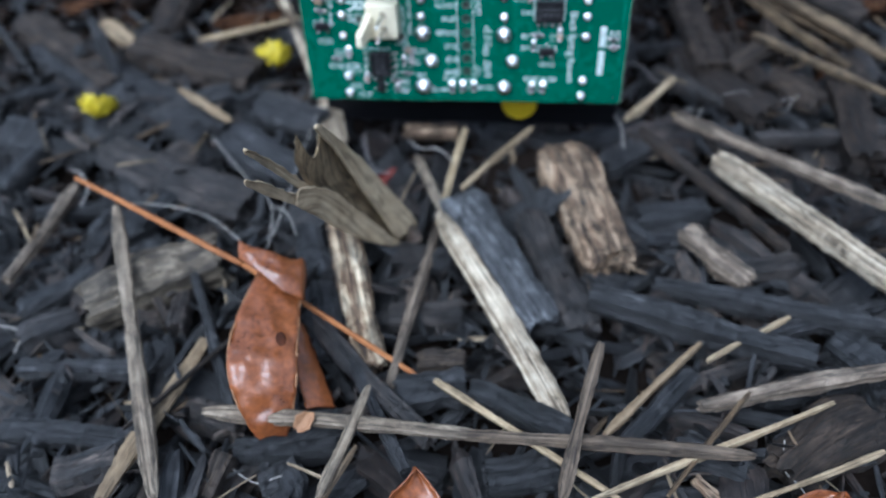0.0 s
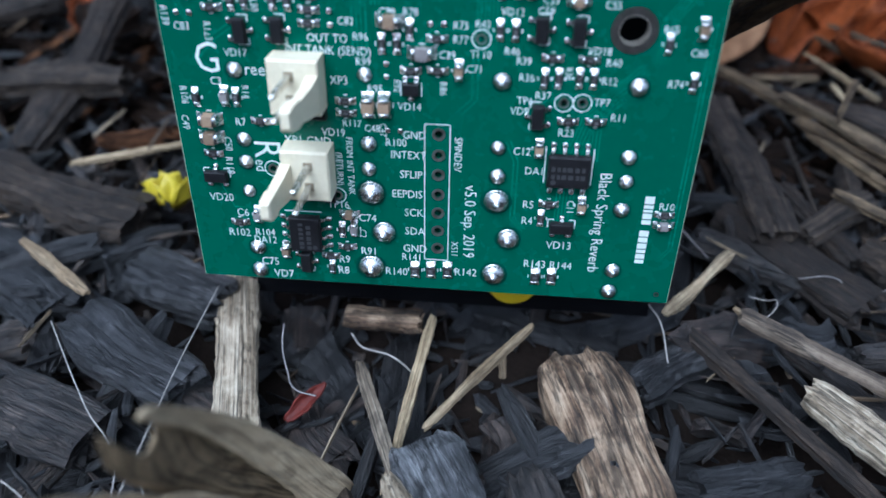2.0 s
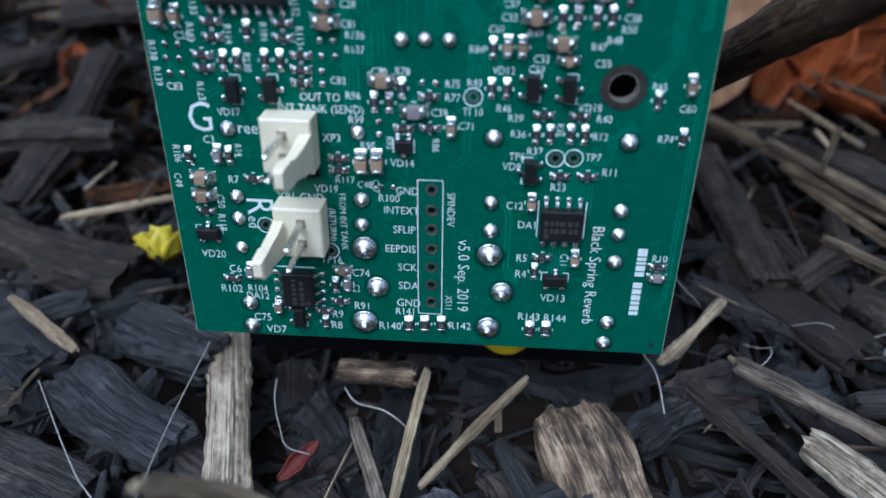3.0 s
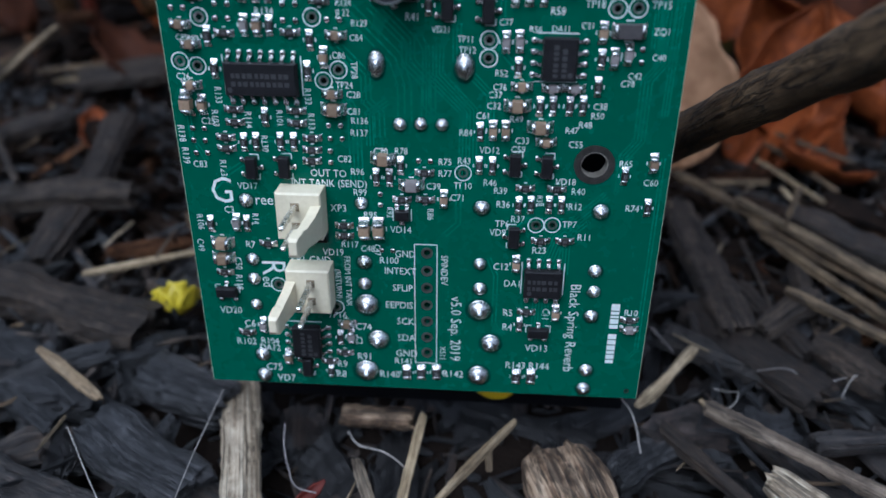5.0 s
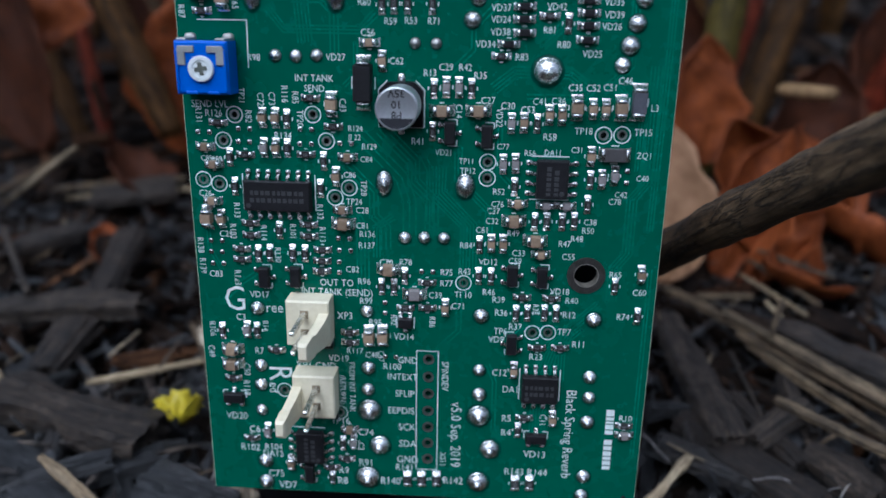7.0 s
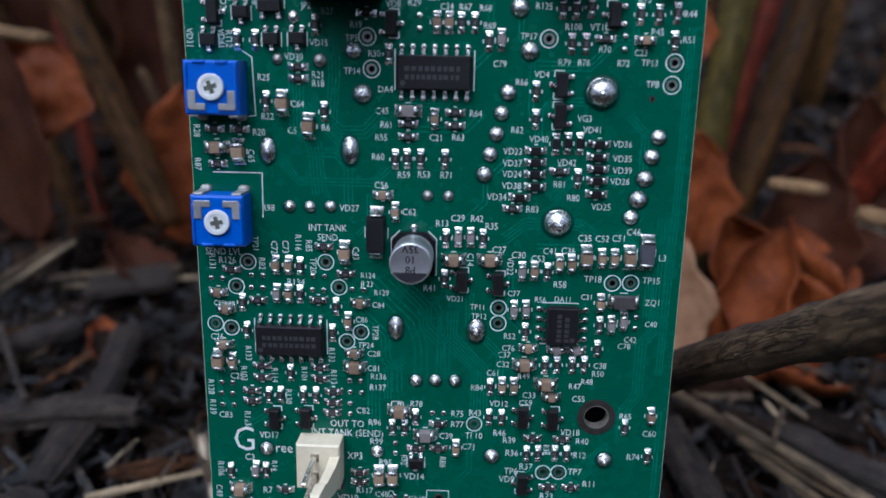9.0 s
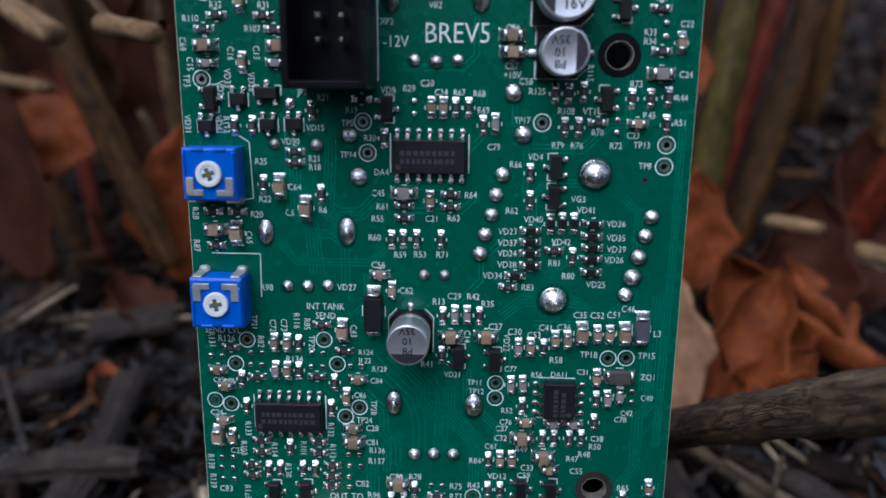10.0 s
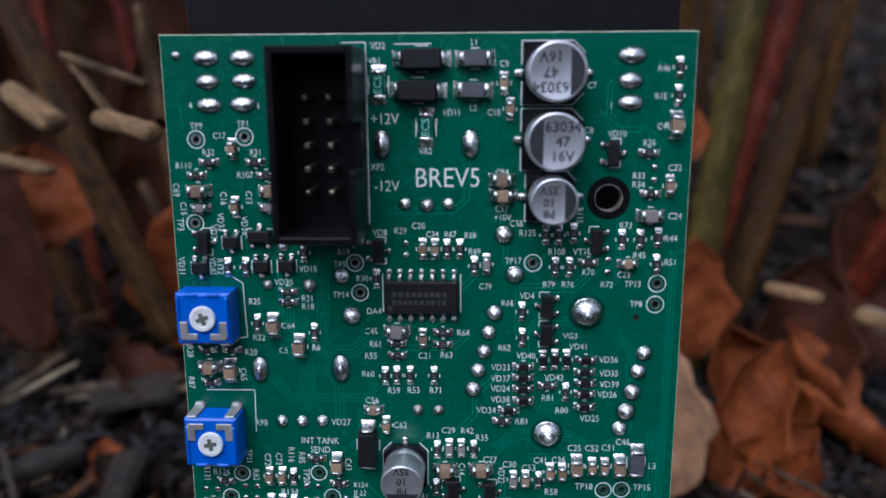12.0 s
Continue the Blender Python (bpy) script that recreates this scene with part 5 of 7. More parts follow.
me = link_mesh("legend", [(x / 1000, -0.00003, z / 1000) for x, z in SILKV], SILKF, [SILK])
part("legend", me, module, label="white printed component references")

# the board itself, drilled through
s = Shape()
RIM = 0.1
for y, cut_back in ((0, RIM), (RIM, 0), (1.6, 0)):
    s.v += [(x, y, z) for x, z in ((LEFT + cut_back, cut_back), (RIGHT - cut_back, cut_back), (RIGHT - cut_back, BH - cut_back), (LEFT + cut_back, BH - cut_back))]
s.f += [(0, 1, 2, 3), (11, 10, 9, 8)]
s.m += [0, 0]
for k in (0, 4):
    s.f += [(k + i, k + 4 + i, k + 4 + (i + 1) % 4, k + (i + 1) % 4) for i in range(4)]
    s.m += [1] * 4
plate = part("board_plate", s.mesh("board_plate", [MASK, EDGE]), module, label="green fibreglass board with pale cut edges")
cut = Shape()
for u, v, r in HOLES:
    n = 28 if r > 1 else 14
    ring = [(u + r * math.cos(2 * math.pi * i / n), v + r * math.sin(2 * math.pi * i / n)) for i in range(n)]
    o = len(cut.v)
    cut.v += [(x, -1.0, z) for x, z in ring] + [(x, 3.0, z) for x, z in ring]
    cut.f += [tuple(o + i for i in range(n)), tuple(o + n + i for i in reversed(range(n)))] + [(o + (i + 1) % n, o + i, o + n + i, o + n + (i + 1) % n) for i in range(n)]
    cut.m += [0] * (n + 2)
drill = new("drill", cut.mesh("drill", [PADRING]))
drill.matrix_world = BOARD
mod = plate.modifiers.new("holes", "BOOLEAN")
mod.object, mod.operation, mod.solver = drill, "DIFFERENCE", "EXACT"
bpy.context.view_layer.update()
drilled = bpy.data.meshes.new_from_object(plate.evaluated_get(bpy.context.evaluated_depsgraph_get()))
plate.modifiers.clear()
plate.data = drilled
bpy.data.objects.remove(drill)

# front panel, spacers and the yellow cap behind the board
pb = Shape()
pb.box(-0.15, 0, -13.0, 61.6, 128.5, 2.0, 0, bevel=0.1)
part("front_panel", pb.mesh("front_panel", [PANEL]), module, spot(0, 53.1), "black anodised front panel")
for u, v in ((-18, 92), (2, 92), (-18, 62), (6, 47), (-8, 20), (14, 20)):
    part("potentiometer", Shape().box(0, 0, -6.8, 9.5, 11.0, 10.2, 0, bevel=0.3).mesh("potentiometer", [BLACKP]), module, spot(u, v))
part("yellow_cap", Shape().lathe([(3.7, -11.9), (3.7, -10.6), (3.4, -10.3), (0.05, -10.3)], 32, 0).mesh("yellow_cap", [YELLOWP]), module, spot(10.5, -5.6), "yellow plastic cap under the board")


# ---- the ground ----
def hill(x, y):
    """Height of the soil under the mulch."""
    return -0.007 + 0.0035 * noise.noise((x * 22, y * 22, 0.3)) + 0.0015 * noise.noise((x * 90, y * 90, 2.0))


def sheet(name, x0, x1, y0, y1, nx, ny, mat, drop=0.0):
    vs = [(x0 + (x1 - x0) * i / nx, y0 + (y1 - y0) * j / ny) for j in range(ny + 1) for i in range(nx + 1)]
    verts = [(x, y, hill(x, y) - drop) for x, y in vs]
    fs = [(j * (nx + 1) + i, j * (nx + 1) + i + 1, (j + 1) * (nx + 1) + i + 1, (j + 1) * (nx + 1) + i) for j in range(ny) for i in range(nx)]
    return verts, fs


# one sheet: fine near the board, wide quads out to the horizon
gx = sorted({round(v, 4) for v in [*np.linspace(-0.22, 0.22, 121), *(s * q for q in (0.3, 0.5, 1, 3, 12, 60) for s in (-1, 1))]})
gy = sorted({round(v, 4) for v in [*np.linspace(-0.16, 0.34, 131), *np.linspace(0.36, 1.2, 30), 2, 5, 15, 60, -0.3, -1, -5, -60]})
gv = [(x, y, hill(x, y) if abs(x) < 2 and abs(y) < 2 else -0.007) for y in gy for x in gx]
n = len(gx)
gf = [(j * n + i, j * n + i + 1, (j + 1) * n + i + 1, (j + 1) * n + i) for j in range(len(gy) - 1) for i in range(n - 1)]
ground = tagged(new("ground", link_mesh("ground", gv, gf, [SOIL], smooth=True)), "dark garden soil under bark mulch", "soil", kind="structure")


# an added, unseen plain wall behind the camera: it keeps low sky out of reflections
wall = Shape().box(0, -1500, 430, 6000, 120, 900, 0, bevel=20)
tagged(new("sky_block_south", wall.mesh("sky_block_south", [SKYBLOCK])), "plain dark wall added unseen to block the low sky", "wall", kind="structure")


def sliver(rng, a, b, width, thick, rings=9, sides=10, rough=0.12, ragged=0.18, bow=0.0, taper=0.25, square=2.6, roll=0.0, knobbly=0.0):
    """Verts, faces and grain of one split piece of wood between a and b, with ridged sides and splintered ends."""
    a, b = Vector(a), Vector(b)
    ax = (b - a)
    length = ax.length
    ax.normalize()
    side = ax.cross(Vector((0, 0, 1)))
    if side.length < 0.05:
        side = ax.cross(Vector((0, 1, 0)))
    side.normalize()
    up = side.cross(ax).normalized()
    side, up = side * math.cos(roll) + up * math.sin(roll), up * math.cos(roll) - side * math.sin(roll)
    ridge = [1 + rng.uniform(-rough, rough) for _ in range(sides)]
    e0 = [rng.uniform(0, ragged) * width * 1.6 for _ in range(sides)]
    e1 = [rng.uniform(0, ragged) * width * 1.6 for _ in range(sides)]
    ph, f1, f2 = rng.uniform(0, 6), rng.uniform(3, 8), rng.uniform(9, 17)
    o = (rng.uniform(0, 9), rng.uniform(0, 9), rng.uniform(0, 9))
    vs, gs, fs = [], [], []
    for k in range(rings):
        s = k / (rings - 1)
        end = min(s, 1 - s) * 2
        w = (1 - taper * (1 - min(1, end * 3)) ** 2) * (1 + rough * (0.9 * math.sin(ph + s * f1) + 0.5 * math.sin(ph * 3 + s * f2)) + rng.uniform(-0.05, 0.05))
        lift = bow * length * 4 * s * (1 - s)
        sway = rough * width * 0.7 * math.sin(ph * 2 + s * f1 * 0.8)
        for i in range(sides):
            an = 2 * math.pi * i / sides
            c, q = math.cos(an), math.sin(an)
            m = (abs(c) ** square + abs(q) ** square) ** (-1 / square)
            r = ridge[i] * m * w * (1 + rng.uniform(-rough, rough) * 0.35)
            if knobbly:
                r *= 1 + knobbly * (noise.noise((s * length * 160 + o[0] * 7, c * 1.5 + o[1], q * 1.5)) + 0.6 * noise.noise((s * length * 500 + o[0] * 7, c * 4 + o[1], q * 4)))
            x = c * r * width / 2
            z = q * r * thick / 2
            t = s * length + (e0[i] * (1 - s) ** 6 if k == 0 else 0) - (e1[i] * s ** 6 if k == rings - 1 else 0)
            p = a + ax * t + side * (x + sway) + up * (z + lift)
            vs.append(p)
            gs.append((o[0] + t, o[1] + x, o[2] + z))
    for k in range(rings - 1):
        for i in range(sides):
            j = (i + 1) % sides
            fs.append((k * sides + i, k * sides + j, (k + 1) * sides + j, (k + 1) * sides + i))
    for k in (0, rings - 1):
        c = sum((vs[k * sides + i] for i in range(sides)), Vector()) / sides + ax * (0.02 * width * (1 if k == 0 else -1))
        vs.append(c)
        gs.append(tuple(sum(gs[k * sides + i][d] for i in range(sides)) / sides for d in range(3)))
        m = len(vs) - 1
        for i in range(sides):
            j = (i + 1) % sides
            fs.append((m, k * sides + j, k * sides + i) if k == 0 else (m, k * sides + i, k * sides + j))
    return vs, fs, gs


KINDS = {
    "char": ("bark_chip", CHAR, "blackened shredded bark chip lying in mulch", "wood chip"),
    "darkbrown": ("bark_chip", CHARBROWN, "dark brown split bark chip lying in mulch", "wood chip"),
    "grey": ("wood_chip", GREYWOOD, "weathered grey-brown wood chip in mulch", "wood chip"),
    "log": ("wood_chip", LOGWOOD, "stout half-round grey-brown wood chip in mulch", "wood chip"),
    "tan": ("wood_chip", TANWOOD, "split wood chip with tan and dark grain", "wood chip"),
    "streaked": ("wood_splint", STREAK, "split wood splint, pale with dark brown streaks", "wood splint"),
    "silver": ("bark_chip", SILVER, "blackened bark chip, worn, with a silvery sheen in its colour", "wood chip"),
    "pale": ("wood_splint", PALE, "bleached cream wood splint lying on mulch", "wood splint"),
    "straw": ("straw", STRAW, "dry pale straw stalk lying on mulch", "straw"),
    "oldstraw": ("straw", OLDSTRAW, "old brown dry stalk lying on mulch", "straw"),
    "ash": ("straw", ASHSTRAW, "flattened grey-brown dry stalk lying on mulch", "straw"),
    "twig": ("twig", CHARBROWN, "thin dark brown twig lying in mulch", "twig"),
    "greytwig": ("twig", GREYWOOD, "thin grey weathered twig lying in mulch", "twig"),
    "rust": ("leaf_stem", RUST, "long thin orange-brown leaf stem", "stem"),
    "branch": ("branch", BARK, "thick dark brown branch leaning beside the board", "branch"),
    "red": ("plant_stem", CANERED, "upright dark red dead plant stem", "plant stem"),
    "green": ("plant_stem", CANEGREEN, "upright olive-green plant stem", "plant stem"),
    "olive": ("plant_stem", CANEOLIVE, "upright olive-brown dead plant stem", "plant stem"),
    "stub": ("plant_stem", STUBWOOD, "broken dry stalk with a pale cut end", "plant stem"),
    "cane": ("plant_stem", CANETAN, "dry tan broken plant stem", "plant stem"),
}
GROUPS = {"bark_chip": "bark chips in the mulch", "wood_chip": "wood chips in the mulch", "wood_splint": "wood splints on the mulch", "straw": "straws on the mulch",
          "twig": "twigs in the mulch", "plant_stem": "dead stems behind the board"}
SEED = [0]


def piece(kind, a, b, width, thick, bow=0.0, roll=0.0, taper=0.25):
    """One loose piece of wood or stalk from a to b; all in millimetres."""
    SEED[0] += 1
    rng = random.Random(SEED[0])
    name, mat, label, cat = KINDS[kind]
    a, b = [v / 1000 for v in a], [v / 1000 for v in b]
    length = (Vector(b) - Vector(a)).length
    if kind in ("straw", "oldstraw", "ash"):
        width, thick = width * 0.76, thick * 0.8
    elif kind == "char":
        width *= 0.88
    thin = kind in ("straw", "oldstraw", "ash", "twig", "greytwig", "rust")
    smooth = kind in ("stub", "red", "green", "olive", "rust", "branch", "cane")
    rings = max(12, min(44, int(length / (width / 1000) * 5)))
    if kind in ("straw", "oldstraw", "ash"):
        taper = 0.55 if kind == "ash" else 0.36
    vs, fs, gs = sliver(rng, a, b, width / 1000, thick / 1000, rings, 12 if thin else 24, 0.05 if smooth else 0.06 if kind in ("streaked", "tan", "pale", "log") else 0.085 if kind in ("char", "silver") else 0.13 if not thin else 0.15, 0.05 if smooth else 0.3, bow, taper, 2.0 if smooth else 2.4 if kind == "log" else 4.2 if kind in ("char", "silver") else 3.2, roll, 0.04 if smooth else 0.05 if thin else 0.04 if kind in ("pale", "streaked", "log") else 0.06 if kind in ("tan", "char", "silver") else 0.09)
    c = sum(vs, Vector()) / len(vs)
    me = link_mesh(name, [p - c for p in vs], fs, [mat], grain=gs, smooth=smooth)
    ob = tagged(new(name, me), label, cat, GROUPS[name] if name in GROUPS else "")
    ob.location = c
    return ob


def bed(name, label, count, region, sizes, seed, lift=(-0.006, 0.002), mat=MULCH, rings=6, sides=8, pitch=14):
    """A layer of loose shredded wood, too many to count."""
    rng = random.Random(seed)
    V, F, G = [], [], []
    x0, x1, y0, y1 = region
    for _ in range(count):
        x, y = rng.uniform(x0, x1), rng.uniform(y0, y1)
        l, w, t = (rng.uniform(*q) for q in sizes)
        if rng.random() < 0.3:
            w *= 0.35
        an, tilt = rng.uniform(0, math.pi * 2), radians(rng.gauss(0, pitch))
        d = Vector((math.cos(an) * math.cos(tilt), math.sin(an) * math.cos(tilt), math.sin(tilt))) * l / 2
        c = Vector((x, y, hill(x, y) + 0.007 + rng.uniform(*lift)))
        if abs(x) < 0.036 and -0.012 < y < 0.018:
            # the board's foot has pressed the litter down here
            c.z, d.z = hill(x, y) + 0.001, 0.0
        vs, fs, gs = sliver(rng, c - d, c + d, w, t, rings, sides, 0.16, 0.35, rng.uniform(-0.03, 0.03), 0.4, 3.0, rng.gauss(0, 0.3))
        o = len(V)
        V += vs
        G += gs
        F += [tuple(i + o for i in f) for f in fs]
    return tagged(new(name, link_mesh(name, V, F, [mat], grain=G)), label, "mulch", kind="stuff")


bed("bark_mulch", "blackened shredded bark mulch covering the soil", 1000, (-0.17, 0.17, -0.115, 0.045), ((0.007, 0.030), (0.0015, 0.0075), (0.001, 0.0045)), 11, lift=(-0.008, 0.0012), rings=7, sides=9, pitch=17)
bed("leaf_litter", "dark brown litter and bark behind the board", 1000, (-0.19, 0.19, 0.035, 0.17), ((0.007, 0.026), (0.0012, 0.0065), (0.001, 0.0035)), 14, lift=(-0.007, 0.002), mat=LITTER, rings=7, sides=8, pitch=20)
bed("fine_mulch", "small dark crumbs and splinters between the bark chips", 8500, (-0.15, 0.15, -0.11, 0.13), ((0.0015, 0.010), (0.0004, 0.0020), (0.0003, 0.0014)), 12, lift=(-0.006, 0.0030), rings=4, sides=6, pitch=22)
bed("loose_splinters", "thin pale and brown splinters strewn over the mulch", 260, (-0.13, 0.13, -0.11, 0.10), ((0.003, 0.013), (0.0003, 0.0009), (0.0003, 0.0006)), 15, lift=(-0.001, 0.0045), mat=SPLINTER, rings=6, sides=6, pitch=12)
bed("far_mulch", "dark brown litter and mulch stretching away behind the stems", 4200, (-0.9, 0.9, 0.15, 1.3), ((0.015, 0.05), (0.004, 0.012), (0.002, 0.006)), 13, lift=(-0.004, 0.006), mat=LITTER, rings=4, sides=6)
bed("grey_mulch", "weathered grey bark mulch between the far stems", 5600, (0.03, 0.90, 0.17, 1.30), ((0.008, 0.026), (0.002, 0.008), (0.001, 0.005)), 16, lift=(-0.004, 0.005), mat=GREYMULCH, rings=5, sides=6, pitch=18)


def leaf(label, at, length, width, mat, turn, curl=0.6, fold=0.5, wave=0.15, thick=0.00025, tip=1.0):
    """A dead leaf: pointed outline, raised midrib, rolled edges. turn: its rotation in degrees about x, y, z; it grows along local y."""
    SEED[0] += 1
    rng = random.Random(SEED[0])
    nu, nv = 22, 12
    ph = rng.uniform(0, 9)
    vs = []
    for j in range(nu + 1):
        s = j / nu
        w = width / 2 * (math.sin(math.pi * min(1, s ** 0.8 * 0.985 + 0.015)) ** 0.75) * (1 + 0.10 * math.sin(ph + s * 17))
        for i in range(nv + 1):
            q = 2 * i / nv - 1
            an = q * fold
            x = w * (math.sin(an * 1.6) / max(1e-3, 1.6 * fold))
            z = w * (1 - math.cos(an * 1.6)) * 0.9 + 0.04 * width * math.exp(-(q * 7) ** 2) + wave * width * 0.2 * math.sin(ph + s * 9 + q * 3) * abs(q)
            y = s * length
            b = curl * (s - 0.4)
            z += 0.05 * width * noise.noise((q * 2.2 + ph, s * 6, ph)) + 0.02 * width * noise.noise((q * 7, s * 17 + ph, ph))
            x *= 1 + 0.07 * noise.noise((s * 21, ph, q)) * abs(q)
            vs.append((x, y * math.cos(b * 0.8), z + length * 0.5 * b * b * (1 if curl > 0 else -1) * s))
    fs = [(j * (nv + 1) + i, j * (nv + 1) + i + 1, (j + 1) * (nv + 1) + i + 1, (j + 1) * (nv + 1) + i) for j in range(nu) for i in range(nv)]
    ob = new("dead_leaf", link_mesh("dead_leaf", vs, fs, [mat], smooth=True))
    so = ob.modifiers.new("thickness", "SOLIDIFY")
    so.thickness = thick
    ob.matrix_world = pose(*[v / 1000 for v in at], *turn)
    return tagged(ob, label, "leaf", "fallen dead leaves")


def patch(name, parent, rows, mat, bulge=0.0, wrinkle=0.2, thick=0.0003, seed=1):
    """A crumpled sheet through a few pairs of edge points (millimetres), smoothly joined and bulged in the middle."""
    rows = [(Vector(a), Vector(b)) for a, b in rows]
    n, m = 8 * (len(rows) - 1), 12
    vs, gs = [], []
    for j in range(n + 1):
        f = j / n * (len(rows) - 1)
        k = min(int(f), len(rows) - 2)
        h = f - k
        ends = []
        for e in (0, 1):
            p0, p1, p2, p3 = (rows[max(0, min(len(rows) - 1, k + d))][e] for d in (-1, 0, 1, 2))
            ends.append(0.5 * (2 * p1 + (p2 - p0) * h + (2 * p0 - 5 * p1 + 4 * p2 - p3) * h * h + (3 * p1 - p0 - 3 * p2 + p3) * h ** 3))
        a, b = ends
        for i in range(m + 1):
            q = i / m
            p = a.lerp(b, q)
            edge = 0.35 * noise.noise((j * 0.9, seed, 0)) * (1 if q in (0, 1) else 0)
            p = p + Vector((edge, 0, bulge * math.sin(math.pi * q) + wrinkle * noise.noise((p.x * 0.5, p.y * 0.5, seed))))
            vs.append(p / 1000)
            gs.append((0.001 * f * (rows[0][0] - rows[-1][0]).length / (len(rows) - 1), 0.001 * q * (a - b).length, seed))
    fs = [(j * (m + 1) + i, j * (m + 1) + i + 1, (j + 1) * (m + 1) + i + 1, (j + 1) * (m + 1) + i) for j in range(n) for i in range(m)]
    ob = part(name, link_mesh(name, vs, fs, [mat], grain=gs, smooth=True), parent)
    so = ob.modifiers.new("thickness", "SOLIDIFY")
    so.thickness = thick
    return ob


def fibre(pts, radius, mat, name="root_fibre", label="thin pale curling root fibre on mulch", category="root"):
    cu = bpy.data.curves.new(name, "CURVE")
    cu.dimensions, cu.bevel_depth, cu.bevel_resolution, cu.resolution_u = "3D", radius / 1000, 2, 6
    sp = cu.splines.new("BEZIER")
    sp.bezier_points.add(len(pts) - 1)
    for p, co in zip(sp.bezier_points, pts):
        p.co = [v / 1000 for v in co]
        p.handle_left_type = p.handle_right_type = "AUTO"
    ob = bpy.data.objects.new(name, cu)
    me = bpy.data.meshes.new_from_object(ob)
    bpy.data.objects.remove(ob)
    me.materials.clear()
    me.materials.append(mat)
    return tagged(new(name, me), label, category)


def petal(at, size, turn):
    """A crumpled yellow petal cup of overlapping lobes."""
    SEED[0] += 1
    rng = random.Random(SEED[0])
    vs, fs = [], []
    for k in range(6):
        o = len(vs)
        an = k * math.pi / 3 + rng.uniform(-0.2, 0.2)
        for j in range(7):
            s = j / 6
            w = 0.55 * math.sin(math.pi * (0.12 + 0.8 * s)) ** 0.8
            for i in range(5):
                q = i / 2 - 1
                r = s * (0.75 + 0.1 * math.sin(q * 4 + k))
                z = 0.9 * s ** 1.6 + 0.14 * q * q + rng.uniform(-0.05, 0.05) - (0.35 * s ** 5)
                x, y = r * math.cos(an) - q * w * math.sin(an), r * math.sin(an) + q * w * math.cos(an)
                vs.append((x, y, z))
        fs += [(o + j * 5 + i, o + j * 5 + i + 1, o + j * 5 + i + 6, o + j * 5 + i + 5) for j in range(6) for i in range(4)]
    ob = new("yellow_flower", link_mesh("yellow_flower", [(x * size / 1000, y * size / 1000, z * size / 1000) for x, y, z in vs], fs, [PETAL], smooth=True))
    so = ob.modifiers.new("thickness", "SOLIDIFY")
    so.thickness = 0.0002
    ob.matrix_world = pose(*[v / 1000 for v in at], *turn)
    return tagged(ob, "crumpled yellow flower head lying on dark mulch", "flower")


# ---- loose things on the ground; millimetres ----
piece("char", (-108.3, 33.8, 1.0), (-53.0, -0.6, 1.0), 11.9, 5.0)
piece("char", (-76.4, -5.2, 2.0), (-39.4, -20.0, 1.0), 9.7, 4.5)
piece("darkbrown", (-82.6, 27.2, 3.0), (-47.0, 18.4, 2.0), 9.1, 7.0)
piece("straw", (-93.5, 37.8, 4.0), (-79.0, 26.1, 5.0), 5.0, 2.0)
piece("char", (-51.1, -1.0, 3.0), (-30.1, -12.5, 2.0), 9.4, 5.0)
piece("char", (-46.9, 10.8, 2.0), (-30.2, 3.7, 1.0), 8.8, 5.0)
piece("log", (-63.0, -47.0, 4.0), (-40.6, -33.2, 4.0), 9.6, 9.6, taper=0.1)
piece("char", (-70.7, -57.7, 1.0), (-48.0, -56.6, 2.0), 3.6, 4.0)
piece("char", (-73.2, -52.7, 1.0), (-63.8, -45.9, 0.0), 5.6, 6.0)
piece("char", (-74.2, -48.5, 3.0), (-63.8, -36.7, 2.0), 4.8, 4.0)
piece("char", (-67.2, -69.1, 3.0), (-44.4, -69.2, 2.0), 4.2, 4.0)
piece("ash", (-59.1, -30.1, 13.0), (-37.6, -79.4, 6.0), 3.2, 1.5)
piece("straw", (-45.2, -79.9, 6.0), (-39.6, -50.2, 3.0), 4.0, 1.8)
piece("twig", (-44.9, -69.8, 8.0), (-33.2, -49.3, 4.0), 0.8, 0.9)
piece("char", (-46.5, -35.0, 6.0), (-32.3, -62.5, 1.0), 2.0, 3.0)
piece("char", (-45.9, -49.3, 2.0), (-47.4, -33.2, 2.0), 3.8, 4.0)
piece("char", (-47.9, -66.0, -0.0), (-49.5, -51.0, 1.0), 3.1, 4.0)
piece("char", (-41.5, -62.3, -1.0), (-28.6, -64.9, 1.0), 5.1, 6.0)
piece("char", (-30.3, -69.0, 0.0), (-12.8, -66.7, 2.0), 5.0, 6.0)
piece("rust", (-69.5, -24.2, 13.0), (-35.1, -38.6, 8.0), 1.0, 0.9)
piece("rust", (-35.1, -38.6, 8.0), (-1.5, -55.6, 1.0), 0.9, 0.9)
piece("pale", (-32.3, 13.0, 0.0), (-19.4, -28.4, 4.0), 5.9, 2.4, taper=0.12)
piece("streaked", (-22.1, -23.0, 4.0), (-10.5, -54.1, 1.0), 5.5, 3.0)
piece("pale", (-49.4, 47.0, 6.0), (-32.1, 12.0, 0.0), 2.0, 1.2)
piece("straw", (-67.1, 31.9, 3.0), (-42.9, 40.0, 4.0), 1.8, 1.0)
piece("straw", (-64.5, 11.2, 5.0), (-50.0, 2.4, 4.0), 2.1, 1.4)
piece("char", (-29.1, -21.2, 0.0), (-18.1, -51.9, -0.0), 6.1, 4.0)
piece("ash", (-9.6, -4.5, 2.0), (-0.2, -28.3, 5.0), 2.4, 1.6)
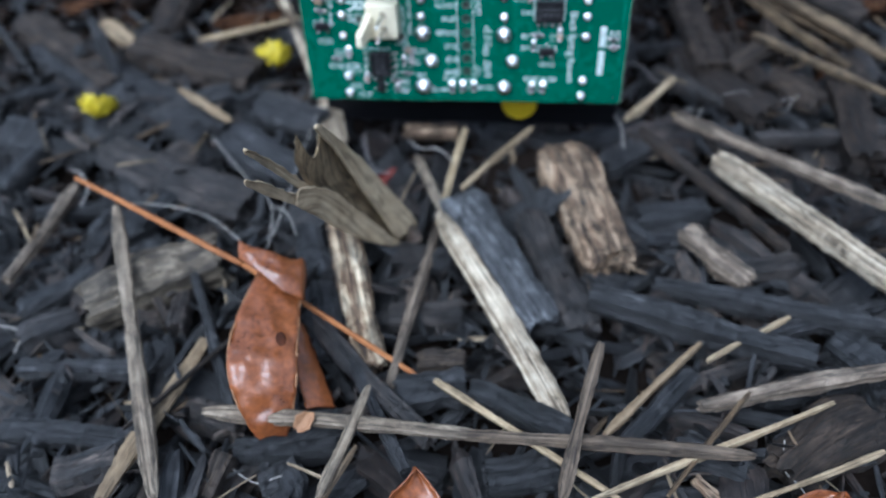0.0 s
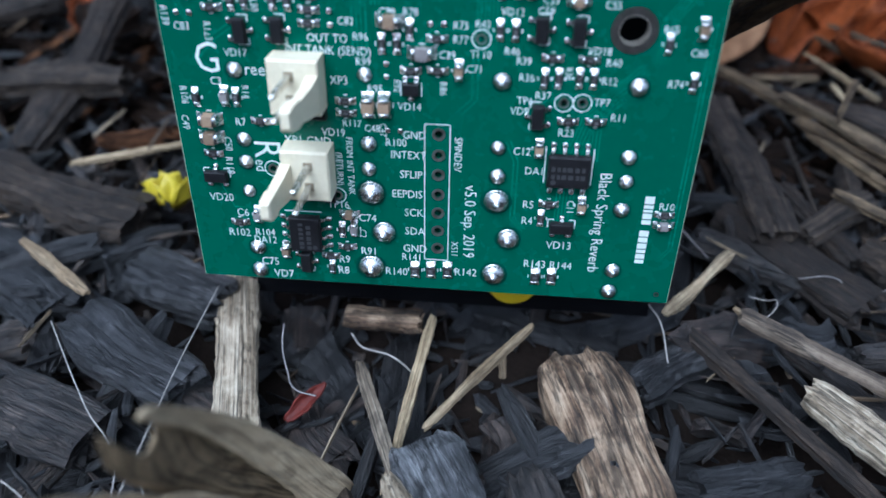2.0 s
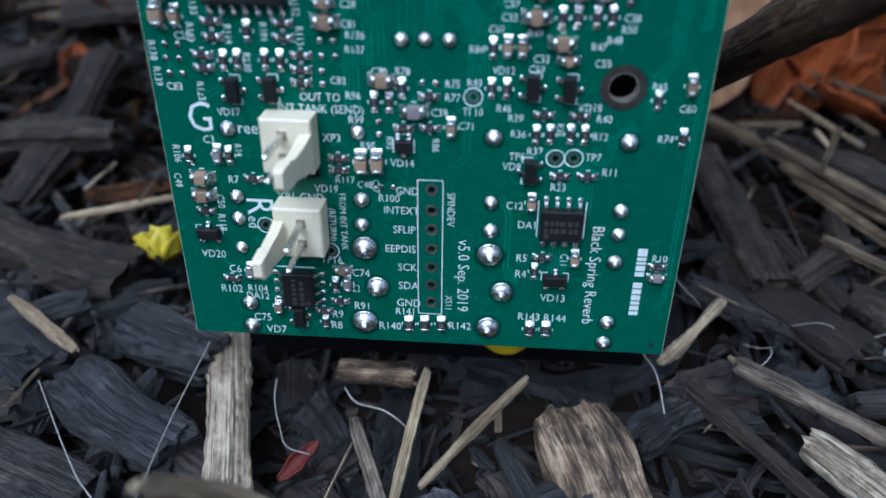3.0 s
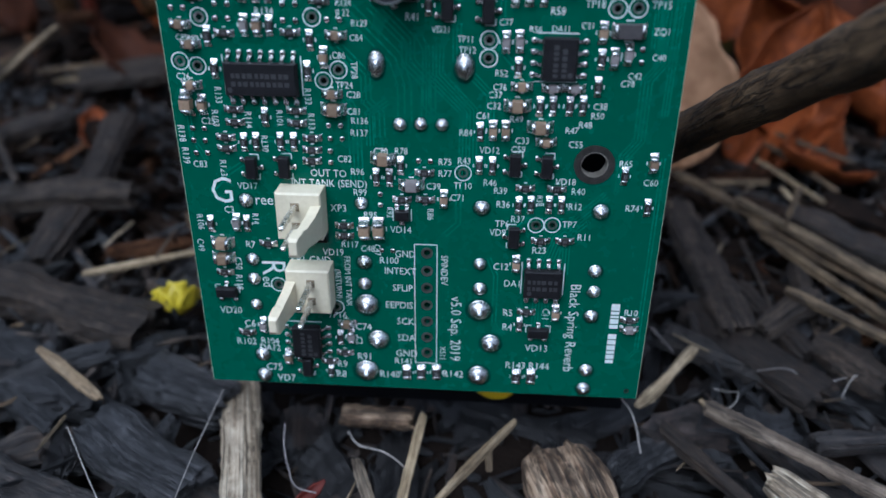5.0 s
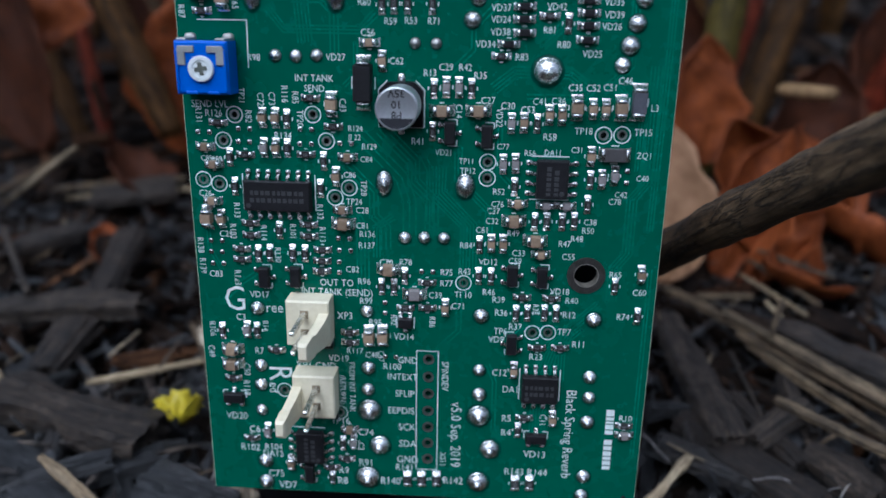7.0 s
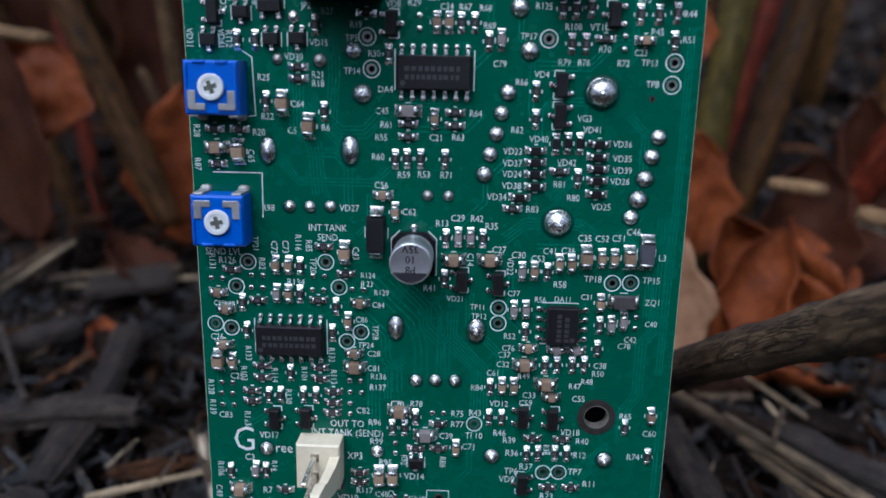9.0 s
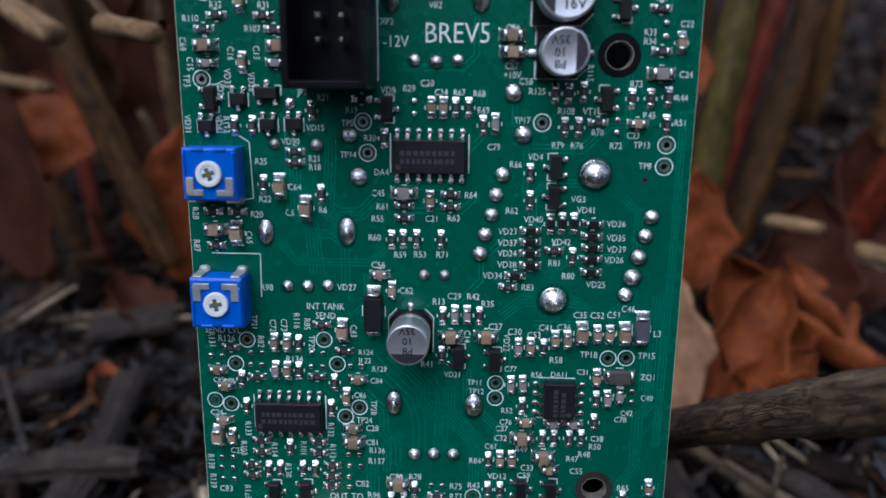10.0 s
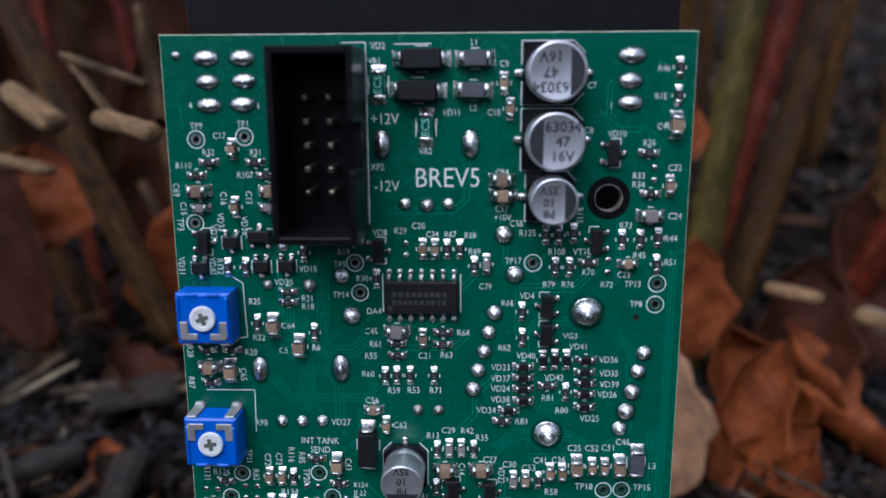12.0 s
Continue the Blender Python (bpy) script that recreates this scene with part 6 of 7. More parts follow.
piece("pale", (-3.4, -21.7, 5.0), (20.7, -63.7, 3.0), 4.2, 1.8, taper=0.75)
piece("straw", (-0.3, 4.3, 2.0), (-3.6, -24.0, 3.0), 1.8, 1.2)
piece("greytwig", (-3.6, -24.0, 3.0), (-7.7, -57.6, 2.0), 1.9, 1.5)
piece("straw", (0.2, -15.5, 4.0), (13.4, 1.3, 5.0), 1.5, 1.2)
piece("straw", (9.3, -1.4, 2.0), (9.8, -4.5, -0.0), 1.4, 1.0)
piece("silver", (-1.4, -15.9, 2.0), (16.7, -44.9, 1.0), 9.2, 6.0)
piece("char", (12.7, -17.8, 0.0), (23.8, -44.3, -1.0), 7.5, 5.0)
piece("tan", (18.4, -0.3, 1.0), (28.6, -32.0, 1.0), 11.0, 7.0)
piece("pale", (48.0, -5.2, 4.0), (74.4, -36.4, 5.0), 4.9, 4.0)
piece("greytwig", (41.2, 5.6, 5.0), (77.9, -19.1, 6.0), 2.5, 2.2)
piece("twig", (34.1, 3.8, 3.0), (59.0, -26.0, 2.0), 2.3, 2.2)
piece("straw", (32.2, 7.1, 2.0), (42.9, 17.7, 5.0), 2.1, 1.6)
piece("char", (23.0, -39.2, 4.0), (58.6, -48.8, 3.0), 4.7, 5.0)
piece("char", (34.4, -34.0, 1.0), (72.6, -42.8, 3.0), 3.7, 4.0)
piece("char", (32.4, -19.9, 1.0), (46.6, -15.7, 1.0), 5.8, 5.0)
piece("char", (26.9, -5.1, 0.0), (38.3, 2.4, 1.0), 5.7, 4.0)
piece("grey", (40.4, -22.6, 3.0), (51.1, -33.8, 2.0), 4.1, 3.0)
piece("char", (49.4, -29.4, -0.0), (60.7, -28.3, 1.0), 4.9, 4.0)
piece("greytwig", (38.5, -58.7, 5.0), (71.1, -50.3, 6.0), 2.3, 2.4)
piece("straw", (22.4, -74.7, 6.0), (58.0, -57.3, 6.0), 1.3, 1.5)
piece("ash", (18.9, -75.8, 8.0), (24.2, -53.3, 13.0), 2.5, 1.6)
piece("straw", (25.1, -64.2, 4.0), (41.3, -46.3, 3.0), 1.5, 1.4)
piece("char", (27.8, -64.9, 3.0), (39.9, -51.4, 2.0), 3.4, 3.0)
piece("char", (34.3, -55.7, 2.0), (50.0, -48.2, 1.0), 2.6, 3.0)
piece("ash", (-34.5, -65.5, 7.0), (7.5, -66.9, 8.0), 2.8, 2.0)
piece("ash", (1.8, -66.9, 8.0), (45.4, -66.9, 7.0), 2.4, 2.0)
piece("straw", (-0.6, -57.0, 5.0), (27.2, -73.2, 4.0), 1.4, 1.4)
piece("darkbrown", (49.2, -67.6, 1.0), (65.9, -57.3, 2.0), 8.2, 6.0)
piece("straw", (43.6, -73.5, 7.0), (62.6, -65.0, 7.0), 1.1, 1.2)
piece("straw", (41.0, -51.1, 5.0), (55.1, -41.9, 5.0), 1.1, 1.1)
piece("oldstraw", (33.0, -73.2, 6.0), (46.6, -56.1, 6.0), 1.0, 1.2)
piece("char", (-7.4, -58.5, 2.0), (5.3, -56.1, 1.0), 6.7, 5.0)
piece("char", (4.9, -56.8, 3.0), (21.3, -64.1, 3.0), 4.4, 4.0)
piece("char", (-23.9, -44.7, 3.0), (0.5, -67.8, 5.0), 3.4, 3.0)
piece("char", (-14.2, -54.0, 4.0), (-2.6, -72.3, 5.0), 2.2, 3.0)
piece("ash", (-13.6, -78.2, 9.0), (-9.4, -60.0, 8.0), 1.8, 1.6)
piece("char", (-11.1, -41.8, -1.0), (3.6, -40.9, -1.0), 5.9, 4.0)
piece("darkbrown", (-4.4, -51.0, 0.0), (4.4, -50.5, 0.0), 3.7, 3.0)
piece("char", (-12.1, -27.9, -1.0), (-0.3, -30.0, -1.0), 6.3, 4.0)
piece("tan", (-14.0, 4.7, -0.0), (-1.5, 3.6, 1.0), 3.6, 3.0)
piece("darkbrown", (54.5, 23.6, 3.0), (66.6, 30.6, 6.0), 4.4, 3.0)
piece("oldstraw", (57.2, 56.4, 8.0), (87.4, 18.5, 8.0), 3.0, 2.4)
piece("oldstraw", (59.9, 30.7, 7.0), (86.0, 8.0, 7.0), 2.1, 1.8)
piece("darkbrown", (76.5, 20.7, 3.0), (77.1, -6.1, 3.0), 6.9, 6.0)
piece("darkbrown", (44.4, 32.6, 1.0), (62.7, 10.1, 1.0), 8.5, 5.0)
piece("darkbrown", (63.0, 23.6, 2.0), (72.9, 12.7, 2.0), 5.5, 4.0)
piece("char", (56.3, 0.9, 3.0), (85.5, 4.3, 3.0), 3.3, 3.0)
piece("char", (39.0, 25.6, 0.0), (56.0, 16.4, 0.0), 6.2, 4.0)
piece("darkbrown", (-116.8, 40.2, 2.0), (-80.7, 14.1, 2.0), 8.2, 5.0)
piece("char", (-101.8, -1.8, 2.0), (-89.0, -2.1, 1.0), 11.1, 5.0)
piece("char", (-94.4, -17.5, 1.0), (-89.3, -3.2, 2.0), 4.7, 4.0)
piece("greytwig", (-79.3, -41.9, 4.0), (-77.9, -16.1, 2.0), 2.4, 2.0)
piece("char", (-55.0, -13.2, 0.0), (-65.2, -29.5, 1.0), 6.7, 5.0)
piece("darkbrown", (-32.0, -77.4, 2.0), (-29.6, -69.9, 3.0), 3.3, 4.0)
piece("tan", (37.6, -68.4, 2.0), (42.1, -72.5, 2.0), 1.7, 2.0)
piece("char", (-56.0, -75.5, 1.0), (-45.0, -72.4, 2.0), 6.0, 6.0)
piece("char", (-24.5, -74.8, 1.0), (-18.3, -71.8, 1.0), 5.0, 6.0)
piece("char", (7.6, -70.3, 0.0), (19.8, -68.1, 1.0), 5.8, 6.0)
piece("char", (34.8, -63.9, 0.0), (46.1, -67.8, 1.0), 5.7, 6.0)
piece("char", (62.6, -42.5, -0.0), (68.6, -50.9, 1.0), 6.2, 6.0)
piece("char", (49.4, -44.6, 2.0), (72.5, -36.0, 1.0), 2.8, 3.0)
piece("darkbrown", (-94.9, 50.3, 6.0), (-63.3, 53.9, 6.0), 7.0, 5.0)
piece("darkbrown", (-76.7, 33.8, 2.0), (-77.5, 83.6, 8.0), 7.6, 4.0)
piece("oldstraw", (-127.5, 102.0, 6.0), (-115.4, 131.2, 9.0), 2.6, 1.6)
piece("oldstraw", (-116.0, 112.4, 4.0), (-78.3, 118.2, 6.0), 2.9, 1.8)
piece("oldstraw", (-52.9, 50.8, 4.0), (-43.5, 34.0, 6.0), 1.6, 1.4)
piece("darkbrown", (-110.8, 77.6, 3.0), (-93.3, 89.7, 5.0), 7.1, 4.0)
piece("darkbrown", (-103.8, 107.7, 4.0), (-78.1, 116.7, 4.0), 11.2, 5.0)
piece("twig", (-111.7, 82.9, 8.0), (-86.7, 50.8, 10.0), 1.5, 1.2)
piece("oldstraw", (48.2, 70.2, 5.0), (61.9, 50.2, 7.0), 2.6, 2.0)
piece("oldstraw", (59.1, 51.4, 6.0), (81.2, 27.3, 6.0), 2.5, 2.4)
piece("oldstraw", (60.8, 49.0, 5.0), (79.1, 22.2, 5.0), 2.1, 2.0)
piece("oldstraw", (54.9, 66.7, 5.0), (67.8, 66.8, 5.0), 1.7, 1.4)
piece("darkbrown", (66.1, 55.1, 5.0), (86.9, 38.1, 4.0), 7.8, 6.0)
piece("darkbrown", (47.9, 60.9, 3.0), (50.3, 21.1, 3.0), 6.5, 5.0)
piece("oldstraw", (63.3, 44.4, 10.0), (65.6, 49.1, 16.0), 1.3, 1.2)
piece("pale", (95.5, 144.2, 22.0), (107.8, 136.2, 22.0), 5.7, 5.0)
piece("pale", (114.5, 129.6, 22.0), (125.4, 118.8, 22.0), 6.3, 5.0)
piece("oldstraw", (70.4, 81.5, 6.0), (80.5, 62.4, 6.0), 1.6, 1.3)
piece("straw", (67.1, 76.3, 5.0), (79.7, 55.2, 5.0), 1.3, 1.2)
piece("oldstraw", (72.3, 82.7, 8.0), (85.9, 70.5, 8.0), 1.3, 1.2)
piece("straw", (70.5, 66.7, 4.0), (72.3, 56.1, 4.0), 1.0, 1.0)
piece("twig", (66.2, 43.3, 3.0), (66.1, 26.3, 2.0), 3.1, 3.0)
piece("straw", (41.5, 7.8, 4.0), (45.8, 3.5, 3.0), 1.0, 1.0)
piece("darkbrown", (54.3, 37.3, 2.0), (62.2, 19.1, 1.0), 4.0, 4.0)
piece("twig", (57.7, 48.5, 4.0), (58.5, 27.6, 3.0), 0.8, 0.8)
piece("straw", (-137, 116, -5), (-97, 99, 23), 1.9, 1.7)
piece("straw", (-113, 113, 1), (-73, 116, 4), 1.8, 1.7)
# the branch that leans past the board's edge
piece("branch", (33.0, 42.0, 25.0), (53.0, -20.0, 84.0), 7.0, 6.6, 0.01, 0, 0.1)
limb = [ob for ob in bpy.data.objects if ob.name == "branch"][0]
for k, (at, off, size) in enumerate(((0.66, 3.2, 5.0), (0.54, 3.3, 3.5), (0.76, 3.0, 4.0))):
    # thin flakes of bark that peel off its upper side
    low = Vector((33.0, 42.0, 25.0)).lerp(Vector((53.0, -20.0, 84.0)), at) + Vector((0, 0, off))
    fv, ff, fg = sliver(random.Random(k), low / 1000, (low + Vector((0.25, -0.72, 0.78)) * size) / 1000, 0.0012, 0.0005, 7, 8, 0.2, 0.4, 0.06, 0.5)
    flake = part("bark_flake", link_mesh("bark_flake", [p - limb.location for p in fv], ff, [STUBWOOD], grain=fg), limb, label="pale peeling flake of bark")
# upright stems and broken stalks behind the board
piece("green", (67, 130, -12), (90, 179, 134), 10.4, 9.6)
piece("red", (70, 143, -7), (106, 188, 129), 10.2, 9.3)
piece("olive", (78, 143, -29), (127, 203, 133), 11.0, 10.1)
piece("red", (110, 153, -17), (144, 135, 96), 11.4, 10.5)
piece("red", (133, 188, -6), (159, 196, 84), 4.8, 4.5)
piece("olive", (138, 166, -11), (141, 191, 116), 6.3, 5.8)
piece("olive", (-78, 114, 20), (-137, 157, 142), 8.6, 7.9)
piece("cane", (-81, 143, 26), (-87, 151, 106), 4.8, 4.4)
piece("red", (-91, 156, 10), (-106, 177, 131), 3.9, 3.5)
piece("red", (-124, 164, -16), (-148, 207, 138), 5.0, 4.6)
piece("cane", (-83, 134, 44), (-91, 140, 58), 2.9, 2.7)
piece("olive", (-138, 174, -7), (-185, 208, 127), 8.1, 7.4)
piece("oldstraw", (-112, 141, 27), (-111, 141, 14), 2.1, 2.0)
piece("stub", (-104, 110, 91), (-87, 98, 86), 6.5, 5.9)
piece("stub", (-71, 85, 91), (-54, 73, 91), 4.2, 3.8)
piece("cane", (-84, 100, 101), (-61, 88, 97), 2.1, 1.9)
piece("cane", (-83, 100, 101), (-68, 88, 88), 2.1, 1.9)
piece("stub", (-122, 120, 72), (-97, 108, 72), 3.6, 3.2)
piece("stub", (84, 120, 35), (93, 108, 38), 4.3, 3.8)
piece("stub", (109, 120, 27), (121, 108, 28), 5.2, 4.7)
# far stems added at random, reaching above the view, to shade the background
piece("olive", (43, 410, -8), (44, 452, 319), 7.2, 7.2)
piece("red", (-315, 254, -8), (-320, 236, 270), 6.2, 6.2)
piece("cane", (125, 276, -8), (134, 258, 281), 8.7, 8.7)
piece("olive", (-202, 319, -8), (-183, 330, 237), 7.1, 7.1)
piece("olive", (38, 432, -8), (10, 439, 323), 7.2, 7.2)
piece("red", (400, 398, -8), (434, 405, 230), 9.6, 9.6)
piece("cane", (129, 363, -8), (101, 371, 272), 7.4, 7.4)
piece("olive", (-194, 280, -8), (-158, 301, 251), 7.8, 7.8)
piece("olive", (-186, 331, -8), (-216, 347, 230), 6.8, 6.8)
piece("red", (-14, 302, -8), (11, 331, 296), 8.8, 8.8)
piece("cane", (-106, 397, -8), (-99, 400, 269), 7.4, 7.4)
piece("olive", (-368, 265, -8), (-395, 294, 292), 9.9, 9.9)
piece("olive", (188, 337, -8), (145, 322, 242), 8.4, 8.4)
piece("red", (-292, 221, -8), (-287, 214, 325), 6.5, 6.5)
piece("cane", (153, 358, -8), (129, 403, 312), 8.8, 8.8)
piece("olive", (190, 339, -8), (215, 365, 321), 9.4, 9.4)
piece("olive", (112, 303, -8), (82, 297, 300), 8.2, 8.2)
piece("red", (239, 491, -8), (244, 478, 274), 9.4, 9.4)
piece("cane", (359, 434, -8), (355, 429, 239), 7.9, 7.9)
piece("olive", (-358, 467, -8), (-394, 476, 225), 8.6, 8.6)
piece("olive", (-244, 417, -8), (-246, 416, 292), 8.6, 8.6)
piece("red", (383, 325, -8), (339, 311, 326), 6.3, 6.3)
piece("cane", (34, 450, -8), (10, 478, 319), 6.7, 6.7)
piece("olive", (-134, 210, -8), (-155, 242, 237), 9.5, 9.5)
piece("olive", (164, 451, -8), (150, 482, 235), 8.9, 8.9)
piece("red", (-156, 320, -8), (-191, 362, 308), 9.5, 9.5)

# dead leaves heaped behind the board
leaf("rust-brown dead leaf standing behind the board", (-78, 128, 8), 0.050, 0.036, LEAFORANGE, (80, 4, 6), 0.35, 0.35)
leaf("pale tan dead leaf leaning beside the board", (50, 78, 0), 0.042, 0.030, LEAFPALE, (62, -12, -14), 0.4, 0.5)
leaf("curled orange-brown dead leaf among stems", (66, 84, -2), 0.042, 0.024, LEAFORANGE, (55, 12, -24), 0.8, 0.9)
leaf("curled orange-brown dead leaf among stems", (84, 92, -4), 0.046, 0.030, LEAFORANGE, (58, -20, 12), 1.0, 0.9)
leaf("curled orange-brown dead leaf among stems", (104, 96, -2), 0.042, 0.030, LEAFORANGE, (40, 20, 50), 0.9, 0.8)
leaf("curled orange-brown dead leaf among stems", (66, 80, -3), 0.032, 0.020, LEAFORANGE, (30, 15, -60), 1.0, 0.9)
leaf("curled orange-brown dead leaf among stems", (66, 118, 14), 0.036, 0.024, LEAFORANGE, (75, 0, 15), 0.6, 0.6)
leaf("dark brown dead leaf among stems", (92, 112, 0), 0.048, 0.034, LEAFDARK, (60, 5, -10), 0.9, 0.8)
leaf("curled orange-brown dead leaf among stems", (112, 92, -4), 0.040, 0.028, LEAFORANGE, (25, 25, 70), 0.9, 0.8)
leaf("curled orange-brown dead leaf among stems", (92, 84, -4), 0.034, 0.022, LEAFORANGE, (25, -20, 110), 0.9, 0.9)
leaf("dark brown dead leaf among stems", (120, 130, 0), 0.060, 0.040, LEAFDARK, (60, 10, 20), 0.8, 0.7)
leaf("dark brown dead leaf among stems", (72, 150, 0), 0.060, 0.036, LEAFDARK, (65, -10, 0), 0.7, 0.7)
leaf("curled orange-brown dead leaf among stems", (68, 152, 60), 0.018, 0.012, LEAFORANGE, (70, 10, 20), 0.7, 0.7)
leaf("dark brown dead leaf among stems", (-128, 138, 36), 0.034, 0.040, LEAFORANGE, (65, 12, 20), 0.6, 0.6)
leaf("dark brown dead leaf among stems", (-122, 124, 10), 0.070, 0.036, LEAFDARK, (80, -10, -10), 0.5, 0.6)
leaf("dark brown dead leaf among stems", (-86, 150, 20), 0.080, 0.040, LEAFDARK, (80, 0, 10), 0.5, 0.6)
leaf("dark brown dead leaf among stems", (-56, 125, 30), 0.070, 0.036, LEAFDARK, (82, 5, -5), 0.5, 0.6)
leaf("dark brown dead leaf among stems", (-165, 200, 20), 0.090, 0.050, LEAFDARK, (80, 8, 10), 0.6, 0.6)
leaf("dark brown dead leaf among stems", (-110, 215, 40), 0.090, 0.050, LEAFDARK, (82, -8, -8), 0.6, 0.6)
leaf("dark brown dead leaf among stems", (-205, 230, 50), 0.100, 0.060, LEAFDARK, (78, 12, 14), 0.6, 0.6)
leaf("dark brown dead leaf among stems", (-150, 240, 70), 0.090, 0.060, LEAFDARK, (84, 4, 0), 0.6, 0.6)
leaf("dark brown dead leaf among stems", (-84, 112, -4), 0.030, 0.022, LEAFDARK, (30, 10, 60), 0.8, 0.8)
leaf("curled rust scrap of leaf on mulch", (-84, 78, -1), 0.016, 0.010, LEAFORANGE, (20, 10, 30), 0.8, 0.8)
leaf("curled orange-brown dead leaf behind the board", (-20, 120, 2), 0.060, 0.036, LEAFORANGE, (60, 10, 15), 0.7, 0.7)


# the olive husk that juts up from the mulch
husk = tagged(new("dry_husk"), "split olive-brown dry seed husk jutting up from mulch", "husk")
patch("back_shell", husk, [((-19.6, -37.8, 37.8), (-17.8, -33.5, 34.9)), ((-21.1, -37.2, 30.3), (-16.6, -29.1, 27.4)), ((-20.2, -33.7, 20.2), (-15.1, -25.9, 18.4)), ((-16.4, -28.5, 9.1), (-11.9, -22.8, 6.4)), ((-11.3, -24.4, -2.4), (-9.5, -22.0, -2.0))], HUSKIN, -5.0, 0.8, seed=11)
patch("side_shell", husk, [((-17.4, -36.4, 37.2), (-16.4, -33.1, 33.2)), ((-16.6, -32.1, 28.7), (-14.4, -27.9, 23.9)), ((-15.1, -28.7, 17.6), (-11.6, -24.0, 12.5)), ((-13.2, -26.8, 9.2), (-7.9, -21.5, 1.4)), ((-10.8, -25.8, 0.1), (-8.3, -23.0, -1.5))], HUSK, 1.6, 0.5, seed=12)
patch("front_flap", husk, [((-19.8, -39.6, 28.3), (-21.3, -40.9, 26.2)), ((-17.6, -35.4, 23.8), (-19.8, -37.7, 20.0)), ((-14.8, -31.1, 14.1), (-17.2, -34.0, 12.0)), ((-11.7, -28.2, 5.2), (-13.8, -30.4, 5.0)), ((-10.1, -27.3, 1.1), (-10.8, -27.6, 0.7))], HUSK, 1.2, 0.4, seed=13)
patch("prong", husk, [((-21.9, -48.9, 44.7), (-22.0, -48.7, 44.1)), ((-21.5, -44.1, 38.5), (-22.1, -44.7, 37.9)), ((-20.6, -38.6, 29.4), (-21.2, -39.5, 28.8)), ((-19.4, -35.4, 23.0), (-20.2, -36.6, 22.6))], HUSK, 0.3, 0.2, seed=14)
patch("prong", husk, [((-23.3, -48.8, 39.1), (-23.6, -48.6, 38.2)), ((-22.5, -45.6, 35.7), (-23.2, -45.5, 33.3)), ((-21.5, -41.3, 29.2), (-22.1, -41.8, 27.7)), ((-20.2, -38.4, 25.5), (-21.1, -39.5, 24.2))], HUSK, 0.3, 0.2, seed=15)

# the folded rust-brown leaf before the board
bent = tagged(new("curled_leaf"), "glossy rust-brown curled leaf lying on mulch", "leaf")
patch("blade", bent, [((-29.9, -42.7, 12.0), (-23.6, -43.8, 9.0)), ((-30.7, -51.8, 13.0), (-21.8, -50.9, 11.0)), ((-30.0, -60.0, 13.5), (-20.5, -58.4, 11.0)), ((-28.7, -64.2, 11.5), (-20.2, -62.1, 9.0)), ((-26.4, -67.6, 7.0), (-20.8, -65.5, 6.0)), ((-25.1, -68.4, 5.0), (-21.6, -67.1, 4.0))], LEAFBROWN, 0.7, 0.9, seed=2)
patch("folded_tip", bent, [((-33.4, -39.6, 15.5), (-32.9, -42.5, 15.0)), ((-29.0, -41.0, 15.0), (-29.3, -44.8, 14.5)), ((-24.7, -40.9, 13.5), (-25.4, -46.9, 13.0)), ((-23.3, -39.8, 11.5), (-22.3, -47.1, 11.0)), ((-22.9, -41.7, 9.0), (-22.4, -45.6, 9.0))], LEAFBROWN, 0.6, 0.8, seed=4)
patch("under_blade", bent, [((-23.8, -48.9, 6.0), (-23.1, -48.5, 5.0)), ((-22.1, -56.5, 5.5), (-19.7, -54.1, 3.0)), ((-19.5, -62.9, 4.0), (-15.8, -61.0, 1.5))], LEAFBROWN, 0.6, 0.5, seed=6)
part("dark_spot", Shape().pillow(0, 0, 0, 1.5, 2.6, 0.18, 0, hard=0.9).mesh("dark_spot", [LEAFDARK], True), bent, pose(-0.02228, -0.05722, 0.01500, 0, 0, 25), "dark brown spot on the leaf")
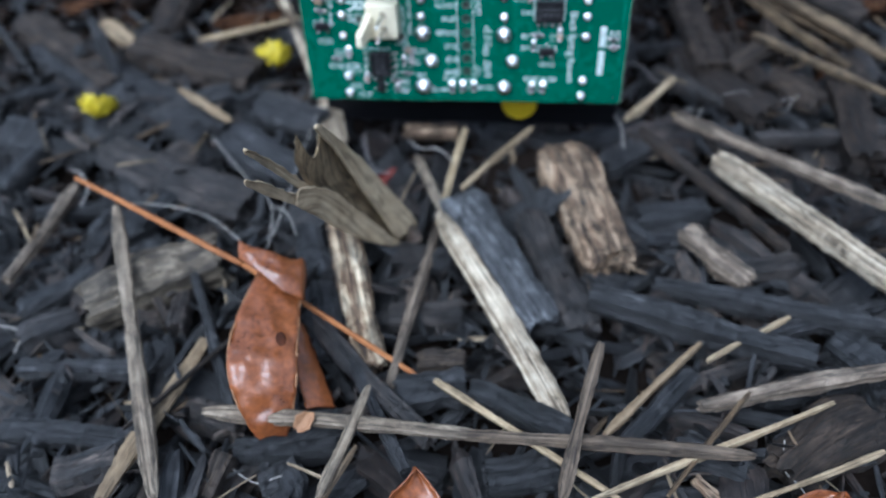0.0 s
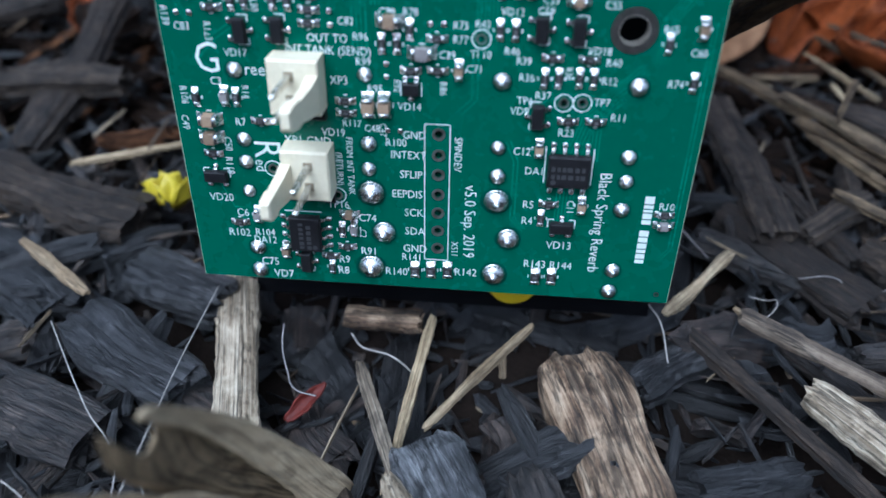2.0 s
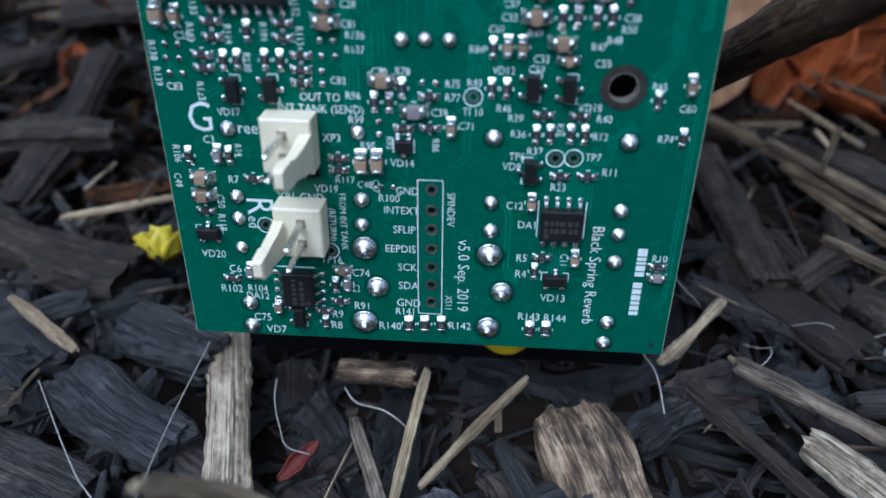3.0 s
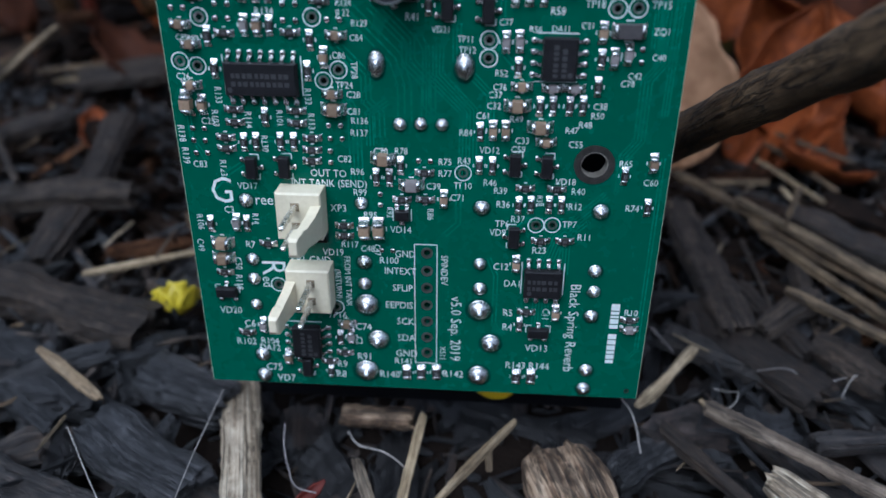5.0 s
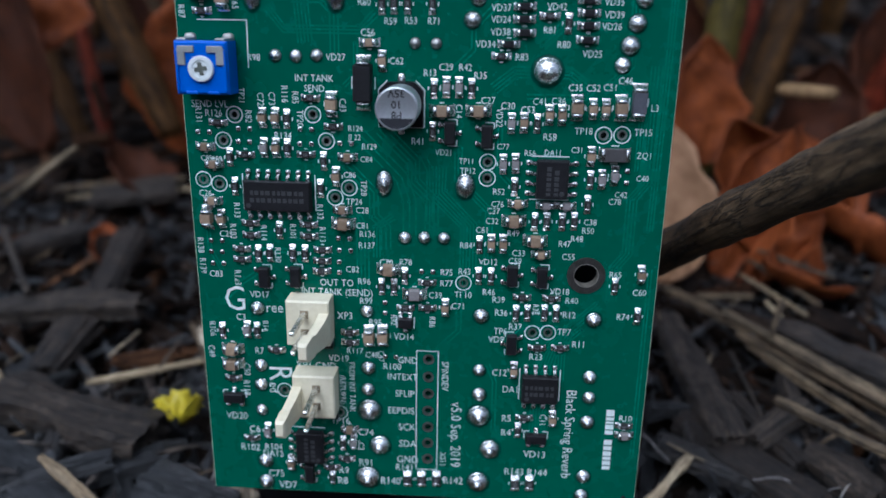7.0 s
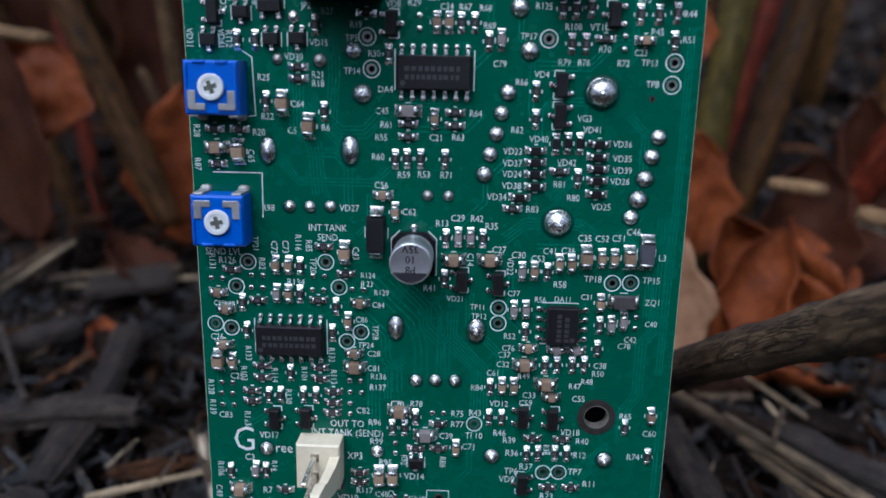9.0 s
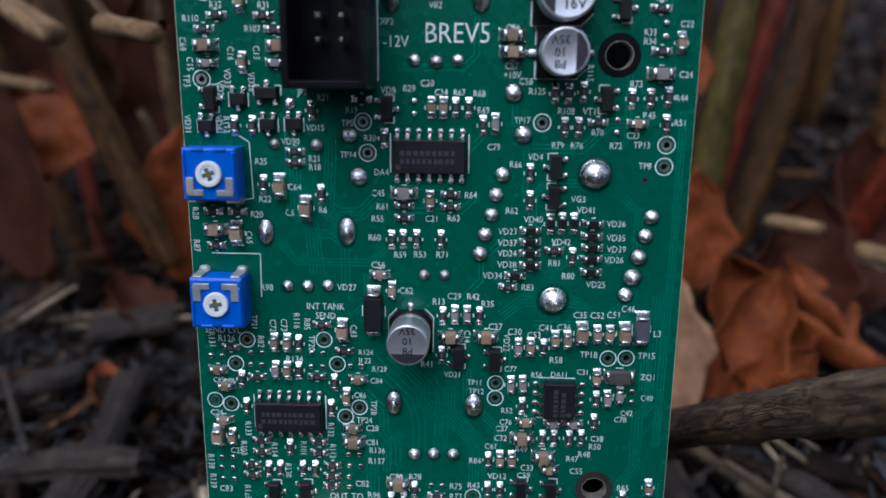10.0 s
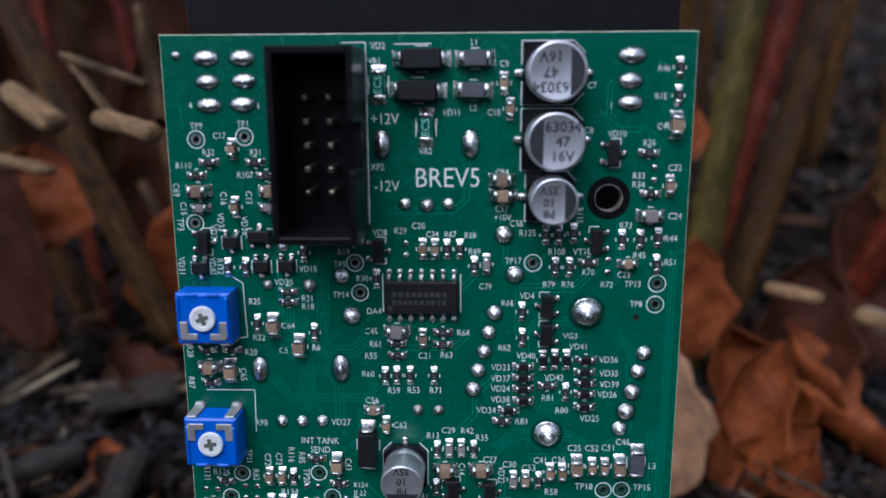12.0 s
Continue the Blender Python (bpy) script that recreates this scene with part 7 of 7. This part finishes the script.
# worn pale rims of the blade
fibre([(-29.9, -42.7, 12.1), (-30.7, -51.8, 13.1), (-30.0, -60.0, 13.6), (-28.7, -64.2, 11.6), (-26.4, -67.6, 7.1)], 0.16, LEAFPALE, "pale_rim", "pale ragged leaf edge", "").parent = bent
fibre([(-23.6, -43.8, 9.1), (-21.8, -50.9, 11.1), (-20.5, -58.4, 11.1), (-20.2, -62.1, 9.1), (-20.8, -65.5, 6.1)], 0.16, LEAFPALE, "pale_rim", "pale ragged leaf edge", "").parent = bent
leaf("torn orange-brown leaf scrap on mulch", (-2.0, -87.0, 1.0), 0.017, 0.014, LEAFBROWN, (35, 20, 10), 0.5, 0.9, wave=0.5)
leaf("torn orange-brown leaf scrap on mulch", (46.0, -90.0, 2.0), 0.022, 0.020, LEAFBROWN, (15, -10, -30), 0.5, 0.7)
leaf("small shrivelled red leaf scrap on mulch", (-17.6, -14.0, 1.0), 0.007, 0.0022, BUD, (15, 20, -35), 0.5, 0.7)
leaf("small ochre leaf scrap on mulch", (-19.0, -68.0, 8.0), 0.0035, 0.0028, LEAFPALE, (20, 20, -35), 0.5, 0.7)

petal((-46.0, 23.5, 2.2), 5.4, (-75, 10, 20))
petal((-80.0, 2.5, 4.0), 5.4, (-30, 50, 60))

fibre([(-51.6, -4.5, 6), (-39.4, -18.8, 8), (-33.5, -25, 8), (-33, -32.1, 5)], 0.08, ROOT)
fibre([(-33.5, -25, 8), (-30, -27, 8.5), (-28, -30, 6)], 0.09, ROOT)
fibre([(-62, -24, 6), (-58.3, -25.4, 8), (-43.7, -29.1, 9), (-37.1, -33.3, 8)], 0.08, ROOT)
fibre([(-31.8, 5.3, 4), (-30.9, -11.3, 8), (-29.2, -24.3, 12), (-31, -33, 9)], 0.08, ROOT)
fibre([(30, 8, 3), (31, 4, 4), (31.5, -2, 3)], 0.12, ROOT)
fibre([(-53.7, 75, 92.3), (-55, 76, 91.5), (-57, 78, 91)], 1.3, BUD, "bud", "small red bud on a broken stalk", "bud")
rr = random.Random(5)
for k in range(16):
    x, y = rr.uniform(-75, 75), rr.uniform(-75, 20)
    an, bend = rr.uniform(0, 6.3), rr.uniform(-0.9, 0.9)
    step = rr.uniform(2, 4.5)
    pts = []
    for q in range(5):
        pts.append((x, y, rr.uniform(0.5, 4.5)))
        x, y, an = x + step * math.cos(an), y + step * math.sin(an), an + bend + rr.uniform(-0.5, 0.5)
    fibre(pts, rr.uniform(0.06, 0.14), ROOT if k % 3 else GREYCER, label="hair-thin root fibre lying on mulch")
